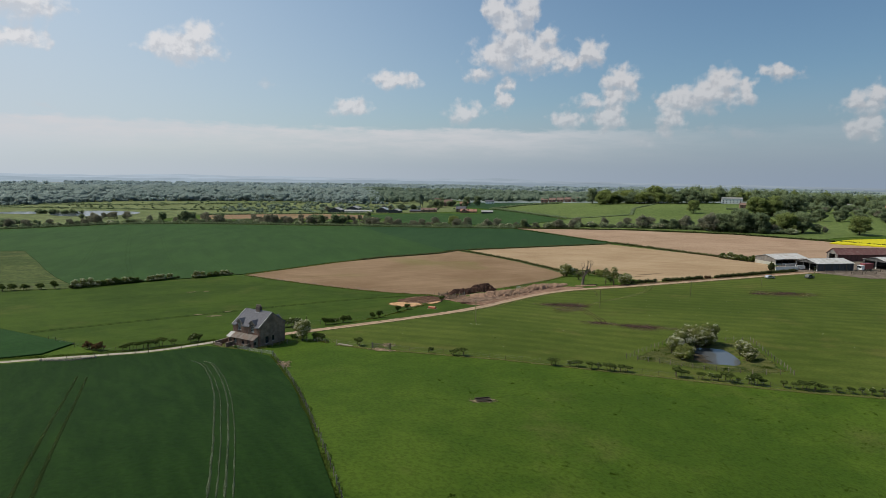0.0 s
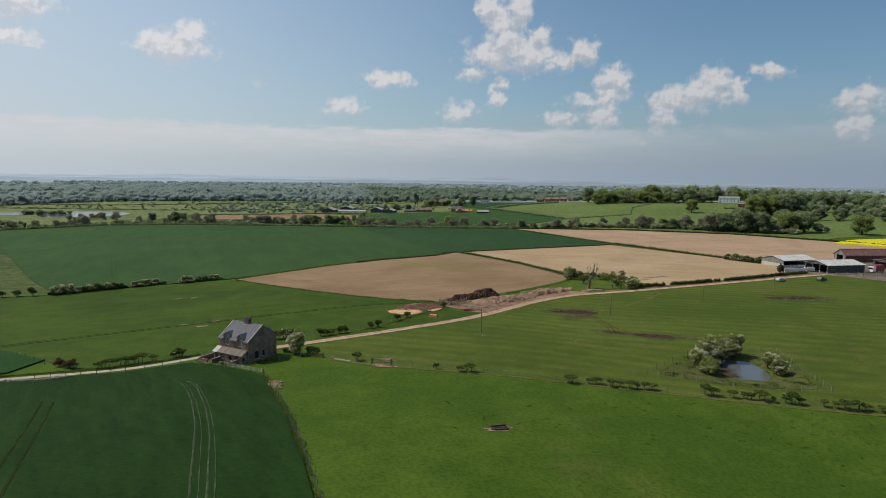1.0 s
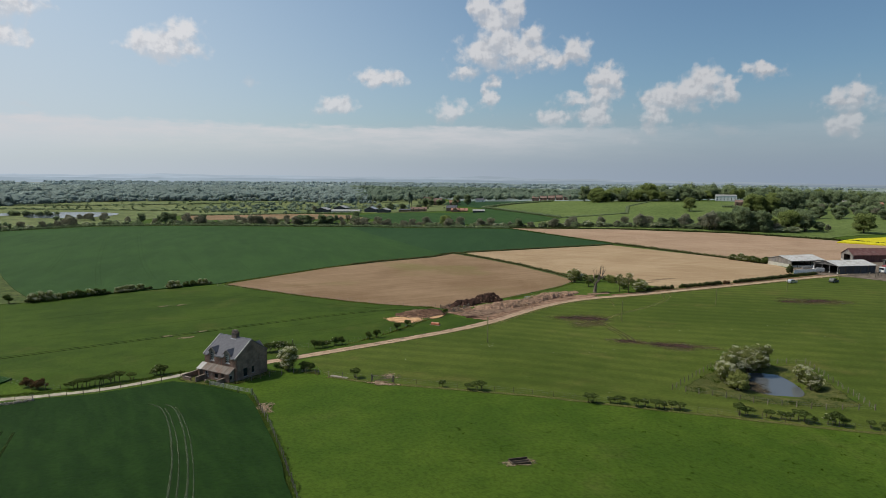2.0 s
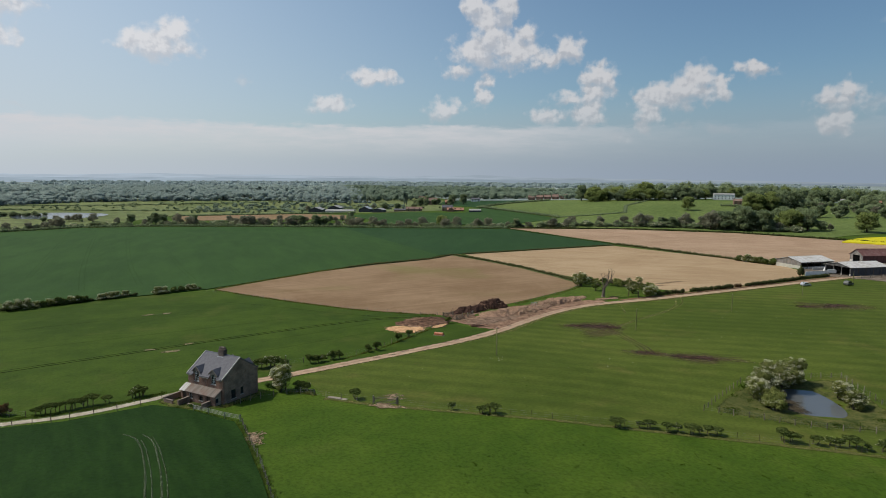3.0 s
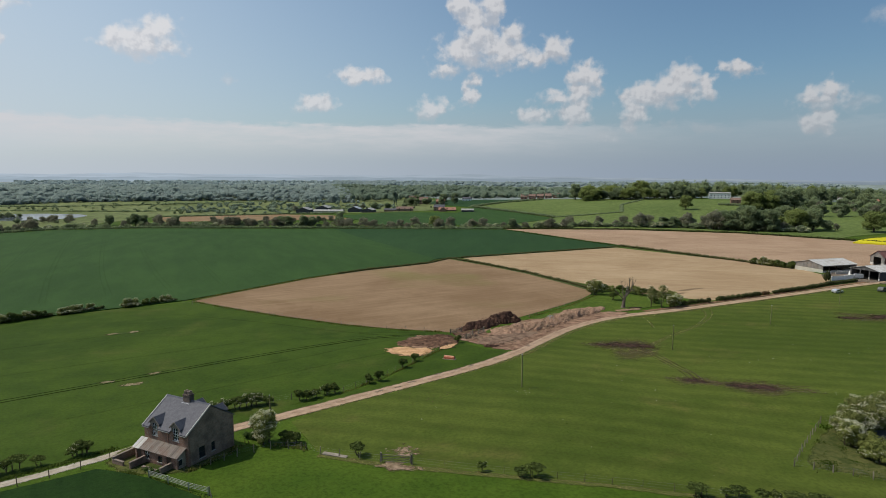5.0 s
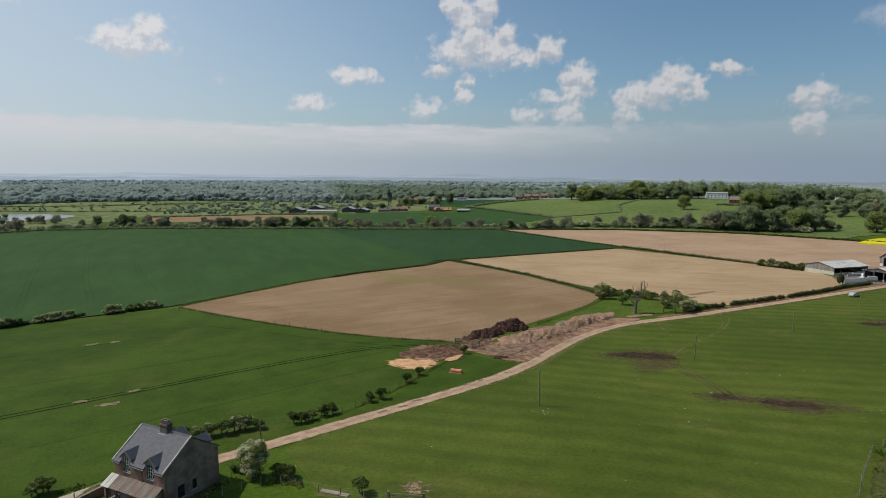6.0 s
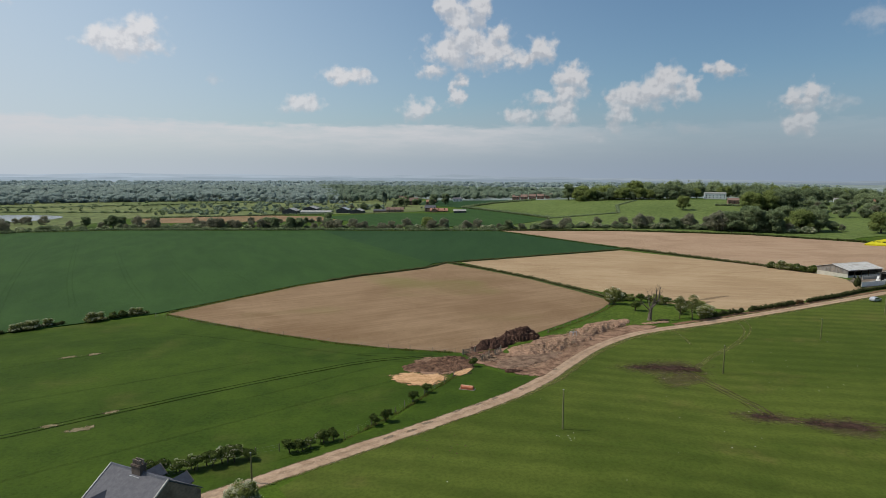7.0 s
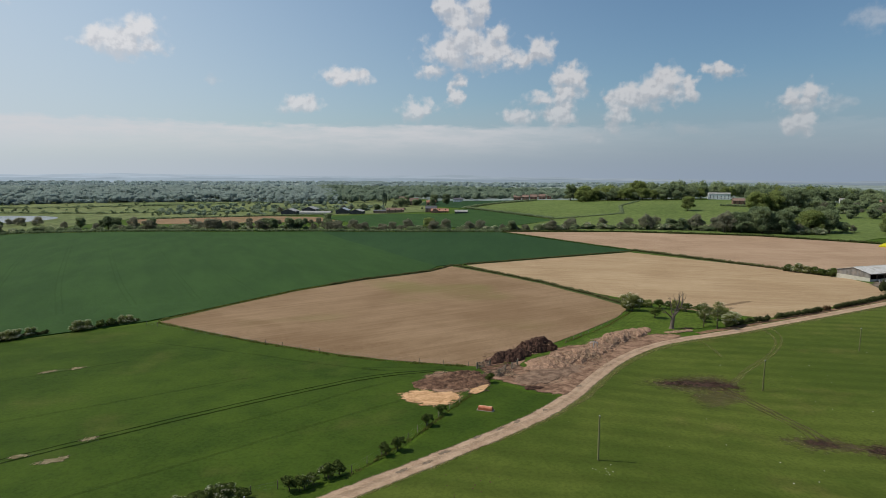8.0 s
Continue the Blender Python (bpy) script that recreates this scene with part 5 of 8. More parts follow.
def tufts(rng, spots, count, height, label, mat="reed"):
    spots = np.array(spots)
    pick = spots[rng.integers(len(spots), size=count)]
    x = pick[:, 0] + rng.normal(size=count) * pick[:, 2] * 0.6
    y = pick[:, 1] + rng.normal(size=count) * pick[:, 2] * 0.6
    lump = np.array([noise.noise((a * 0.45, b * 0.45, 4.0)) for a, b in zip(x, y)])
    keep = lump > rng.uniform(-0.9, 0.25, count)
    x, y, lump = x[keep], y[keep], lump[keep]
    n = len(x)
    z = land(x, y)
    h = 0.6 * height * rng.uniform(0.5, 1.15, n) * (0.9 + 0.6 * lump)
    a = rng.uniform(0, 6.28, n)
    w = 0.5 * h * rng.uniform(0.5, 1.1, n)
    dx, dy = np.cos(a) * w, np.sin(a) * w
    lx, ly = rng.normal(size=n) * h * 0.3, rng.normal(size=n) * h * 0.3
    v = np.stack([np.stack([x - dx, y - dy, z - 0.05], 1), np.stack([x + dx, y + dy, z - 0.05], 1),
                  np.stack([x + dx * 1.1 + lx, y + dy * 1.1 + ly, z + h * 0.8], 1), np.stack([x - dx * 0.7 + lx, y - dy * 0.7 + ly, z + h], 1)], 1)
    ob = part("long_grass", (v.reshape(-1, 3).tolist(), np.arange(n * 4).reshape(-1, 4).tolist()), mat)
    return tagged(ob, label, "grass", kind="stuff")


hedge([(115.2, 222.6), (121, 224.2), (126.8, 225.2)], 0.9, 1.7, "hedge_dark", label="dark clipped hedge along the track")
hedge([(131.2, 226.8), (139.6, 229.0)], 0.9, 1.7, "hedge_dark", label="dark clipped hedge along the track")
hedge([(141.0, 229.4), (152.0, 232.4)], 0.9, 1.7, "hedge_dark", label="dark clipped hedge along the track")
hedge([(154.8, 233.4), (157.0, 234.0)], 0.9, 1.7, "russet", label="short brown piece of hedge along the track")
hedge([(160.5, 235.2), (178, 240.6), (197.8, 248.4)], 0.9, 1.6, "hedge_dark", label="dark clipped hedge along the track")
hedge([(197.8, 248.4), (205, 250.8), (214, 253.2)], 1.0, 1.45, "hedge_dark", label="thick hedge by the farmyard entrance")
hedge([(202.5, 256.0), (204.6, 257.0)], 1.2, 4.3, "hedge_dark", label="tall bush by the farmyard", size=0.2)
hedge([(216.1, 316), (219.0, 308), (222, 296)], 1.6, 2.2, "hedge_dark", 0.1, "tall hedge with white blossom beside the barn", 1.8, 0.24, 60)
hedge([(-99.0, 231.0), (-90, 238.6), (-80.1, 247.6)], 0.9, 1.3, "hedge_dark", 0.0, "low growth at the foot of the field hedge", 1.4, 0.16, 34)
hedge([(-77.3, 249.0), (-68.8, 256.6)], 0.9, 1.2, "hedge_dark", 0.1, "low growth at the foot of the field hedge", 1.4, 0.16, 34)
hedge([(-62.4, 258.4), (-49.6, 268.6)], 0.9, 1.2, "hedge_dark", 0.0, "low growth at the foot of the field hedge", 1.4, 0.16, 34)
hedge_thorns = [
    plant("hedge_hawthorn", 35, "hawthorn", "rounded dark hawthorn in the field hedge", "shrub", 1.7, 2.5, 0.0, 13, 1100, 0.13, 0.05, 2, 0.09, 0.8, loose=0.35),
    plant("hedge_hawthorn", 36, "sallow_dark", "rounded hawthorn whitened with blossom in the field hedge", "shrub", 1.8, 2.6, 0.0, 14, 1100, 0.13, 0.45, 2, 0.09, 0.8, loose=0.35),
]
row_of([hedge_thorns[1]], [(-98.0, 231.8), (-96.0, 233.6), (-94.2, 235.0)], "hawthorns of the field hedge", 1.1, 0.12)
row_of(hedge_thorns[:1] * 3 + hedge_thorns[1:], [(-92.4 + 1.55 * i, 236.6 + 1.4 * i) for i in range(8)], "hawthorns of the field hedge", 0.95, 0.16)
row_of([hedge_thorns[1]], [(-77.6, 249.4), (-75.6, 251.0), (-74.0, 252.2), (-71.6, 254.6)], "hawthorns of the field hedge", 1.0, 0.15)
row_of([hedge_thorns[0], hedge_thorns[1]], [(-62.0, 258.6), (-60.2, 260.0), (-57.4, 262.4), (-55.2, 264.0), (-53.0, 266.0), (-51.4, 267.2)], "hawthorns of the field hedge", 1.0, 0.18)
row_of(hedge_thorns, [(217.0, 315), (218.4, 311), (219.4, 307), (220.2, 303), (220.8, 299.6), (222, 296)], "hawthorns beside the barn", 1.5, 0.15)
row_of(thorns, [(-119.6, 226.4), (-117.0, 227.5), (-113.4, 228.8), (-109.0, 229.8), (-104.4, 230.8), (-124, 225), (-129, 223.4)], "hedge line thorns", 0.95)
# low field banks and hedges between the ploughed fields
grass_strip([(-43.2, 268.6), (-27.6, 290.2), (-6.2, 315.2), (8, 326.5)], 0.7, 0.8, label="low weedy bank at the field edge")
hedge([(8, 326.5), (21.5, 337), (54.6, 355), (69.5, 372)], 0.7, 0.9, "hedge_olive", label="low hedge at the field edge", gap=1.4, size=0.18, dense_by=18, uneven=0.4)
hedge([(71.5, 372.5), (78, 356), (86.5, 334), (94.8, 309), (99.5, 280), (101, 257)], 0.7, 1.0, "hedge_olive", label="low hedge between two ploughed fields", gap=1.4, size=0.18, dense_by=18, uneven=0.3)
hedge([(77.8, 375.0), (130, 390), (188, 404.6)], 0.7, 0.9, "hedge_olive", label="low hedge below the wheat", gap=1.6, size=0.2, dense_by=14, uneven=0.3)
hedge([(192.5, 408.7), (211, 345), (217, 322), (222, 303)], 0.9, 1.4, "hedge_olive", label="hedge between two ploughed fields", gap=1.7, size=0.22, dense_by=22, uneven=0.25)
grass_strip([(-42.8, 264.8), (-28, 247.8), (-11.6, 230.8), (5.3, 215.2), (16.9, 206.8), (30, 200.4)], 0.55, 0.6, label="weedy grass bank below the ploughed field")
grass_strip([(36, 197.6), (44.5, 203.2)], 0.4, 0.7, label="weeds along the gateway fence")
grass_strip([(60, 215.6), (78, 228.8), (97, 247)], 0.4, 0.55, label="strip of long grass beside the ploughed field")
grass_strip([(3.0, 154.6), (12.3, 164.0), (16.1, 168.6), (21.2, 175.2), (26.5, 181.6)], 0.35, 0.5, label="long grass under the fence")
for line, width in (([(71.5, 372.5), (78, 356), (86.5, 334), (94.8, 309), (99.5, 280), (101, 257)], 4.5), ([(77.8, 375.0), (130, 390), (188, 404.6)], 4.0), ([(192.5, 408.7), (211, 345), (217, 322), (222, 303)], 5.0), ([(-42, 268), (-27.6, 290.0), (-6.2, 315.2), (21.5, 337), (54.6, 355), (69.5, 372)], 3.0)):
    ribbon("field_bank", line, width, 0.06, "rough_grass", "narrow bank of rough olive grass between fields", "bank", 0.8, 3.0)
# ragged grass round the near crop and along the lane
grass_strip([(-65.6, 120.4), (-50.2, 122.6), (-40, 123.8), (-34, 126.6), (-28.5, 129.2), (-24.6, 127.6)], 0.5, 0.4, label="long grass between crop and lane", thick=80, mat="verge_grass")
grass_strip([(-25.6, 128.6), (-21.6, 125.6), (-17.6, 122.2), (-14.0, 118.8), (-11.8, 113.2), (-10.1, 107.0), (-8.8, 102.4), (-6.5, 92), (-4.3, 81.8), (-2.1, 70), (-0.3, 60), (1.2, 51.2)], 0.7, 0.36, label="ragged weedy edge of the crop", thick=60, mat="verge_grass")
grass_strip([(-67, 125.8), (-50.5, 127.6), (-40.4, 129.2), (-34.5, 132.2), (-28.6, 136.2)], 0.6, 0.42, label="long grass on the bank of the lane", thick=80, mat="verge_grass")
# long grass and reeds round the pond
bank_rng = np.random.default_rng(77)
tufts(bank_rng, [(64 + 32 * bank_rng.uniform(), 104 + 23 * bank_rng.uniform(), 0.5) for _ in range(1)] + [(66, 114, 2), (70, 113, 2), (74, 110, 2), (78, 108, 1.6), (82, 106.6, 1.5), (87, 105.4, 1.6), (91, 106, 1.4), (93, 111, 1.4), (95.5, 118, 1.5), (97, 124, 1.4), (72, 119, 2), (76, 124, 1.5), (69, 117, 1.8)], 4200, 0.26, "tufted olive grass round the pond")
tufts(bank_rng, [(70, 115, 2.2), (75, 110, 1.8), (80, 107.8, 1.6), (85, 106.8, 1.6), (89.5, 108, 1.4), (92, 114, 1.2), (94.5, 121, 1.4), (73, 121, 1.6), (78, 126, 1.2), (67, 115, 1.4)], 5200, 0.3, "dark rushes and tussocks round the pond", "tussock")



# dark tussocks scattered over the near pasture
tuft_rng = np.random.default_rng(5)
tuft_spots = []
while len(tuft_spots) < 1500:
    tx, ty = tuft_rng.uniform(4, 125), tuft_rng.uniform(34, 112)
    if ty < 122 - 0.36 * tx and tx > 10 - 0.16 * (ty - 30) + 2 and noise.noise((tx * 0.05, ty * 0.05, 3)) + 0.008 * (tx - 50) > tuft_rng.uniform(-0.4, 0.4):
        tuft_spots.append((tx, ty, 0.36 * tuft_rng.uniform(0.5, 1.5)))
tufts(tuft_rng, tuft_spots, 17000, 0.17, "dark tussocks of coarse grass in the pasture", "tussock")
tuft_spots = [(tuft_rng.uniform(-20, 60), tuft_rng.uniform(120, 150), 0.3) for _ in range(120)]
tufts(tuft_rng, [p for p in tuft_spots if p[1] < 146 + 0.5 * p[0] and p[1] > 130 - 0.36 * p[0] and p[0] > -4], 900, 0.17, "dark tussocks of coarse grass in the pasture", "tussock")


# ---- fences and poles ----
def fence_post(height, r):
    v, f = tube([(0, 0, -0.25), (0, 0, height * 0.5), (0, 0, height)], [r * 1.05, r, r * 0.95], 6)
    return v, f




def wire_fence(line, step, label, height=1.15, wires=(0.35, 0.7, 1.02), r=0.055, mat="wood", group="", seed=1):
    """Post and wire fence: each post, each wire."""
    rng = np.random.default_rng(seed)
    x0, y0 = line[0]
    ob = thing("wire_fence", at_ground(x0, y0), 0, label, "fence", group)
    spots = dense(line, step)
    made = None
    for x, y in spots:
        p = at_ground(x, y) - ob.location
        m = Matrix.Translation(p) @ pose(0, 0, 0, rng.uniform(-4, 4), rng.uniform(-4, 4), rng.uniform(0, 90)) @ Matrix.Diagonal((1, 1, rng.uniform(0.9, 1.1), 1))
        if made is None:
            made = part("post", fence_post(height, r), mat, ob)
            made.matrix_local = m
        else:
            again(made, ob, m)
    for h in wires:
        pts = [at_ground(x, y, h) - ob.location for x, y in spots]
        part("wire", tube(pts, [0.005] * len(pts), 3), "wire", ob)
    return ob


wire_fence([(-13.2, 119.6), (-11.4, 112.6), (-9.8, 107.0), (-8.5, 102.5), (-6.2, 92.2), (-4.0, 81.8), (-1.8, 70), (0.1, 60.2), (1.5, 52), (3.6, 38)], 1.7, "leaning post and wire fence beside the crop", r=0.06, seed=3)
wire_fence([(-5.8, 133.0), (-0.7, 128.8), (7.0, 124.9)], 2.6, "post and wire fence across the pasture", seed=4)
wire_fence([(11.1, 123.3), (18.9, 119.7), (34.2, 113.7), (47.7, 108.4), (62.7, 103.3), (84.1, 93.8), (105, 86.4)], 3.0, "post and wire fence across the pasture", r=0.032, mat="wood_dark", seed=5)
wire_fence([(61.8, 115.6), (70, 122.2), (78.2, 128.4), (88, 129.6), (100.1, 127.6)], 1.9, "weathered post and wire fence round the pond", r=0.07, group="pond fence", seed=6)
wire_fence([(100.1, 127.6), (97, 118), (94, 109), (91.6, 102.1)], 1.7, "weathered post and wire fence round the pond", r=0.07, group="pond fence", seed=7)
wire_fence([(61.8, 115.6), (67.7, 112.1), (75.0, 107.2), (83.5, 103.7), (91.6, 102.1)], 2.1, "weathered post and wire fence round the pond", r=0.07, group="pond fence", seed=8)
wire_fence([(-27.8, 132.4), (-33.6, 128.8), (-39.3, 125.6), (-46.5, 124.0), (-54, 123.2)], 2.4, "post and wire fence along the lane", seed=9, mat="wood_dark")
wire_fence([(-65.9, 141.7), (-60.7, 137.4), (-57.3, 134.3), (-52.3, 130.6), (-46.6, 128.2)], 2.4, "post and wire fence beyond the lane", seed=10, mat="wood_dark")
wire_fence([(-19, 148), (-8.5, 152.4), (3.5, 155.6), (12.3, 164.6), (16.1, 169.3), (21.2, 175.4), (26.3, 181.9), (31.6, 188.2), (35.0, 192.0)], 3.0, "post and wire fence along the meadow", seed=11)
wire_fence([(-46, 263.5), (-11.6, 231.0), (5.3, 215.6), (16.9, 207.0), (31, 199.6)], 5.0, "post and wire fence below the ploughed field", seed=12)
wire_fence([(60, 215.0), (77.2, 229.4), (96.6, 248.0)], 4.0, "post and wire fence beside the ploughed field", seed=13)


def gate(x, y, turn, width=3.2, mat="wood", label="weathered timber field gate", bars=5, height=1.15):
    ob = thing("field_gate", at_ground(x, y), turn, label, "gate")
    p = part("gate_post", boxes((-0.1, 0.1, -0.1, 0.1, -0.3, height + 0.25)), mat, ob)
    again(p, ob, Matrix.Translation((width, 0, 0)))
    b = part("bar", boxes((0.12, width - 0.12, -0.02, 0.02, 0, 0.06)), mat, ob)
    b.matrix_local = Matrix.Translation((0, 0, 0.2))
    for i in range(1, bars):
        again(b, ob, Matrix.Translation((0, 0, 0.2 + i * (height - 0.25) / (bars - 1))))
    for u in (0.12, width - 0.22):
        part("brace", boxes((u, u + 0.1, -0.03, 0.03, 0.2, height)), mat, ob)
    return ob


gate(7.1, 124.8, -20, 4.1, "wood", "dark timber field gate by bare earth")
gate(35.3, 192.2, 50, 3.6, "wood", "old timber gate at the muddy gateway")
gate(32.4, 197.8, 20, 3.4, "wood", "old timber hurdle beside the dung heap")
gate(39.4, 196.2, 48, 3.2, "wood", "old timber hurdle by the gateway")


def rail_fence(line, label):
    """Post and rail fence: posts and four rails a bay."""
    x0, y0 = line[0]
    ob = thing("rail_fence", at_ground(x0, y0), 0, label, "fence")
    pts = [at_ground(x, y) - ob.location for x, y in line]
    p = part("post", boxes((-0.05, 0.05, -0.05, 0.05, -0.6, 0.75)), "wood_white", ob)
    for i, q in enumerate(pts):
        if i:
            again(p, ob, Matrix.Translation(q + Vector((0, 0, 0.32))))
        else:
            p.matrix_local = Matrix.Translation((0, 0, 0.32))
    for a, b in zip(pts, pts[1:]):
        d = b - a
        flat = math.hypot(d.x, d.y)
        for h in (0.42, 0.60, 0.78, 0.96):
            bm = boxes((0, flat, -0.02, 0.02, 0, 0.065))
            r = part("rail", bm, "wood_white", ob)
            r.matrix_local = Matrix.Translation(a + Vector((0, 0, h))) @ pose(0, 0, 0, 0, -math.degrees(math.atan2(d.z, flat)), math.degrees(math.atan2(d.y, d.x)))
    return ob


rail_fence(dense([(-21.4, 126.0), (-18.7, 123.8), (-15.9, 121.4), (-13.4, 119.6)], 1.9), "pale post and rail fence by the cottage")


def utility_pole(x, y, height, lean=0.0, r=0.13, label="weathered timber utility pole"):
    ob = thing("utility_pole", at_ground(x, y), 0, label, "utility pole", "utility poles in the fields")
    part("shaft", tube([(0, 0, -0.6), (lean * 0.5, 0, height * 0.5), (lean, 0, height)], [r * 1.1, r, r * 0.78], 9), "pole_wood", ob)
    part("insulator", tube([(lean, -0.1, height - 0.25), (lean, -0.16, height - 0.2), (lean, -0.16, height - 0.02)], [0.035, 0.04, 0.05], 6), "car_dark", ob, "small dark insulator")
    part("cap", tube([(lean, 0, height - 0.01), (lean, 0, height + 0.05)], [r * 0.9, r * 0.75], 9), "lead", ob, "grey metal pole cap")
    return ob


utility_pole(35.8, 151.8, 6.2)
utility_pole(80.6, 173.8, 5.9, 0.1)
utility_pole(122.9, 192.5, 5.4, 0.1, 0.12)
utility_pole(-8.3, 143.9, 3.9, -0.05, 0.11, "short timber pole behind the cottage tree")
utility_pole(166.0, 212.9, 5.2, 0.05, 0.11)
utility_pole(206, 232, 5.2, 0.0, 0.11)


# ---- cottage ----
def window_in(parent, name, u, z, w, h, face, axis, frame_mat="white_paint", cols=2, rows=2, depth=0.12, bar=0.05):
    """A window in an opening: frame, panes, bars and sill. face: where the wall's outer face lies; depth: how far it is set back."""
    outward = -1 if depth > 0 else 1
    holder = thing(name, (0, 0, 0))
    holder.parent = parent

    def put(bm, a, b, c, d, s0, s1):
        s0, s1 = sorted((face + s0, face + s1))
        box(bm, *((a, b, s0, s1) if axis == "x" else (s0, s1, a, b)), c, d)
    bm = bmesh.new()
    put(bm, u, u + bar, z, z + h, depth, depth + 0.05)
    put(bm, u + w - bar, u + w, z, z + h, depth, depth + 0.05)
    put(bm, u + bar, u + w - bar, z, z + bar, depth, depth + 0.05)
    put(bm, u + bar, u + w - bar, z + h - bar, z + h, depth, depth + 0.05)
    part("window_frame", bm, frame_mat, holder)
    cw, ch = (w - 2 * bar) / cols, (h - 2 * bar) / rows
    bm = bmesh.new()
    for i in range(1, cols):
        put(bm, u + bar + i * cw - 0.02, u + bar + i * cw + 0.02, z + bar, z + h - bar, depth + 0.005, depth + 0.045)
    for j in range(1, rows):
        put(bm, u + bar, u + w - bar, z + bar + j * ch - 0.018, z + bar + j * ch + 0.018, depth + 0.008, depth + 0.042)
    if cols > 1 or rows > 1:
        part("glazing_bar", bm, frame_mat, holder)
    else:
        bm.free()
    bm = bmesh.new()
    put(bm, u + bar, u + w - bar, z + bar, z + h - bar, depth + 0.02, depth + 0.03)
    part("pane", bm, "glass", holder)
    bm = bmesh.new()
    put(bm, u - 0.08, u + w + 0.08, z - 0.1, z, outward * 0.06, depth)
    part("window_sill", bm, "coping", holder)
    return holder


def cottage():
    ob = thing("cottage", (-18.05, 133.75, 0.72), -37.7, "old brick cottage with slate roof and rusty lean-to", "house")
    half_l, half_w, eave, ridge = 4.1, 3.85, 4.5, 7.1
    # front and back walls each have two tall dormer windows that break the eaves
    dormers = ((-2.55, 1.05), (1.35, 1.05))
    front = bmesh.new()
    holes = [(u, u + w, eave - 1.15, eave) for u, w in dormers] + [(-3.4, -2.5, 0.1, 2.0), (-1.2, -0.2, 0.9, 1.9), (2.1, 3.0, 0.1, 2.0)]
    wall_boxes(front, -half_l, half_l, -0.6, eave, -half_w, -half_w + 0.3, holes)
    part("wall_front", front, "brick_red", ob)
    part("wall_back", wall_boxes(bmesh.new(), -half_l, half_l, -0.6, eave, half_w - 0.3, half_w, [(-u - w, -u, eave - 1.15, eave) for u, w in dormers]), "brick", ob)
    gable = bmesh.new()
    wall_boxes(gable, -half_w + 0.3, half_w - 0.3, -0.6, eave, half_l - 0.3, half_l, [(-2.2, -1.2, 0.7, 2.2), (-0.15, 0.5, 0.9, 2.1)], "y")
    prism(gable, [(-half_w, eave), (half_w, eave), (0, ridge)], half_l - 0.3, half_l, "x")
    part("wall_gable", gable, "brick", ob, "dark shaded brick gable with two small windows")
    gable = bmesh.new()
    wall_boxes(gable, -half_w + 0.3, half_w - 0.3, -0.6, eave, -half_l, -half_l + 0.3, [], "y")
    prism(gable, [(-half_w, eave), (half_w, eave), (0, ridge)], -half_l, -half_l + 0.3, "x")
    part("wall_gable", gable, "brick", ob)
    part("upper_floor", boxes((-half_l + 0.31, half_l - 0.31, -half_w + 0.31, half_w - 0.31, 2.5, 2.6)), "dark_inside", ob)
    # roof slopes with slate courses
    rise = (ridge - eave) / half_w
    roof = thing("roof", (0, 0, 0), 0, "smooth blue-grey slate roof")
    roof.parent = ob
    out = half_w + 0.28
    cuts = [(u - 0.28, u + w + 0.28) for u, w in dormers]
    strips = [(-half_l, cuts[0][0], -out), (*cuts[0], -half_w + 0.75), (cuts[0][1], cuts[1][0], -out), (*cuts[1], -half_w + 0.75), (cuts[1][1], half_l, -out)]
    bm = bmesh.new()
    for x0, x1, y0 in strips:
        prism(bm, [(y0, ridge + rise * y0 + 0.06), (0, ridge + 0.06), (0, ridge + 0.2), (y0, ridge + rise * y0 + 0.2)], x0, x1, "x")
    part("roof_slope", bm, "slate", roof)
    bm = bmesh.new()
    for x0, x1, y0 in strips:
        prism(bm, [(-y0, ridge + rise * y0 + 0.06), (0, ridge + 0.06), (0, ridge + 0.2), (-y0, ridge + rise * y0 + 0.2)], -x1, -x0, "x")
    part("roof_slope", bm, "slate", roof)
    part("ridge_tiles", prism(bmesh.new(), [(-0.16, ridge + 0.1), (0.16, ridge + 0.1), (0.06, ridge + 0.27), (-0.06, ridge + 0.27)], -half_l, half_l, "x"), "slate_dark", roof)
    for x in (-half_l - 0.06, half_l - 0.09):
        bm = bmesh.new()
        out = half_w + 0.3
        prism(bm, [(-out, ridge - rise * out + 0.1), (0, ridge + 0.1), (0, ridge + 0.3), (-out, ridge - rise * out + 0.3)], x, x + 0.15, "x")
        part("verge_coping", bm, "coping", roof, "pale stone coping along the roof edge")
    for xa, xb in ((-half_l, cuts[0][0]), (cuts[0][1], cuts[1][0]), (cuts[1][1], half_l)):
        part("gutter", tube([(xa, -half_w - 0.33, eave - 0.16), (xb, -half_w - 0.33, eave - 0.18)], [0.06, 0.06], 8), "car_dark", ob)
    part("downpipe", tube([(0.45, -half_w - 0.07, 2.72), (0.45, -half_w - 0.07, eave - 0.2)], [0.05, 0.05], 8), "tile_red", ob, "rust red downpipe")
    # dormers
    for u, w, turn in [(u, w, 0) for u, w in dormers] + [(u, w, 180) for u, w in dormers]:
        d = thing("dormer", (0, 0, 0), turn)
        d.parent = ob
        a, b, top = u - 0.28, u + w + 0.28, eave + 0.68
        mid = (a + b) / 2
        bm = bmesh.new()
        wall_boxes(bm, a, b, eave, top, -half_w - 0.02, -half_w + 0.28, [(u, u + w, eave, eave + 0.5)])
        prism(bm, [(a, top), (b, top), (mid, top + 0.62)], -half_w - 0.02, -half_w + 0.28, "y")
        part("dormer_front", bm, "dormer_stone", d, "weathered stone dormer gable")
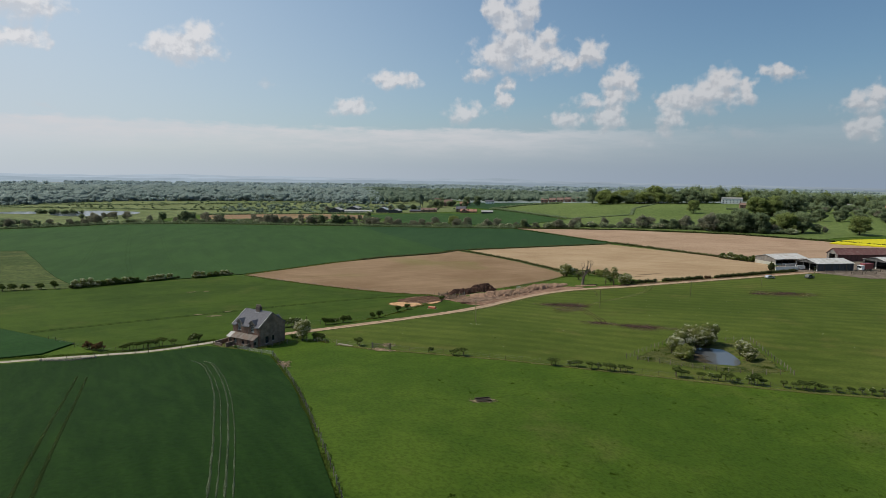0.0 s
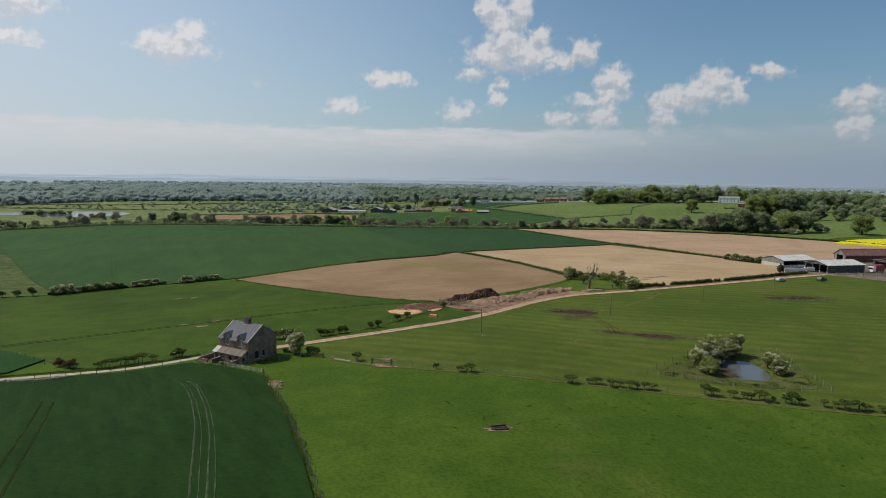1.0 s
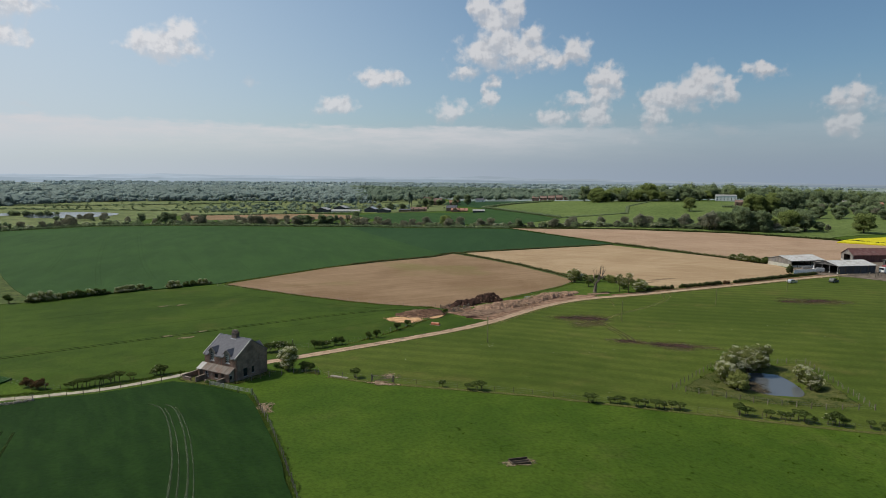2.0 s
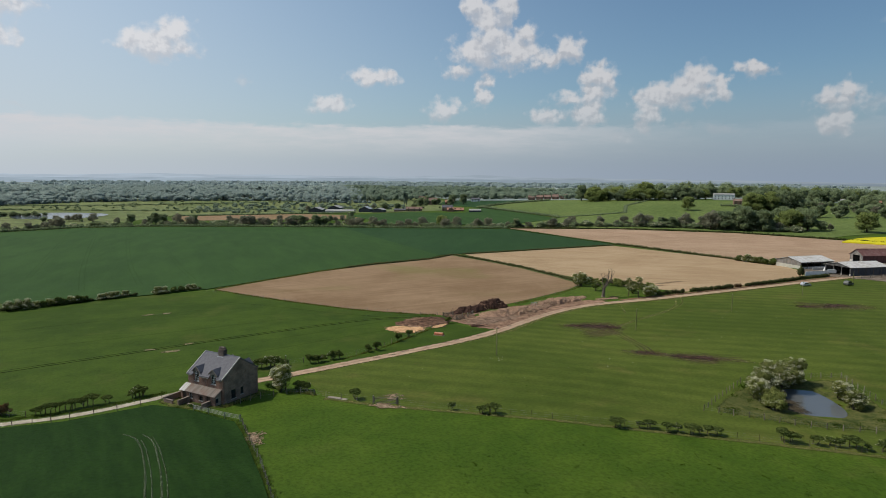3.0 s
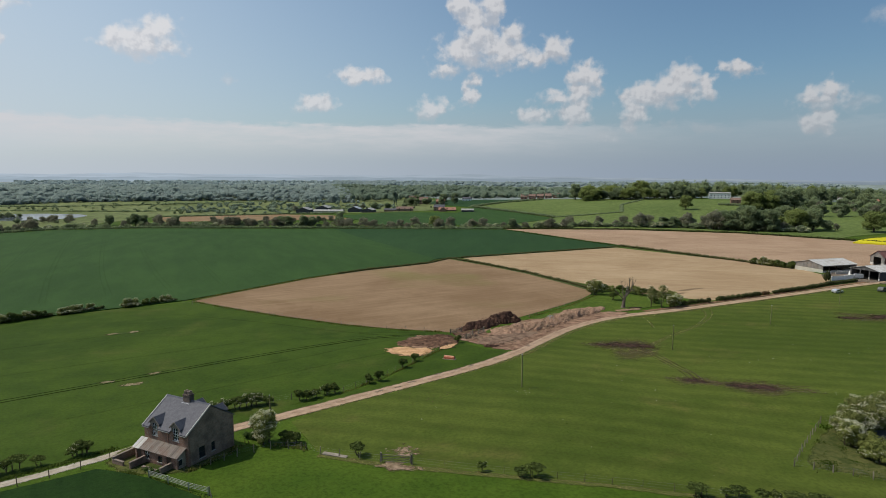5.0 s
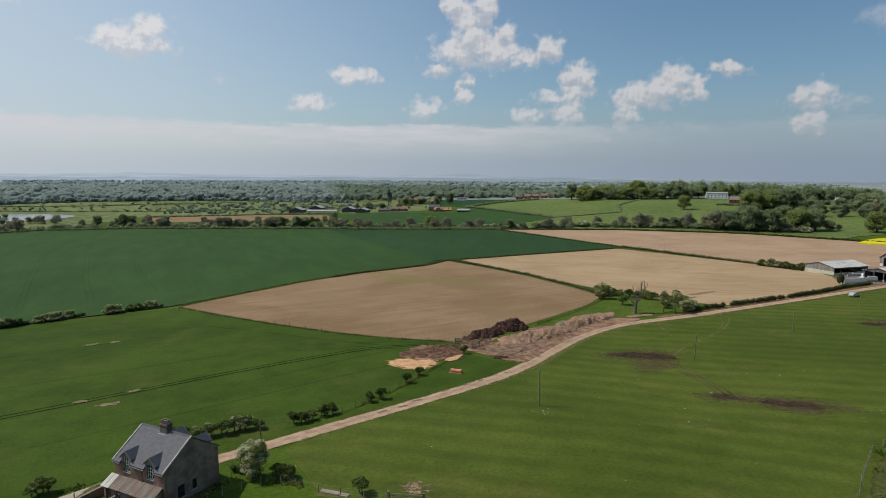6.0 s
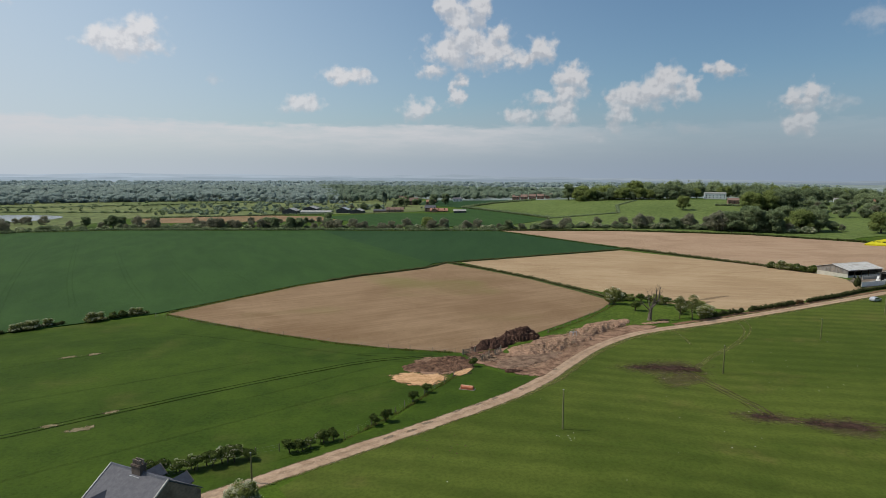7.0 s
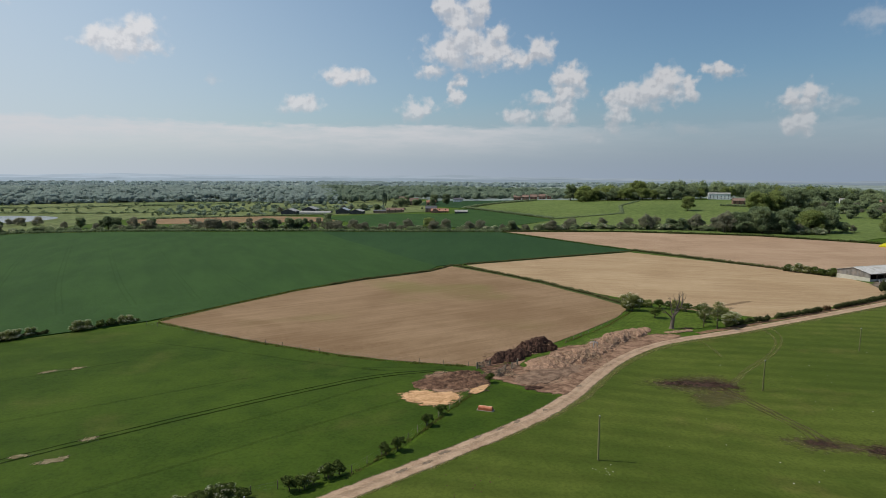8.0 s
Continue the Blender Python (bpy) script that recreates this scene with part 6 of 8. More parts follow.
        bm = bmesh.new()
        for x in (a, b - 0.1):
            prism(bm, [(-half_w + 0.28, eave), (-half_w + 0.28, top), (-half_w + (top - eave) / rise + 0.1, top)], x, x + 0.1, "x")
        part("dormer_cheek", bm, "slate_dark", d)
        for s in (-1, 1):
            bm = bmesh.new()
            reach = -half_w + (top + 0.62 - eave) / rise + 0.25
            prism(bm, [(mid, top + 0.62), (mid, top + 0.72), (mid + s * 0.98, top - 0.14), (mid + s * 0.98, top - 0.24)], -half_w - 0.14, reach, "y")
            part("dormer_roof", bm, "slate_dark", d)
            bm = bmesh.new()
            prism(bm, [(mid, top + 0.63), (mid, top + 0.79), (mid + s * 1.0, top - 0.1), (mid + s * 1.0, top - 0.25)], -half_w - 0.2, -half_w - 0.13, "y")
            part("dormer_verge", bm, "dormer_stone", d)
        v = [(b - 0.02, -half_w + 0.3, eave + 0.32), (b + 0.12, -half_w + 0.3, eave + 0.30), (b + 0.12, reach - 0.3, top + 0.55), (b - 0.02, reach - 0.3, top + 0.55)]
        part("flashing", (v + [(x, y, z + 0.04) for x, y, z in v], [(0, 1, 2, 3), (7, 6, 5, 4), (0, 4, 5, 1), (1, 5, 6, 2), (2, 6, 7, 3), (3, 7, 4, 0)]), "lead", d, "pale lead flashing")
        window_in(d, "dormer_window", u, eave - 1.15, w, 1.65, -half_w, "x", "white_paint", 3, 4)
    # chimney with a row of pots
    c = thing("chimney", (0, 0, 0))
    c.parent = ob
    part("stack", boxes((-0.6, 0.6, -0.38, 0.38, ridge - 0.7, ridge + 0.82), (-0.67, 0.67, -0.45, 0.45, ridge + 0.82, ridge + 0.92), (-0.62, 0.62, -0.40, 0.40, ridge + 0.92, ridge + 1.0)), "brick_sooty", c)
    pot = None
    for i in range(4):
        for j in range(2):
            m = Matrix.Translation((-0.45 + 0.3 * i, -0.18 + 0.36 * j, ridge + 1.0))
            if pot is None:
                pot = part("chimney_pot", tube([(0, 0, 0), (0, 0, 0.34), (0, 0, 0.38), (0, 0, 0.44)], [0.12, 0.09, 0.12, 0.11], 9), "pot", c)
                pot.matrix_local = m
            else:
                again(pot, c, m)
    part("flashing", boxes((-0.68, 0.68, -0.6, -0.42, ridge - 0.32, ridge - 0.14)), "lead", c)
    # windows of the gable and front
    for a, w, z, h in ((-2.2, 1.0, 0.7, 1.5), (-0.15, 0.65, 0.9, 1.2)):
        window_in(ob, "gable_window", a, z, w, h, half_l, "y", "door_dark", 1, 2, -0.14)
    # lean-to along the front
    lean = thing("lean_to", (0, 0, 0))
    lean.parent = ob
    y0, y1, z0, z1 = -half_w - 0.01, -5.15, 2.66, 1.92
    bm = wall_boxes(bmesh.new(), -4.4, 3.5, -0.6, z1 - 0.05, y1, y1 + 0.22, [(-4.1, -3.2, 0.0, 1.75), (-2.6, -1.7, 0.75, 1.65), (-0.1, 0.7, 0.7, 1.5), (1.5, 2.4, 0.0, 1.75)])
    part("wall_front", bm, "brick_red", lean, "reddish brick wall of the lean-to")
    for x in (-4.4, 3.3):
        part("wall_end", prism(bmesh.new(), [(y1 + 0.22, -0.6), (y0, -0.6), (y0, z0 - 0.08), (y1 + 0.22, z1 - 0.05)], x, x + 0.2, "x"), "stone", lean)
    part("end_window", boxes((3.49, 3.53, -4.9, -4.45, 0.8, 1.5)), "glass", lean, "small dark window in the end wall")
    part("lintel", boxes((3.49, 3.55, -5.0, -4.35, 1.5, 1.62)), "coping", lean)
    for name, xa, xb, mat, dz, label in (("roof", -4.65, -3.35, "pale_sheet", 0.02, "pale corrugated sheet roof"), ("roof", -3.3, 3.75, "rusty_sheet", 0.06, "rusty brown corrugated roof")):
        n = 2 * int((xb - xa) / 0.19)
        verts, faces = [], []
        for i in range(n + 1):
            xx, lift = xa + (xb - xa) * i / n, dz + (0.03 if i % 4 < 2 else 0.0)
            verts += [(xx, y1 - 0.25, z1 - 0.12 + lift), (xx, y0, z0 + lift), (xx, y0, z0 + 0.05 + lift), (xx, y1 - 0.25, z1 - 0.07 + lift)]
        for i in range(n):
            for k in range(4):
                faces.append((4 * i + k, 4 * i + (k + 1) % 4, 4 * i + 4 + (k + 1) % 4, 4 * i + 4 + k))
        faces += [(3, 2, 1, 0), (4 * n, 4 * n + 1, 4 * n + 2, 4 * n + 3)]
        bm = (verts, faces)
        part(name, bm, mat, lean, label)
    part("partition", boxes((-3.38, -3.28, y1 - 0.05, y0, 1.75, 1.85)), "coping", lean)
    window_in(lean, "white_window", -2.6, 0.75, 0.9, 0.9, y1, "x", "white_paint", 2, 2)
    window_in(lean, "small_window", -0.1, 0.7, 0.8, 0.8, y1, "x", "door_dark", 2, 1)
    part("door", boxes((1.5, 2.4, y1 + 0.1, y1 + 0.15, 0.0, 1.75)), "door_dark", lean, "dark brown plank door")
    part("door", boxes((-4.1, -3.2, y1 + 0.1, y1 + 0.15, 0.0, 1.75)), "door_dark", lean, "dark brown plank door")
    # low brick yard walls
    for x0, x1, ya, yb, h in ((-2.5, -2.25, -7.5, y1, 1.05), (2.3, 2.55, -6.9, y1, 1.05), (-6.0, -5.75, -7.4, -2.2, 0.95), (-5.75, -3.9, -7.4, -7.15, 0.7), (-0.9, 2.3, -6.9, -6.65, 0.6), (-5.75, -4.06, -2.45, -2.2, 1.3)):
        wall = thing("yard_wall", (0, 0, 0))
        wall.parent = ob
        part("brickwork", boxes((x0, x1, ya, yb, -0.8, h)), "brick", wall)
        part("coping", boxes((x0 - 0.04, x1 + 0.04, ya - 0.04, yb + 0.04, h, h + 0.07)), "pot", wall)
    part("doorstep", boxes((-4.15, -3.1, y1 - 0.8, y1 - 0.02, -0.4, 0.08)), "concrete", ob)
    return ob


cottage()
sheet("yard_paving", [(-24.3, 138.6), (-27.6, 136.6), (-29.0, 132.4), (-26.0, 128.6), (-21.6, 126.2), (-16.8, 126.2), (-12.4, 131), (-12.2, 135.6), (-16, 138.5)], 0.06, "pond_bank", "rough grass and earth round the cottage", 1.5, 0.5, "yard", 1.2)
hedge([(-22.2, 128.2), (-20.6, 127.0)], 0.4, 0.7, "hedge_leaf", label="weeds in the cottage yard", gap=0.7, size=0.1)
grass_strip([(-17.0, 127.0), (-14.6, 129.6), (-12.6, 132.2), (-11.0, 134.6)], 0.45, 0.6, label="long grass along the cottage wall")
hedge([(-9.8, 135.6), (-11.2, 136.6)], 0.6, 1.2, "hedge_leaf", label="bramble at the corner of the cottage", gap=0.8, size=0.12)
grass_strip([(-6.6, 132.8), (-2.2, 131.0)], 0.5, 0.7, label="nettles and long grass by the fence")
wire_fence([(-17.6, 127.2), (-14.6, 128.4), (-11.6, 130.4), (-7.4, 132.2), (-2.6, 131.0)], 1.7, "old fence stakes beside the cottage", wires=(0.5, 0.9), seed=21)


# ---- farmyard ----
def barn(name, x, y, turn, length, width, eave, ridge, label, roof_mat, gable_mat="cladding", front="open", base=1.0, plinth="concrete", front_mat="dark_boards", bays=5, lift=0.0, gable_holes=(), skylights=False):
    """A portal barn: gable ends, back, roof slopes, posts; its near corner stands at the origin, length along x, depth along y."""
    ob = thing(name, at_ground(x, y, lift), turn, label, "barn", "farm buildings")
    mid = width / 2
    rise = (ridge - eave) / mid
    for gx in (0.0, length - 0.25):
        bm = bmesh.new()
        wall_boxes(bm, 0.0, width, base, eave, gx, gx + 0.25, gable_holes if gx == 0.0 else (), "y")
        prism(bm, [(0, eave), (width, eave), (mid, ridge)], gx, gx + 0.25, "x")
        part("gable_wall", bm, gable_mat, ob)
        edges = [0.0, *(v for h in gable_holes for v in h[:2]), width] if gx == 0.0 else [0.0, width]
        for ya, yb in zip(edges[::2], edges[1::2]):
            part("plinth", boxes((gx - 0.03, gx + 0.28, ya, yb, -1.0, base)), plinth, ob)
    part("back_wall", boxes((0.25, length - 0.25, width - 0.25, width, -1.0, eave)), gable_mat, ob)
    if front == "closed":
        part("front_wall", boxes((0.25, length - 0.25, 0, 0.2, -1.0, eave - 0.1)), front_mat, ob, "dark boarded side wall")
    else:
        part("front_wall", boxes((0.25, length - 0.25, 0.1, 0.3, -1.0, 0.9)), "concrete", ob)
        part("header", boxes((0.25, length - 0.25, 0.05, 0.2, eave - 0.55, eave)), gable_mat, ob)
    p = part("post", boxes((-0.12, 0.12, -0.02, 0.3, -1.0, eave)), "wood_dark", ob)
    p.matrix_local = Matrix.Translation((length / bays, 0, 0))
    for i in range(2, bays):
        again(p, ob, Matrix.Translation((length * i / bays, 0, 0)))
    for a in (-0.5, width + 0.5):
        za = ridge - rise * (mid + 0.5)
        part("roof_slope", prism(bmesh.new(), [(a, za), (mid, ridge + 0.02), (mid, ridge + 0.13), (a, za + 0.11)], -0.4, length + 0.4, "x"), roof_mat, ob)
    part("ridge_cap", prism(bmesh.new(), [(mid - 0.4, ridge), (mid + 0.4, ridge), (mid, ridge + 0.28)], -0.4, length + 0.4, "x"), roof_mat, ob)
    part("inside_floor", boxes((0.3, length - 0.3, 0.35, width - 0.3, -0.9, 0.06)), "dark_inside", ob)
    return ob


barn("barn", 223.4, 279.4, 6, 20.5, 14.5, 3.3, 5.0, "grey clad barn with pale roof and open side", "barn_roof", base=1.5, plinth="plinth")
barn("barn", 224.4, 252.0, 2, 20.5, 13.5, 3.8, 5.3, "open-ended cattle barn with pale roof and dark side", "barn_roof", "cladding_dark", front="closed", base=0.9, gable_holes=[(0.5, 4.5, 0.9, 3.6), (4.9, 8.7, 0.9, 3.6), (9.1, 13.0, 0.9, 3.4)])
barn("barn", 272, 293, -4, 62, 8.5, 4.2, 7.0, "large barn with dark red roof", "red_roof", "cladding", front="closed", front_mat="red_boards", bays=9, base=1.2, gable_holes=[(2.0, 6.5, 1.2, 4.0)])
barn("barn", 262.5, 251, 0, 26, 15, 4.0, 5.6, "open cattle shed with pale roof and dark sides", "barn_roof", "cladding_dark", front="open", base=0.9, gable_holes=[(0.8, 6.9, 0.9, 3.6), (7.6, 14.0, 0.9, 3.6)])


def yard_wall(x, y, turn, length, height, label, mat="white_paint"):
    ob = thing("yard_wall", at_ground(x, y), turn, label, "wall", "farmyard walls")
    part("wall", boxes((0, length, -0.12, 0.12, -0.8, height)), mat, ob)
    part("capping", boxes((-0.05, length + 0.05, -0.17, 0.17, height, height + 0.08)), "concrete", ob)


yard_wall(206.6, 257.6, 6, 11.5, 1.8, "white painted farmyard wall")
yard_wall(219.0, 260.0, 5, 5.0, 1.8, "white painted farmyard wall")
yard_wall(225, 274, 6, 18, 1.1, "grey concrete pen wall", "concrete")
for gx, gy, gt, gw in ((224, 246.2, 2, 5), (230, 246.4, 4, 5), (236, 246.8, 4, 5), (242, 247.2, 2, 5), (249, 247.4, -8, 5), (255, 246.6, -10, 5), (232, 240, -12, 5), (238, 238.8, -12, 5)):
    gate(gx, gy, gt, gw, "wood", "weathered timber cattle pen rail")
gate(225, 276.5, 6, 5, "lead", "grey steel cattle pen gate")
gate(231, 277.2, 6, 5, "lead", "grey steel cattle pen gate")


def wheel(parent, x, y, r, w):
    ob = thing("wheel", (0, 0, 0))
    ob.parent = parent
    part("tyre", tube([(x, y - w / 2, r), (x, y - w * 0.3, r), (x, y + w * 0.3, r), (x, y + w / 2, r)], [r * 0.85, r, r, r * 0.85], 14), "tyre", ob)
    part("rim", tube([(x, y - w / 2 - 0.01, r), (x, y + w / 2 + 0.01, r)], [r * 0.55, r * 0.55], 10), "car_silver", ob)


def car(x, y, turn, paint, label, length=4.4, width=1.75, van=False):
    ob = thing("car", at_ground(x, y, 0.05), turn, label, "car", "parked cars")
    h = 1.45 if not van else 1.75
    side = [(-length / 2, 0.32), (length / 2, 0.32), (length / 2, 0.72), (length * 0.46, 0.84), (length * 0.2, 0.95), (length * 0.05, h), (-length * 0.34, h), (-length * 0.47, 0.98), (-length / 2, 0.9)]
    bm = prism(bmesh.new(), side, -width / 2, width / 2, "y")
    bmesh.ops.bevel(bm, geom=bm.edges[:], offset=0.08, segments=2, affect="EDGES")
    part("body", bm, paint, ob, smooth=False)
    glass_side = [(length * 0.16, 0.98), (length * 0.04, h - 0.12), (-length * 0.33, h - 0.12), (-length * 0.42, 1.0)]
    part("side_window", prism(bmesh.new(), glass_side, -width / 2 - 0.012, width / 2 + 0.012, "y"), "glass", ob)
    v = [(length * 0.19, -width * 0.42, 0.99), (length * 0.19, width * 0.42, 0.99), (length * 0.065, width * 0.40, h - 0.06), (length * 0.065, -width * 0.40, h - 0.06)]
    part("windscreen", ([(a + 0.03, b, c + 0.02) for a, b, c in v] + v, [(0, 1, 2, 3), (7, 6, 5, 4)]), "glass", ob)
    for sx in (0.30, -0.31):
        for sy in (-1, 1):
            wheel(ob, sx * length, sy * (width / 2 - 0.08), 0.32, 0.2)
    for sy in (-1, 1):
        part("headlight", boxes((length / 2 - 0.03, length / 2 + 0.015, sy * 0.6 - 0.17, sy * 0.6 + 0.17, 0.6, 0.74)), "white_paint", ob)


car(184.2, 231.9, 12, "car_silver", "silver car parked on the grass by the track")
car(202.5, 230.6, 20, "car_dark", "dark green off-road car in the pasture", 4.6, 1.85, True)


def lorry(x, y, turn):
    ob = thing("lorry", at_ground(x, y, 0.05), turn, "white and dark red livestock lorry", "lorry")
    part("cab", boxes((-1.0, 1.0, -1.2, 1.2, 0.6, 2.9)), "white_paint", ob, "white lorry cab")
    part("windscreen", boxes((-1.02, -0.98, -1.05, 1.05, 1.7, 2.6)), "glass", ob)
    bm = boxes((1.1, 7.6, -1.25, 1.25, 0.9, 3.6))
    bmesh.ops.bevel(bm, geom=bm.edges[:], offset=0.06, segments=1, affect="EDGES")
    part("box_body", bm, "lorry_red", ob, "dark red box body")
    part("chassis", boxes((-0.9, 7.5, -0.5, 0.5, 0.5, 0.9)), "tyre", ob)
    for sx in (0.0, 5.4, 6.6):
        for sy in (-1.05, 1.05):
            wheel(ob, sx, sy, 0.48, 0.3)


lorry(247.6, 251.5, 14)


def silage_bale(x, y, turn, lift=0.0):
    ob = thing("silage_bale", at_ground(x, y, 0.05 + lift), turn, "round silage bale in pale wrapping", "bale", "silage bales in the farmyard")
    part("wrapping", tube([(-0.6, 0, 0.6), (-0.55, 0, 0.6), (0.55, 0, 0.6), (0.6, 0, 0.6)], [0.5, 0.62, 0.62, 0.5], 14), "white_paint", ob)
    part("straps", tube([(-0.12, 0, 0.6), (0.12, 0, 0.6)], [0.632, 0.632], 14), "lead", ob)


for bx, by, bt, bl in ((226.4, 268.0, 10, 0), (228.0, 268.8, 14, 0), (229.6, 268.2, 5, 0), (227.2, 268.4, 12, 1.05), (231.4, 266.4, 70, 0), (218.6, 262.8, 20, 0), (220.2, 263.4, 30, 0)):
    silage_bale(bx, by, bt, bl)


def trailer(x, y, turn):
    """A two-wheeled livestock trailer."""
    ob = thing("trailer", at_ground(x, y, 0.05), turn, "grey two-wheeled livestock trailer in the farmyard", "trailer")
    bm = boxes((-1.6, 1.6, -0.9, 0.9, 0.55, 2.1))
    bmesh.ops.bevel(bm, geom=bm.edges[:], offset=0.1, segments=2, affect="EDGES")
    part("body", bm, "lead", ob, "grey sheet metal body")
    part("vent", boxes((-1.3, 1.3, -0.915, -0.9, 1.55, 1.75)), "tyre", ob)
    part("drawbar", boxes((1.6, 2.7, -0.05, 0.05, 0.5, 0.6)), "tyre", ob)
    for sy in (-0.95, 0.95):
        wheel(ob, -0.2, sy, 0.36, 0.22)


trailer(222.0, 259.5, 150)


# ---- heaps, trough, tank ----
def heap(name, x, y, turn, lobes, mat, label, seed, rough=0.18, ridges=0.0, grain=2.3):
    """A heap of loose material: merged mounds with a lumpy skin."""
    us = np.linspace(-1, 1, 140)
    lx = max(abs(l[0]) + l[2] for l in lobes) * 1.15
    ly = max(abs(l[1]) + l[3] for l in lobes) * 1.15
    mx, my = np.meshgrid(us * lx, us * ly)
    h = np.zeros_like(mx)
    ragged = np.array([0.7 * noise.fractal((a * 0.55, b * 0.55, seed + 20), 0.8, 2.1, 3) for a, b in zip(mx.ravel(), my.ravel())]).reshape(mx.shape)
    for cx, cy, rx, ry, hz in lobes:
        h = np.maximum(h, hz * np.clip(1 + ragged - ((mx - cx) / rx) ** 2 - ((my - cy) / ry) ** 2, 0, 1) ** 0.7)
    h[0, :] = h[-1, :] = h[:, 0] = h[:, -1] = 0
    lump = np.array([noise.fractal((a * grain, b * grain, seed), 0.75, 2.1, 4) for a, b in zip(mx.ravel(), my.ravel())]).reshape(mx.shape)
    if ridges:
        drag = np.array([1 - abs(noise.noise((a * 0.30 + 0.15 * b, b * 1.15 - 0.12 * a * a / lx, seed + 4))) * 2.2 for a, b in zip(mx.ravel(), my.ravel())]).reshape(mx.shape)
        lump = lump + drag * ridges / max(rough, 0.01)
    h = h + np.where(h > 0.02, lump * rough * np.clip(h * 2, 0, 1), 0)
    c, s = math.cos(radians(turn)), math.sin(radians(turn))
    wx, wy = x + c * mx - s * my, y + s * mx + c * my
    base = land(wx, wy)
    z = np.where(h > 0.02, base + 0.1 + h, base - 0.3)
    n = len(us)
    i = (np.arange(n - 1)[:, None] * n + np.arange(n - 1)[None, :]).ravel()
    ob = part(name, (np.stack([wx.ravel(), wy.ravel(), z.ravel()], 1).tolist(), np.stack([i, i + 1, i + n + 1, i + n], 1).tolist()), mat)
    return tagged(ob, label, "heap", kind="stuff")


heap("dung_heap", 46.3, 208.0, 26, [(-6.2, -1.4, 5.0, 2.8, 1.5), (-2.4, -0.8, 3.0, 2.4, 1.5), (3.4, 0.2, 3.4, 2.9, 2.2), (6.4, 0.6, 4.2, 3.0, 2.5), (-9.4, -1.8, 3.0, 2.0, 0.9)], "dung", "long dark brown dung heap in two humps", 3.0, 0.24)
heap("rubble_heap", 54.0, 201.2, 22, [(-6.0, -0.6, 5.0, 4.2, 0.7), (-2.0, 0.8, 3.0, 2.6, 1.1), (1.5, -0.6, 3.6, 3.2, 1.0), (5.4, 1.0, 4.2, 3.2, 1.25), (9.0, 1.2, 3.6, 3.2, 0.9), (-10, -1, 3, 2.6, 0.4)], "rubble", "heap of pale brown hedge cuttings and rubble", 6.0, 0.15, 0.0, 1.5)
heap("rubble_heap", 71.5, 213.5, 36, [(-6, 0, 5.0, 3.6, 0.7), (-1, 0.8, 3.6, 3.2, 1.2), (3.0, 0.4, 3.4, 3.2, 1.5), (7.0, 0.5, 4.0, 3.2, 1.3), (12, -0.5, 5.0, 3.0, 0.9), (17, -1.0, 3.0, 2.0, 0.5)], "rubble", "heap of pale brown hedge cuttings and rubble", 9.0, 0.15, 0.0, 1.5)
heap("spoil_heap", 25.6, 190.6, 18, [(-3.5, 0.5, 4.6, 3.8, 0.30), (2.4, 1.6, 5.0, 3.6, 0.45), (1.0, -2.6, 5.2, 3.4, 0.34), (4.2, -0.6, 3.4, 3.0, 0.35)], "spoil", "low heap of reddish dug earth and roots", 11.0, 0.16, 0.24)
heap("spoil_heap", 44.0, 190.0, 30, [(-3.5, 0.0, 5.0, 3.4, 0.12), (2.4, 0.6, 6.0, 3.6, 0.16), (7.0, 0.4, 5.0, 3.0, 0.12)], "churned_earth", "wheel-torn ridges of brown mud by the gateway", 15.0, 0.12, 0.16)
heap("spoil_heap", 38.6, 201.0, 52, [(-3.0, 0.0, 4.4, 2.6, 0.14), (2.4, 0.4, 4.4, 2.8, 0.16)], "spoil", "wheel-torn mud behind the gate", 17.0, 0.12, 0.16)


def sticks(name, spots, count, length, mat, label, seed):
    rng = np.random.default_rng(seed)
    verts, faces = [], []
    for _ in range(count):
        x, y, r, h = spots[rng.integers(len(spots))]
        a, q = rng.uniform(0, 6.28), r * math.sqrt(rng.uniform(0, 1))
        px, py = x + q * math.cos(a), y + q * math.sin(a)
        p = at_ground(px, py, 0.15 + h * max(0.0, 1 - (q / r) ** 2) ** 0.7)
        d = Vector((rng.normal(), rng.normal(), rng.normal() * 0.12)).normalized() * length * rng.uniform(0.4, 1.2)
        r0 = rng.uniform(0.02, 0.06)
        tube([p - d * 0.5, p + d * 0.5], [r0, r0 * 0.6], 3, verts, faces)
    return tagged(part(name, (verts, faces), mat), label, "debris", kind="stuff")


sticks("brash", [(49.5, 199.2, 4, 1.1), (54.3, 201.4, 4.4, 1.3), (59.5, 204, 4.2, 1.2), (64, 207.5, 3.6, 1.3), (67.5, 211, 3.8, 1.6), (71, 213, 3.6, 1.2), (76, 216.5, 3.4, 1.1), (81, 219.5, 3.0, 0.8), (58, 201.5, 4, 0.9)], 2600, 0.42, "straw", "pale sticks and cuttings on the heaps", 2)
sticks("brash", [(40, 206, 4, 0.8), (46, 208.4, 4, 1.6), (51, 210.6, 4, 2.0)], 240, 0.7, "rubble", "straw sticking out of the dung heap", 4)
sticks("brash", [(25.6, 191, 6, 0.0), (27, 187, 5, 0.0), (42, 189, 5, 0.0), (37, 200, 4, 0.0), (36, 194, 3, 0.0)], 520, 1.3, "bark", "broken wood and ridges in the mud", 5)
sticks("brash", [(25.6, 192, 5, 0.0), (43, 190, 6, 0.0), (38, 200, 4, 0.0), (36, 194, 3, 0.0), (57, 199, 6, 0.0)], 620, 1.0, "straw", "pale broken wood and straw in the mud", 6)
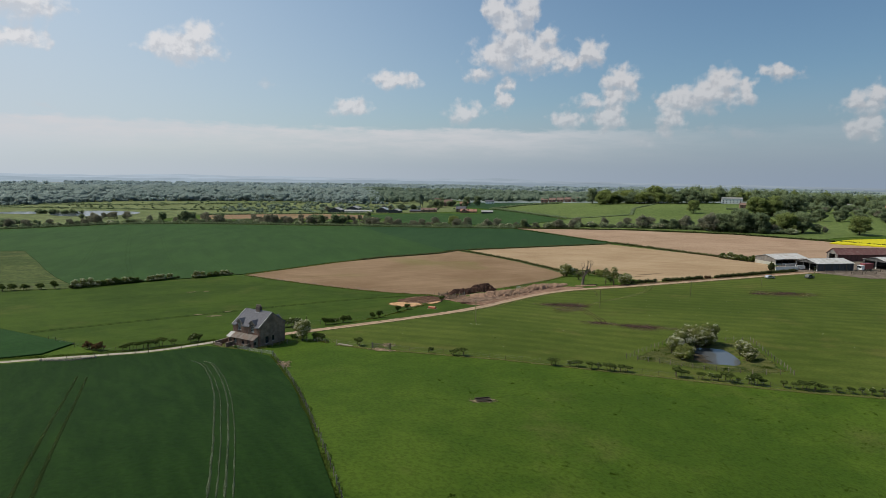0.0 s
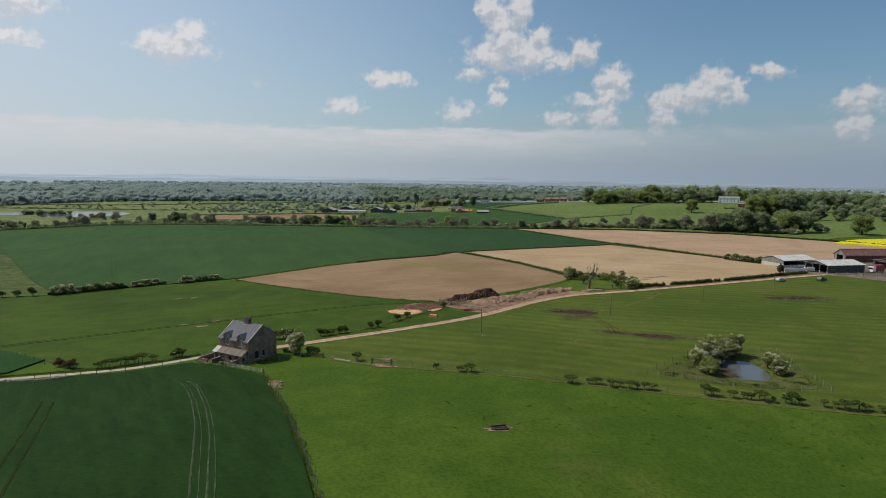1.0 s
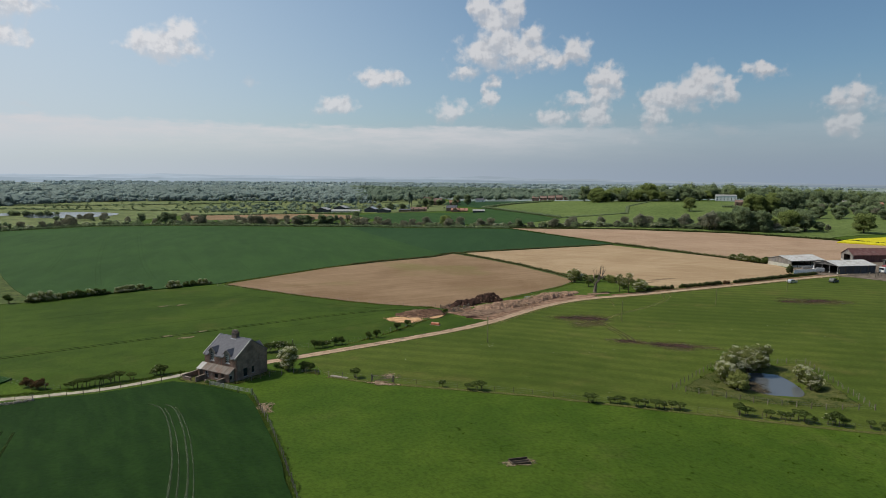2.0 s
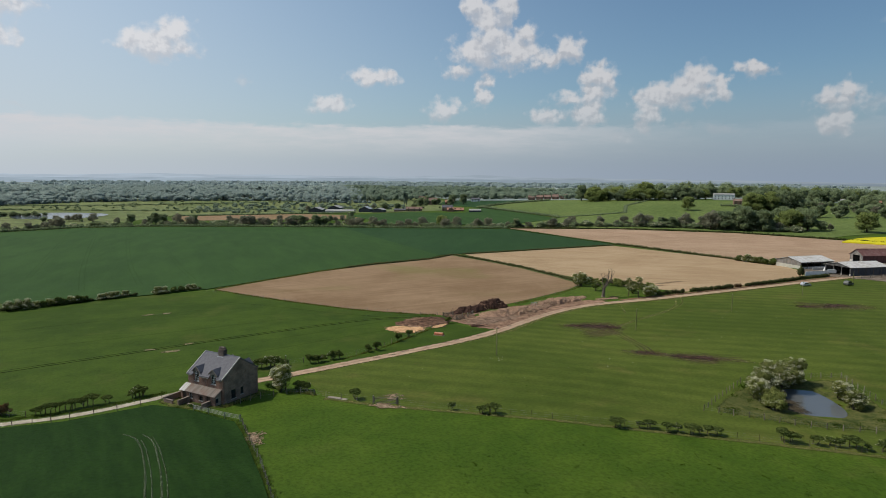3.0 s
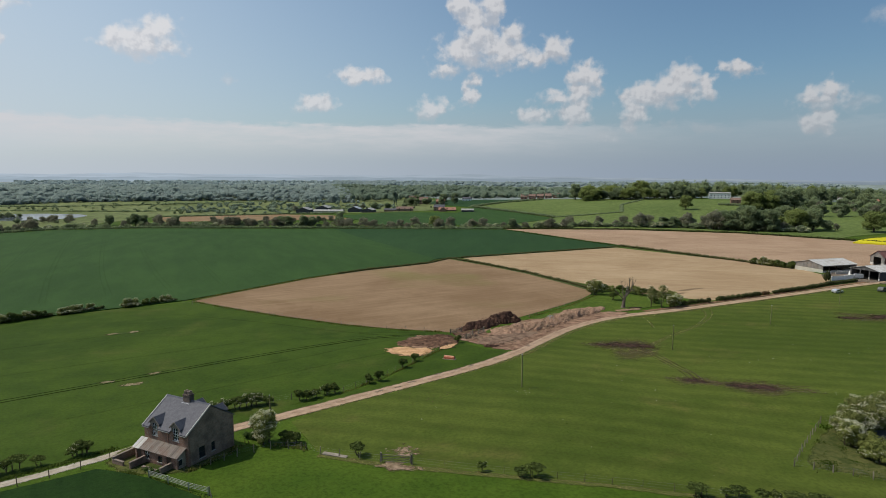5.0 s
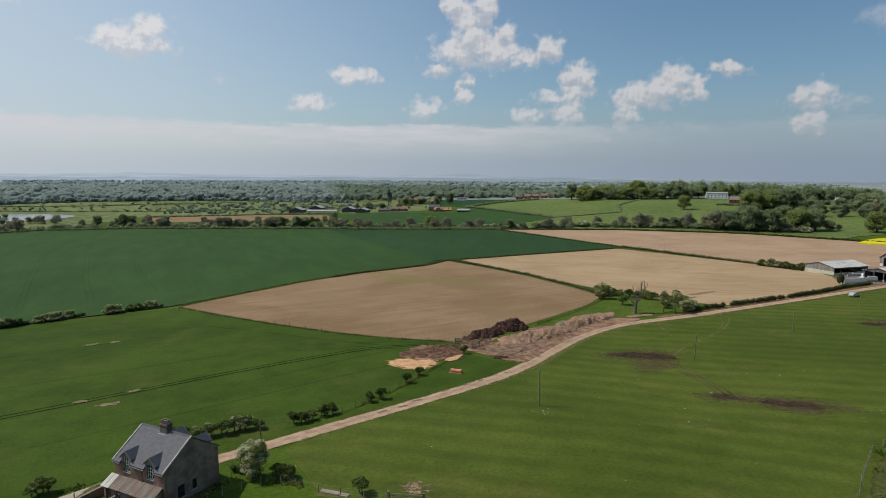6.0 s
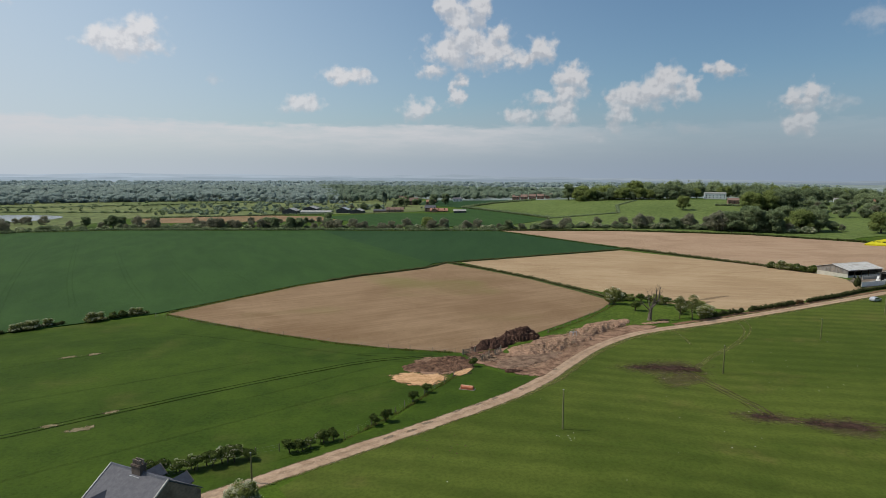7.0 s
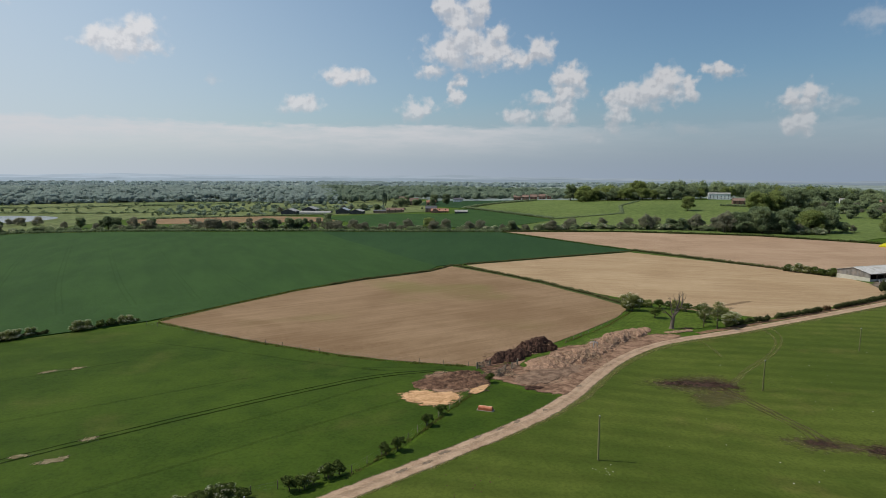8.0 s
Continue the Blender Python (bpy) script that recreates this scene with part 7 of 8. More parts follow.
sticks("brash", [(-10.4, 111.6, 1.3, 0.0), (-10.0, 113.4, 1.0, 0.0), (-9.8, 109.6, 1.0, 0.0)], 120, 0.5, "straw", "loose straw and sticks by the fence", 7)
heap("burnt_heap", 39.2, 183.0, 10, [(0, 0, 1.3, 0.8, 0.35), (-1.1, 0.2, 0.9, 0.6, 0.4), (1.0, -0.2, 0.9, 0.6, 0.25)], "dung", "small black burnt heap", 1.0, 0.2)
heap("earth_heap", 94.5, 219.0, 0, [(-2, 0, 2.4, 1.0, 0.4), (2, 0.6, 2.4, 0.9, 0.3)], "rubble", "low bank of bare earth at the dead tree", 2.0, 0.15)


def tank():
    """The red drum feeder on its slab."""
    ob = thing("feed_trough", at_ground(26.9, 173.8, 0.06), -32, "long red drum feed trough on a concrete slab", "trough")
    part("slab", boxes((-1.7, 1.7, -0.75, 0.75, -0.2, 0.06)), "stone", ob)
    bm = bmesh.new()
    arc = [(0.55 * math.cos(a), 0.55 + 0.42 * math.sin(a)) for a in np.linspace(0, math.pi, 9)]
    prism(bm, arc + [(-0.55, 0.12), (0.55, 0.12)], -1.35, 1.35, "x")
    part("drum", bm, "red_paint", ob, "rust red drum")
    for k in (-1.0, 0.0, 1.0):
        lid = [(0.30 * math.cos(a), 0.78 + 0.24 * math.sin(a)) for a in np.linspace(0, math.pi, 7)]
        part("lid", prism(bmesh.new(), lid, k * 0.9 - 0.38, k * 0.9 + 0.38, "x"), "tank_roof", ob, "faded red lid")
    ob.scale = (0.85, 0.8, 0.72)
    for k in (-1, 1):
        part("skid", boxes((-1.5, 1.5, k * 0.45 - 0.06, k * 0.45 + 0.06, 0.1, 0.2)), "wood_dark", ob)


tank()


def sunk_trough():
    ob = thing("water_trough", at_ground(23.4, 86.2, 0.05), 4, "dark timber and stone water trough in bare earth", "trough")
    part("side", boxes((-1.25, 1.25, -0.62, -0.48, -0.3, 0.26)), "wood_dark", ob)
    part("side", boxes((-1.25, 1.25, 0.48, 0.62, -0.3, 0.36)), "wood_dark", ob)
    part("end", boxes((-1.25, -1.12, -0.48, 0.48, -0.3, 0.24)), "wood_dark", ob)
    part("end", boxes((1.12, 1.25, -0.48, 0.48, -0.3, 0.24)), "wood_dark", ob)
    part("rail", boxes((-1.3, 1.3, -0.06, 0.06, 0.2, 0.28)), "wood_dark", ob)
    part("water", boxes((-1.12, 1.12, -0.48, 0.48, -0.3, 0.08)), "dark_inside", ob, "dark water")


sunk_trough()


def pallet(x, y, turn):
    ob = thing("hay_feeder", at_ground(x, y, 1.5), turn, "small grey steel feeder on the heap", "feeder")
    p = part("leg", boxes((-0.04, 0.04, -0.04, 0.04, -0.6, 0.55)), "lead", ob)
    p.matrix_local = Matrix.Translation((-0.7, -0.5, 0))
    for a, b in ((0.7, -0.5), (0.7, 0.5), (-0.7, 0.5)):
        again(p, ob, Matrix.Translation((a, b, 0)))
    part("rail", boxes((-0.75, 0.75, -0.54, -0.46, 0.45, 0.53), (-0.75, 0.75, 0.46, 0.54, 0.45, 0.53), (-0.75, -0.67, -0.46, 0.46, 0.45, 0.53), (0.67, 0.75, -0.46, 0.46, 0.45, 0.53)), "lead", ob)


pallet(63.4, 207.2, 25)
tagged(part("stone_slab", boxes((-2.0, 0.4, -0.35, 0.35, -0.1, 0.22), (0.5, 1.6, -0.32, 0.3, -0.1, 0.18)), "stone"), "pale stone slabs lying by the fence", "slab").matrix_world = Matrix.Translation(at_ground(1.4, 127.9)) @ pose(0, 0, 0, 0, 0, -30)
# dry stone wall beside the lane
stones_rng = np.random.default_rng(9)
lane_wall = thing("stone_wall", at_ground(-54, 121.8), 0, "tumbled grey stone wall beside the lane", "wall")
stone_mesh = None
for x, y in dense([(-58, 121.9), (-54.6, 121.2), (-51.0, 121.4), (-48.6, 122.6)], 0.42):
    for k in range(2):
        m = Matrix.Translation(at_ground(x + stones_rng.uniform(-0.2, 0.2), y + stones_rng.uniform(-0.2, 0.2), 0.15 + 0.3 * k) - lane_wall.location) @ pose(0, 0, 0, *stones_rng.uniform(0, 90, 3)) @ Matrix.Diagonal((*stones_rng.uniform(0.2, 0.36, 3), 1))
        if stone_mesh is None:
            stone_mesh = part("stone", ([(px, py, pz) for px, py, pz in BALL_POINTS], BALL_FACES), "stone", lane_wall)
            stone_mesh.matrix_local = m
        else:
            again(stone_mesh, lane_wall, m)


def scatter(name, spots, size, mat, label, category, seed, flat=0.6):
    """Small lumps lying about on the grass, as one mesh."""
    rng = np.random.default_rng(seed)
    verts, faces = [], []
    for x, y in spots:
        r = size * rng.uniform(0.5, 1.4)
        turn, start, z = rng.uniform(0, 6.28), len(verts), float(land(x, y)) + 0.06
        for px, py, pz in BALL_POINTS:
            j = r * rng.uniform(0.75, 1.15)
            verts.append((x + j * (px * math.cos(turn) - 1.4 * py * math.sin(turn)), y + j * (px * math.sin(turn) + 1.4 * py * math.cos(turn)), z + j * flat * (pz + 0.25)))
        faces += [[start + i for i in f] for f in BALL_FACES]
    return tagged(part(name, (verts, faces), mat), label, category, kind="stuff")


spot_rng = np.random.default_rng(31)
scatter("stones", [(34.6 + spot_rng.normal() * 1.2, 149.0 + spot_rng.normal() * 0.9) for _ in range(12)] + [(x, y) for x, y in zip(spot_rng.uniform(10, 130, 90), spot_rng.uniform(100, 200, 90)) if 124 - 0.36 * x < y < 150 + 0.52 * x and not (60 < x < 102 and 100 < y < 132)],
        0.065, "coping", "pale stones scattered over the pasture", "stones", 32)
scatter("molehills", [(14 + spot_rng.normal() * 5.5, 149.5 + spot_rng.normal() * 3.0) for _ in range(34)], 0.08, "dung", "small brown molehills in the pasture beside the track", "molehills", 33, 0.45)


# ---- middle distance: trees, woods, village ----
far_trees = [
    plant("oak_tree", 41, "oak", "broad oak in fresh spring leaf", "tree", 6.5, 12.5, 0.0, 24, 5200, 0.34, 0, 1, 0.4, 0.55, loose=0.5),
    plant("ash_tree", 42, "ash", "dark green field tree", "tree", 5.2, 11.5, 0.0, 22, 4000, 0.31, 0, 1, 0.36, 0.55, loose=0.5),
    plant("oak_tree", 43, "wood_mid", "full leafed field oak", "tree", 6.0, 10.5, -0.3, 24, 4200, 0.33, 0, 1, 0.36, 0.55, loose=0.5),
    plant("lime_tree", 44, "oak", "fresh green tree in young leaf", "tree", 5.0, 10.0, 0.0, 20, 3600, 0.31, 0, 1, 0.33, 0.55, loose=0.5),
]
bare_tree = plant("bare_tree", 45, "budding", "grey-brown tree only just in bud", "tree", 4.8, 9.5, 0.3, 16, 2400, 0.26, 0, 2, 0.2, 0.2, loose=0.6)
field_bush = plant("field_bush", 46, "wood_mid", "round green hedgerow bush", "bush", 3.0, 4.6, -0.3, 14, 1900, 0.21, 0, 2, 0.12, 0.55, loose=0.5)
white_bush = plant("blossom_bush", 47, "ash", "hedgerow bush white with blossom", "bush", 3.0, 4.4, -0.3, 14, 1700, 0.21, 0.6, 2, 0.12, 0.55, loose=0.5)
poplar = plant("poplar_tree", 48, "wood_village", "tall narrow dark poplar", "tree", 2.6, 19.0, 1.0, 18, 900, 0.5, 0, 1, 0.35, 0.8, (0, 0), 2.2, loose=0.4)

# far hedge beyond the wheat and the plough
hedge([(-330, 578), (-311.0, 591.9), (-239.4, 656.7), (-158.2, 663.7), (12.9, 620.4), (156.3, 555.9)], 2.0, 2.6, "wood_mid", 0.02, "long field hedge beyond the wheat", 3.2, 0.42, 26)
hedge([(160.8, 560.8), (248.3, 519.3), (322.1, 461.1), (359.0, 402.9), (378, 362)], 1.0, 1.3, "hedge_dark", 0, "hedge beyond the far ploughed field", 3.0, 0.35, 22)
hedge([(157, 553), (170, 500), (191, 409)], 0.9, 1.0, "hedge_leaf", 0, "low hedge between wheat and plough", 2.4, 0.3, 16)
hedge([(205, 857), (240, 895), (275.7, 925), (345, 950)], 1.6, 3.0, "wood_mid", 0, "hedge between far green fields", 4.0, 0.5, 20)
hedge([(243.4, 652.8), (222, 752), (209, 850)], 1.6, 3.0, "wood_mid", 0, "hedge between far green fields", 4.0, 0.5, 20)
hedge([(243, 650), (330, 665), (372, 745), (430, 800)], 1.0, 1.6, "wood_mid", 0, "low hedge across the hillside", 4.0, 0.4, 14)
hedge([(470, 690), (500, 668), (540, 650)], 1.6, 3.2, "wood_mid", 0, "garden hedge on the hillside", 3.0, 0.45, 24)
hedge([(-600, 1010), (-420, 985), (-260, 950), (-80, 960), (60, 930)], 1.4, 2.0, "wood_mid", 0, "scrubby hedge across the marsh", 6, 0.7, 14, uneven=0.5)
hedge([(-560, 1090), (-380, 1080), (-200, 1130), (-60, 1180)], 1.4, 2.0, "wood_mid", 0, "scrubby hedge across the marsh", 7, 0.8, 14, uneven=0.5)
hedge([(-193, 828), (-120, 841), (-45, 848), (30, 842)], 1.2, 2.2, "wood_mid", 0, "hedge beside the far brown field", 5, 0.5, 16)

row_of([far_trees[1], field_bush, far_trees[2], bare_tree], [(-36, 645), (-28.9, 640), (-14.8, 634), (-8, 640), (-1.1, 637), (6, 632), (19.2, 634), (28, 628), (48, 620)], "trees along the far hedge", 0.95, 0.25)
row_of([bare_tree, field_bush, white_bush], [(62, 612), (75.5, 609), (88, 606), (118, 592), (133.9, 588), (146, 580), (-50, 650), (-62, 652), (-80, 655), (-96, 664)], "trees along the far hedge", 0.95, 0.25)
row_of([far_trees[0]], [(106.1, 604)], "trees along the far hedge", 0.95, 0.05)
row_of([far_trees[1]], [(169.8, 565), (-178, 690), (-170, 688), (-184, 694), (-206, 705)], "trees along the far hedge", 0.95, 0.15)
row_of([field_bush, white_bush, bare_tree], [(192.6, 560), (200, 556), (208, 552), (214, 551), (-110.9, 676), (-118, 674), (-143, 680), (-132, 680), (-155, 684), (-190, 700), (-216, 694), (-226, 690)], "trees along the far hedge", 1.0, 0.3)
row_of([field_bush, bare_tree, far_trees[1]], [(-300, 612), (-312, 606), (-322, 600), (-334, 596), (-286, 625), (-272, 636), (-260, 648), (-348, 590), (-360, 590)], "trees along the far hedge", 1.05, 0.3)

# low scrub that fills the hedge line between the trees
PLAY.seed(21)
for line in ([(-345, 592), (-311, 598), (-239, 664), (-158, 672), (12, 628), (156, 564), (215, 545)],):
    row_of([field_bush, white_bush, field_bush, bare_tree], [(x + PLAY.uniform(-3, 3), y + PLAY.uniform(0, 12)) for x, y in dense(line, 3.2)], "scrub along the far hedge", 1.0, 0.4, 0.85)
PLAY.seed(22)
row_of([field_bush, far_trees[1], bare_tree], [(-150 + 6 * i + PLAY.uniform(-3, 3), 690 + PLAY.uniform(-6, 14)) for i in range(32)], "scrub along the far hedge", 0.75, 0.35)

# thick hedgerow at the foot of the hill
PLAY.seed(11)
foot = dense([(217, 556), (255, 537), (300, 510), (330, 482), (352, 460), (372, 448)], 3.6)
row_of([field_bush, bare_tree, white_bush, far_trees[1], white_bush, field_bush], [(x + PLAY.uniform(-2, 3), y + PLAY.uniform(2, 12)) for x, y in foot], "hedgerow trees at the hill foot", 1.05, 0.35)
row_of([field_bush, white_bush], [(x + PLAY.uniform(-2, 3), y + PLAY.uniform(0, 4)) for x, y in foot], "hedgerow trees at the hill foot", 1.05, 0.25)
row_of([bare_tree, far_trees[1], far_trees[2]], [(x + PLAY.uniform(-2, 3), y + PLAY.uniform(8, 18)) for x, y in foot[24:58:3]], "hedgerow trees at the hill foot", 0.95, 0.25)
row_of([far_trees[0]], [(373, 462)], "hedgerow trees at the hill foot", 1.5, 0.02)
row_of([far_trees[3]], [(380, 470), (364, 470)], "hedgerow trees at the hill foot", 1.3, 0.1)
row_of([bare_tree, far_trees[1], far_trees[2]], [(320, 488), (327, 482), (333, 480), (338, 472), (344, 470), (350, 464), (330, 492), (341, 480)], "hedgerow trees at the hill foot", 1.65, 0.12)
row_of([far_trees[1]], [(386, 459), (393, 466)], "hedgerow trees at the hill foot", 1.45, 0.1)
row_of([far_trees[0]], [(424, 440)], "park trees on the hill", 1.5, 0.02)
row_of([far_trees[2], bare_tree], [(402, 462), (407, 458), (434, 455), (446, 458)], "park trees on the hill", 0.75, 0.2)
row_of([far_trees[0]], [(407.2, 662.6)], "park trees on the hill", 1.28, 0.02)
row_of([far_trees[2], far_trees[1], far_trees[0]], [(460, 622), (470, 630), (478, 618), (487, 628), (496, 622), (505, 630), (482, 640), (494, 642), (510, 618), (474, 644)], "park trees on the hill", 2.0, 0.15)
row_of([far_trees[2], field_bush, far_trees[1]], [(446, 560), (452, 552), (462, 556), (470, 548), (478, 552), (490, 560), (500, 548), (512, 556), (524, 545), (534, 552), (548, 540), (560, 548)], "park trees on the hill", 1.15, 0.25)
PLAY.seed(31)
for x, y in ((522, 604), (540, 596), (566, 606), (592, 596), (612, 602), (640, 596), (660, 580), (592, 632), (626, 634), (570, 650)):
    row_of([far_trees[2], white_bush, field_bush, bare_tree, far_trees[1], white_bush], [(x + PLAY.uniform(-9, 9), y + PLAY.uniform(-9, 9)) for _ in range(5)], "park trees on the hill", 0.7, 0.4)
row_of([far_trees[0], far_trees[3]], [(364.7, 835), (372, 838), (540, 665), (556, 690)], "park trees on the hill", 0.95, 0.1)
PLAY.seed(12)
top_line = dense([(372, 850), (420, 820), (470, 795), (520, 800)], 9.0)
row_of(far_trees, [(x + PLAY.uniform(-3, 3), y + PLAY.uniform(-4, 8)) for x, y in top_line], "trees along the hill top", 1.45, 0.2)
row_of(far_trees, [(x + PLAY.uniform(-6, 6), y + PLAY.uniform(14, 40)) for x, y in top_line], "trees along the hill top", 1.75, 0.15)
row_of(far_trees[1:3], [(600 + 14 * i + PLAY.uniform(-5, 5), 735 - 6 * i + PLAY.uniform(-12, 12)) for i in range(20)], "trees round the village", 1.4, 0.25)
row_of(far_trees[1:4], [(560 + 16 * i + PLAY.uniform(-6, 6), 860 - 4 * i + PLAY.uniform(-20, 20)) for i in range(24)], "trees round the village", 1.7, 0.2)
row_of([poplar], [(118, 1010), (122, 1016), (-884, 1600), (-876, 1606)], "tall dark trees", 1.3, 0.15)
row_of(far_trees[1:3], [(132 + 9 * i + PLAY.uniform(-4, 4), 985 + PLAY.uniform(-30, 30)) for i in range(9)], "trees round the old hall", 1.2, 0.2)
row_of([far_trees[2], bare_tree, field_bush], [(-60 + 15 * i + PLAY.uniform(-8, 8), 905 + PLAY.uniform(-14, 30)) for i in range(16)], "trees round the far farm", 0.75, 0.3)
row_of([field_bush], [(-396 + PLAY.uniform(-4, 4) + 3.6 * i, 845 + PLAY.uniform(-7, 7)) for i in range(14)], "bushes on the lake island", 1.35, 0.25)
row_of([field_bush, bare_tree], [(-306 + 5.5 * i, 748 + PLAY.uniform(-5, 5)) for i in range(10)], "scrub along the lake", 0.95, 0.3)


def wood(name, count, spots, kind_mat, label, seed, size=(5.0, 8.0), tall=(9, 15), clumps=46, leaf=1.3, loose=0.32):
    """A wood of many rounded crowns, as one mesh: nobody could count its trees."""
    rng = np.random.default_rng(seed)
    verts, faces = [], []
    for x, y in spots(rng, count):
        s, h = rng.uniform(*size), rng.uniform(*tall) * (1 + 0.35 * noise.noise((x * 0.006, y * 0.006, seed)))
        z = float(land(x, y))
        lobes = [(x, y, z + h * (0.52 if h > 8 else 0.3), s * 0.85, s * 0.85, h * 0.5)]
        for k in range(2):
            a = rng.uniform(0, 6.28)
            r = s * rng.uniform(0.4, 0.6)
            lobes.append((x + s * 0.5 * math.cos(a), y + s * 0.5 * math.sin(a), z + h * rng.uniform(0.5, 0.8), r, r, r * 0.75))
        v, f = leaf_cloud(rng, lobes, clumps, leaf, core=0.84, loose=loose)
        n = len(verts)
        verts += v
        faces += [[i + n for i in g] for g in f]
    return tagged(part(name, (verts, faces), kind_mat), label, "wood", kind="stuff")


def spread_in(outline, lo, hi):
    def spots(rng, count):
        out = []
        while len(out) < count:
            x, y = rng.uniform(lo[0], hi[0]), rng.uniform(lo[1], hi[1])
            if inside(np.array([x]), np.array([y]), outline)[0]:
                out.append((x, y))
        return out
    return spots


WOOD_W = [(-1400, 1120), (-700, 1040), (-545, 1040), (-498, 1120), (-428, 1178), (-338, 1206), (-238, 1218), (-106, 1212), (-20, 1145), (60, 1110), (60, 1900), (-700, 2000), (-1500, 1900)]
wood("woodland", 2300, spread_in(WOOD_W, (-1400, 1030), (60, 1560)), "wood_far", "broad wood beyond the marsh, haze painted grey-green", 1, (7, 15), (8, 16), 90, 0.72, 0.16)
wood("woodland", 1100, spread_in(WOOD_W, (-1500, 1560), (60, 2000)), "wood_far", "far wood on the rise, haze painted grey-green", 2, (10, 20), (7, 13), 80, 1.1, 0.14)
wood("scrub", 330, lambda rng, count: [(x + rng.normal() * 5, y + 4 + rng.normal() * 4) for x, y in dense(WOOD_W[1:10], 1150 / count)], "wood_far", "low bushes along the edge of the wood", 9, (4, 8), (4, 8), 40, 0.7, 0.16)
wood("woodland", 1300, spread_in([(40, 1110), (120, 1130), (214, 1230), (330, 1010), (420, 900), (640, 980), (760, 1400), (300, 1900), (40, 1900)], (40, 900), (760, 1900)), "wood_village", "grey-green wood behind the village, haze painted in", 3, (5, 12), (8, 15), 90, 0.75)
wood("woodland", 230, spread_in([(380, 870), (470, 830), (640, 850), (900, 780), (1000, 900), (900, 1100), (560, 1050), (420, 930)], (380, 780), (1000, 1100)), "wood_mid", "wood along the top of the hill", 4, (7, 11), (16, 24), 260, 0.8)
MARSH_SCRUB = [(-620, 1010), (-250, 940), (-150, 870), (60, 870), (120, 1000), (60, 1080), (-20, 1130), (-106, 1195), (-238, 1200), (-430, 1150), (-500, 1090)]
wood("scrub", 150, spread_in(MARSH_SCRUB, (-620, 870), (120, 1200)), "wood_mid", "thorn bushes scattered over the marsh", 5, (1.4, 4.2), (1.6, 4.0), 30, 0.6)
wood("scrub", 120, spread_in([(-190, 900), (-60, 870), (110, 900), (110, 1010), (30, 1080), (-90, 1150), (-210, 1080)], (-210, 870), (110, 1150)), "wood_village", "thickets between the marsh and the far farm", 8, (2.5, 7), (2.6, 6), 60, 0.7, 0.2)
wood("scrub", 90, spread_in([(-470, 640), (-330, 604), (-300, 640), (-400, 740), (-480, 740)], (-480, 600), (-300, 745)), "wood_mid", "scrub and small trees beside the lake", 6, (3, 6), (3, 6.5), 50, 0.8)
wood("woodland", 230, spread_in([(620, 560), (1100, 420), (1200, 760), (760, 760)], (620, 420), (1200, 760)), "wood_mid", "trees round the hillside village", 7, (6, 11), (15, 23), 200, 0.8)
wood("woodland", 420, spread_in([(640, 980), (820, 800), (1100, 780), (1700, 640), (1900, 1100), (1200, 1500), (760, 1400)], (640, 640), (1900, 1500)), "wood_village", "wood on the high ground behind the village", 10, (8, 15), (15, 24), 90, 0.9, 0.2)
wood("woodland", 46, spread_in([(540, 680), (600, 610), (760, 560), (760, 700), (640, 740)], (540, 560), (760, 740)), "wood_mid", "garden trees below the village", 11, (4, 8), (6, 12), 160, 0.7, 0.3)
# belts of trees that cross the plain to the horizon, haze painted into their colour
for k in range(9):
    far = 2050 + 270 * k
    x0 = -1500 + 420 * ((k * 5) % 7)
    wood("woodland", 150, lambda rng, count, far=far, x0=x0: [(x0 - 900 + rng.uniform(0, 2600), far + rng.normal() * 60) for _ in range(count)], "wood_haze", "belt of trees in painted haze across the plain", 60 + k, (14, 28), (5, 10), 60, 1.7)


def house(x, y, turn, length, width, eave, ridge, wall_mat, roof_mat, label, windows=3, chimney=True, name="house", category="house", storeys=2):
    """A far house: walls, roof slopes, chimney and window panes."""
    ob = thing(name, at_ground(x, y), turn, label, category, "far buildings")
    bm = boxes((0, length, 0, width, -1.0, eave))
    prism(bm, [(0, eave), (width, eave), (width / 2, ridge)], 0, length, "x")
    part("wall", bm, wall_mat, ob)
    mid = width / 2
    rise = (ridge - eave) / mid
    for a in (-0.4, width + 0.4):
        part("roof", prism(bmesh.new(), [(a, ridge - rise * (mid + 0.4) + 0.05), (mid, ridge + 0.05), (mid, ridge + 0.3), (a, ridge - rise * (mid + 0.4) + 0.3)], -0.3, length + 0.3, "x"), roof_mat, ob)
    if chimney:
        part("chimney", boxes((0.4, 1.2, mid - 0.4, mid + 0.4, ridge - 0.5, ridge + 1.4)), "brick", ob)
    if windows:
        w = length / windows
        first = None
        for j in range(storeys):
            for i in range(windows):
                m = Matrix.Translation((w * (i + 0.5), 0, 1.0 + j * 2.6))
                if first is None:
                    first = part("window", boxes((-0.6, 0.6, -0.04, 0.02, 0, 1.3)), "glass", ob)
                    first.matrix_local = m
                else:
                    again(first, ob, m)
    return ob


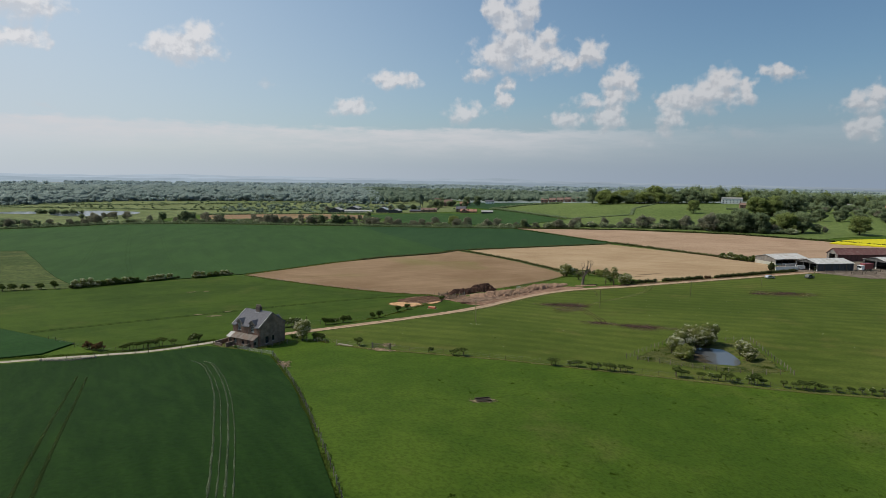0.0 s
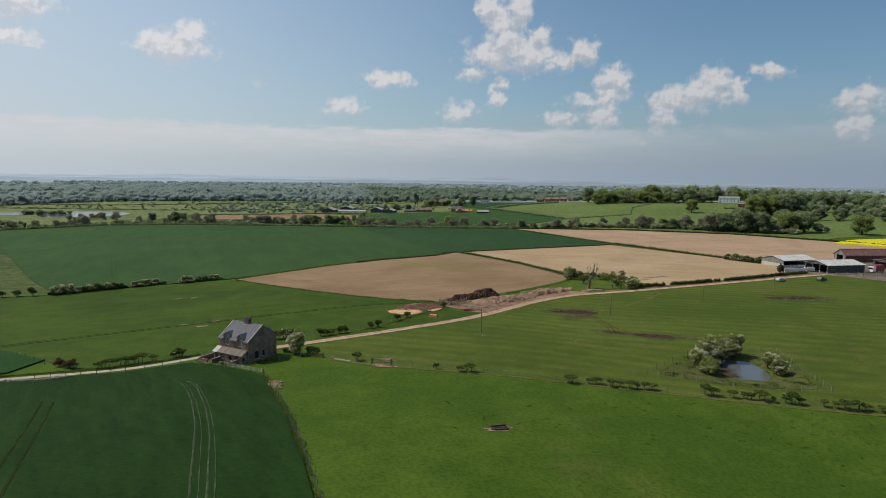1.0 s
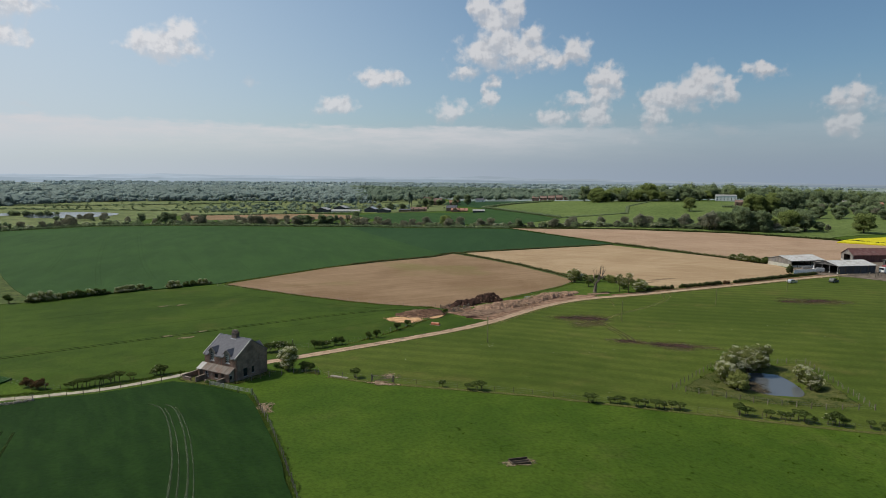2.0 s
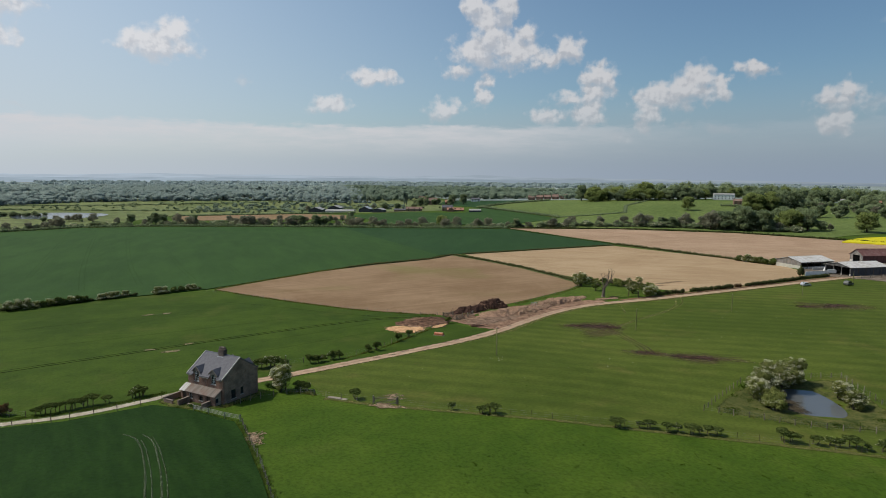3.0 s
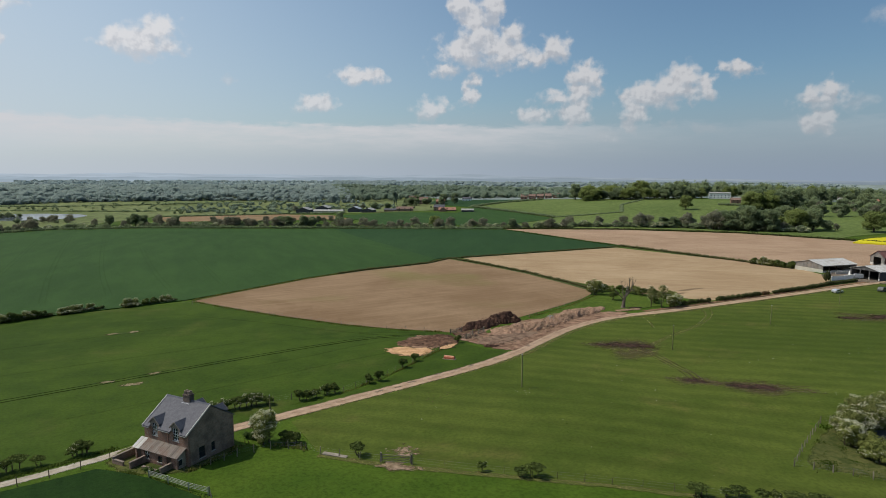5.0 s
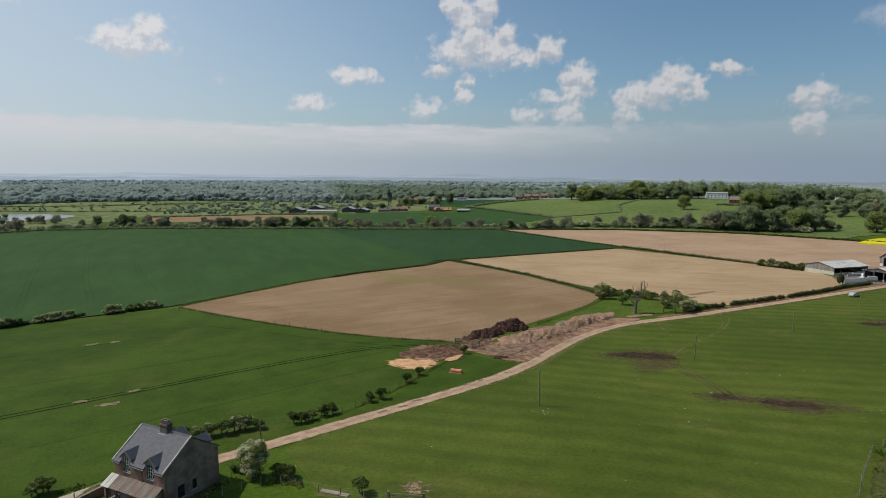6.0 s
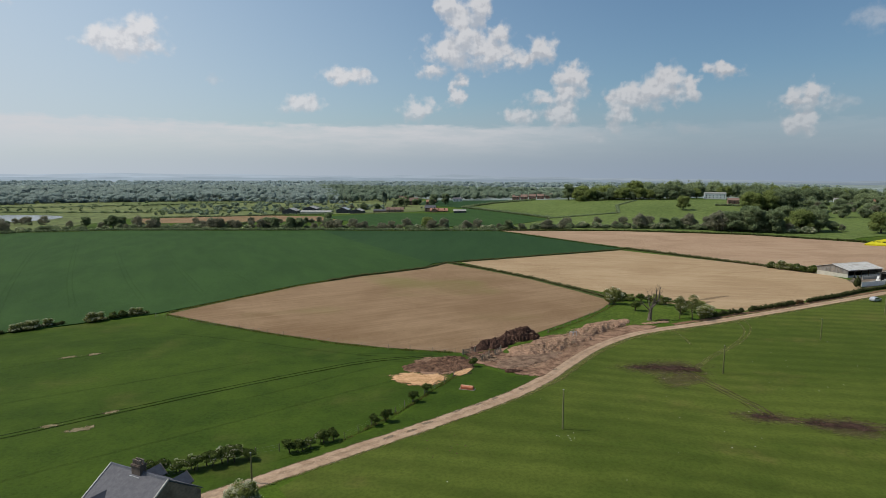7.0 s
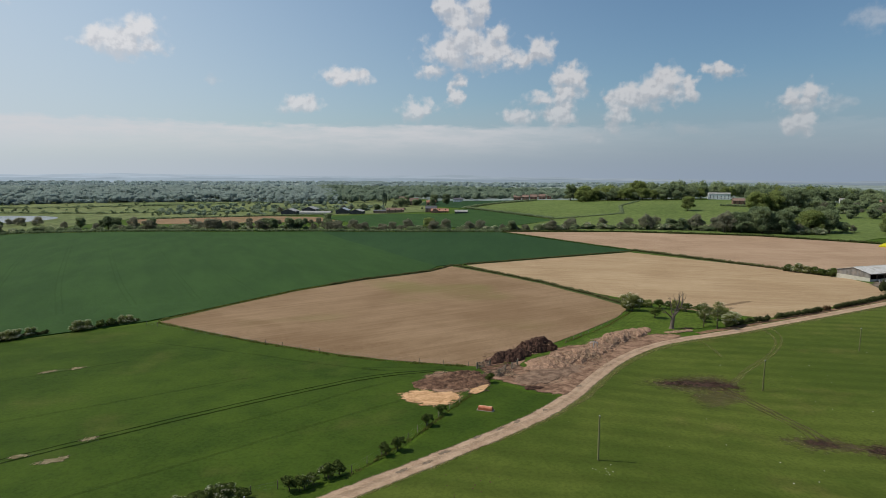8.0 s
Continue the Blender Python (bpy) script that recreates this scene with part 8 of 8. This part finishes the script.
# far farm sheds
for x, y, turn, ln, wd, ev, rg, wm, rm, label in ((-13, 864, 76, 22, 18, 4.0, 7.0, "dark_boards", "pale_sheet", "dark gabled farm shed with pale roof"), (-8, 858, -14, 39, 11, 3.0, 4.6, "concrete", "pale_sheet", "long pale farm shed"),
                                                  (12, 884, 76, 24, 17, 5.0, 8.2, "dark_boards", "pale_sheet", "tall dark gabled farm shed"), (52, 852, 76, 20, 15, 4.2, 7.2, "dark_boards", "lead", "dark gabled farm shed with pale roof"),
                                                  (68, 836, 70, 18, 15, 3.2, 5.4, "dark_boards", "pale_sheet", "low farm shed with pale roof"), (172, 772, -14, 15, 10, 2.6, 4.2, "dark_boards", "pale_sheet", "low dark farm shed"),
                                                  (84, 846, -12, 16, 8, 2.6, 4.0, "brick", "slate", "low brick cart shed")):
    house(x, y, turn, ln, wd, ev, rg, wm, rm, label, 0, False, "farm_shed", "shed")
# old hall with its ruined gables, and red-roofed farm
for x, y, t, ln, wd, ev, rg, wm, rm, label in ((100, 840, -8, 22, 8, 3.6, 6.2, "brick", "tile_brown", "long brown brick farm house"), (146, 820, -20, 14, 8, 5.0, 8.0, "brick", "slate", "brown brick farmhouse with slates"),
                                               (150, 806, -14, 22, 9, 2.2, 5.0, "brick_red", "tile_red", "low range with orange tiled roof"), (158, 800, 70, 12, 7, 2.6, 5.0, "brick_red", "tile_red", "red brick barn with orange tiles"),
                                               (142, 1010, -14, 12, 9, 9.0, 14.0, "brick", "tile_brown", "tall gabled old brick hall"), (157, 1004, -14, 14, 9, 7.0, 11.5, "brick", "tile_brown", "gabled wing of the old hall"), (182, 990, -10, 14, 8, 4.5, 7.5, "brick_red", "tile_red", "red tiled house by the hall")):
    house(x, y, t, ln, wd, ev, rg, wm, rm, label)
# houses on the right hand hill
house(530, 794, -32, 27, 13, 7.2, 8.6, "render_white", "pale_sheet", "large white modern building", 6, False)
house(498, 706, -30, 15, 9, 4.6, 7.2, "brick_red", "tile_brown", "red brick house with white gable", 3)
house(573, 752, -25, 12, 8, 4.6, 7.0, "render_white", "tile_brown", "white rendered house on the hill", 3)
for i, (x, y) in enumerate(((330, 1010), (342, 1004), (354, 998), (366, 992), (378, 986))):
    house(x, y, -25, 11, 9, 5.2, 8.4, "brick_red", "tile_brown", "red brick terraced house", 2)
for x, y, t, wm, rm in ((640, 730, -30, "render_white", "slate"), (664, 716, -35, "render_white", "pale_sheet"), (690, 700, -30, "brick_red", "tile_red"), (716, 690, -36, "render_white", "slate"), (742, 672, -32, "brick_red", "tile_brown"), (690, 668, -30, "render_white", "slate"), (770, 660, -30, "brick_red", "tile_red"), (242, 1060, -20, "render_white", "slate")):
    house(x, y, t, 15, 8, 4.4, 6.8, wm, rm, "house among trees on the hill" if wm == "brick_red" else "pale house among trees on the hill", 3)

retire(*stunted, *thorns, *low_thorns, *hedge_thorns, russet_bush, *flowering, sallow, slender, *far_trees, bare_tree, field_bush, white_bush, poplar)


# ---- backdrop: hills on the horizon ----
def ridge_line(distance, height, colour, seed, rough, label):
    """A far range of hills round the horizon, glowing in a painted haze colour."""
    m = bpy.data.materials.new("far_hills")
    m.use_nodes = True
    g = Nodes(m.node_tree)
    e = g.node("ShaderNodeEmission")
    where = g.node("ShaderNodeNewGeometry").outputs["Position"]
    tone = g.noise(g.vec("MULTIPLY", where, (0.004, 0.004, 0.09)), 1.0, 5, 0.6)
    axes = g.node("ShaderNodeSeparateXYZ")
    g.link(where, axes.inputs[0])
    # painted haze glow, dimmer towards the right
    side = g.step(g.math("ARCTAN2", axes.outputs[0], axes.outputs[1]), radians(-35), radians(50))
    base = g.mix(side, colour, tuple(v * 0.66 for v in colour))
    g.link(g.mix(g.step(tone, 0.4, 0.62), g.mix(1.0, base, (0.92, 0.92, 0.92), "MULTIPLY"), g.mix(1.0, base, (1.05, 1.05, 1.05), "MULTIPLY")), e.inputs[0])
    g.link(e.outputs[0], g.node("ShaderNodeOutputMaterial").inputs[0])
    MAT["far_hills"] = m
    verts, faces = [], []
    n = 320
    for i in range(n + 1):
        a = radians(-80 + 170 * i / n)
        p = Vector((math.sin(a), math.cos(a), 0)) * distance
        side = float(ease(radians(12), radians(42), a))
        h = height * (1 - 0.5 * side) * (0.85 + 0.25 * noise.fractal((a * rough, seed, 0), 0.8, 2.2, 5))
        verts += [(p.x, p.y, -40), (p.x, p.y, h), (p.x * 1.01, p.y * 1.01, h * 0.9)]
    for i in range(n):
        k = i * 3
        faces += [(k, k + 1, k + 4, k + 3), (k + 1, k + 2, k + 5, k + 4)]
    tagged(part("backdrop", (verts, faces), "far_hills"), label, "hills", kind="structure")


ridge_line(4650, 62, (0.42, 0.50, 0.585), 2.0, 7.0, "blue-grey hills in painted haze on the horizon")
ridge_line(4250, 38, (0.345, 0.425, 0.50), 5.0, 11.0, "grey-green low hills in painted haze before the horizon")
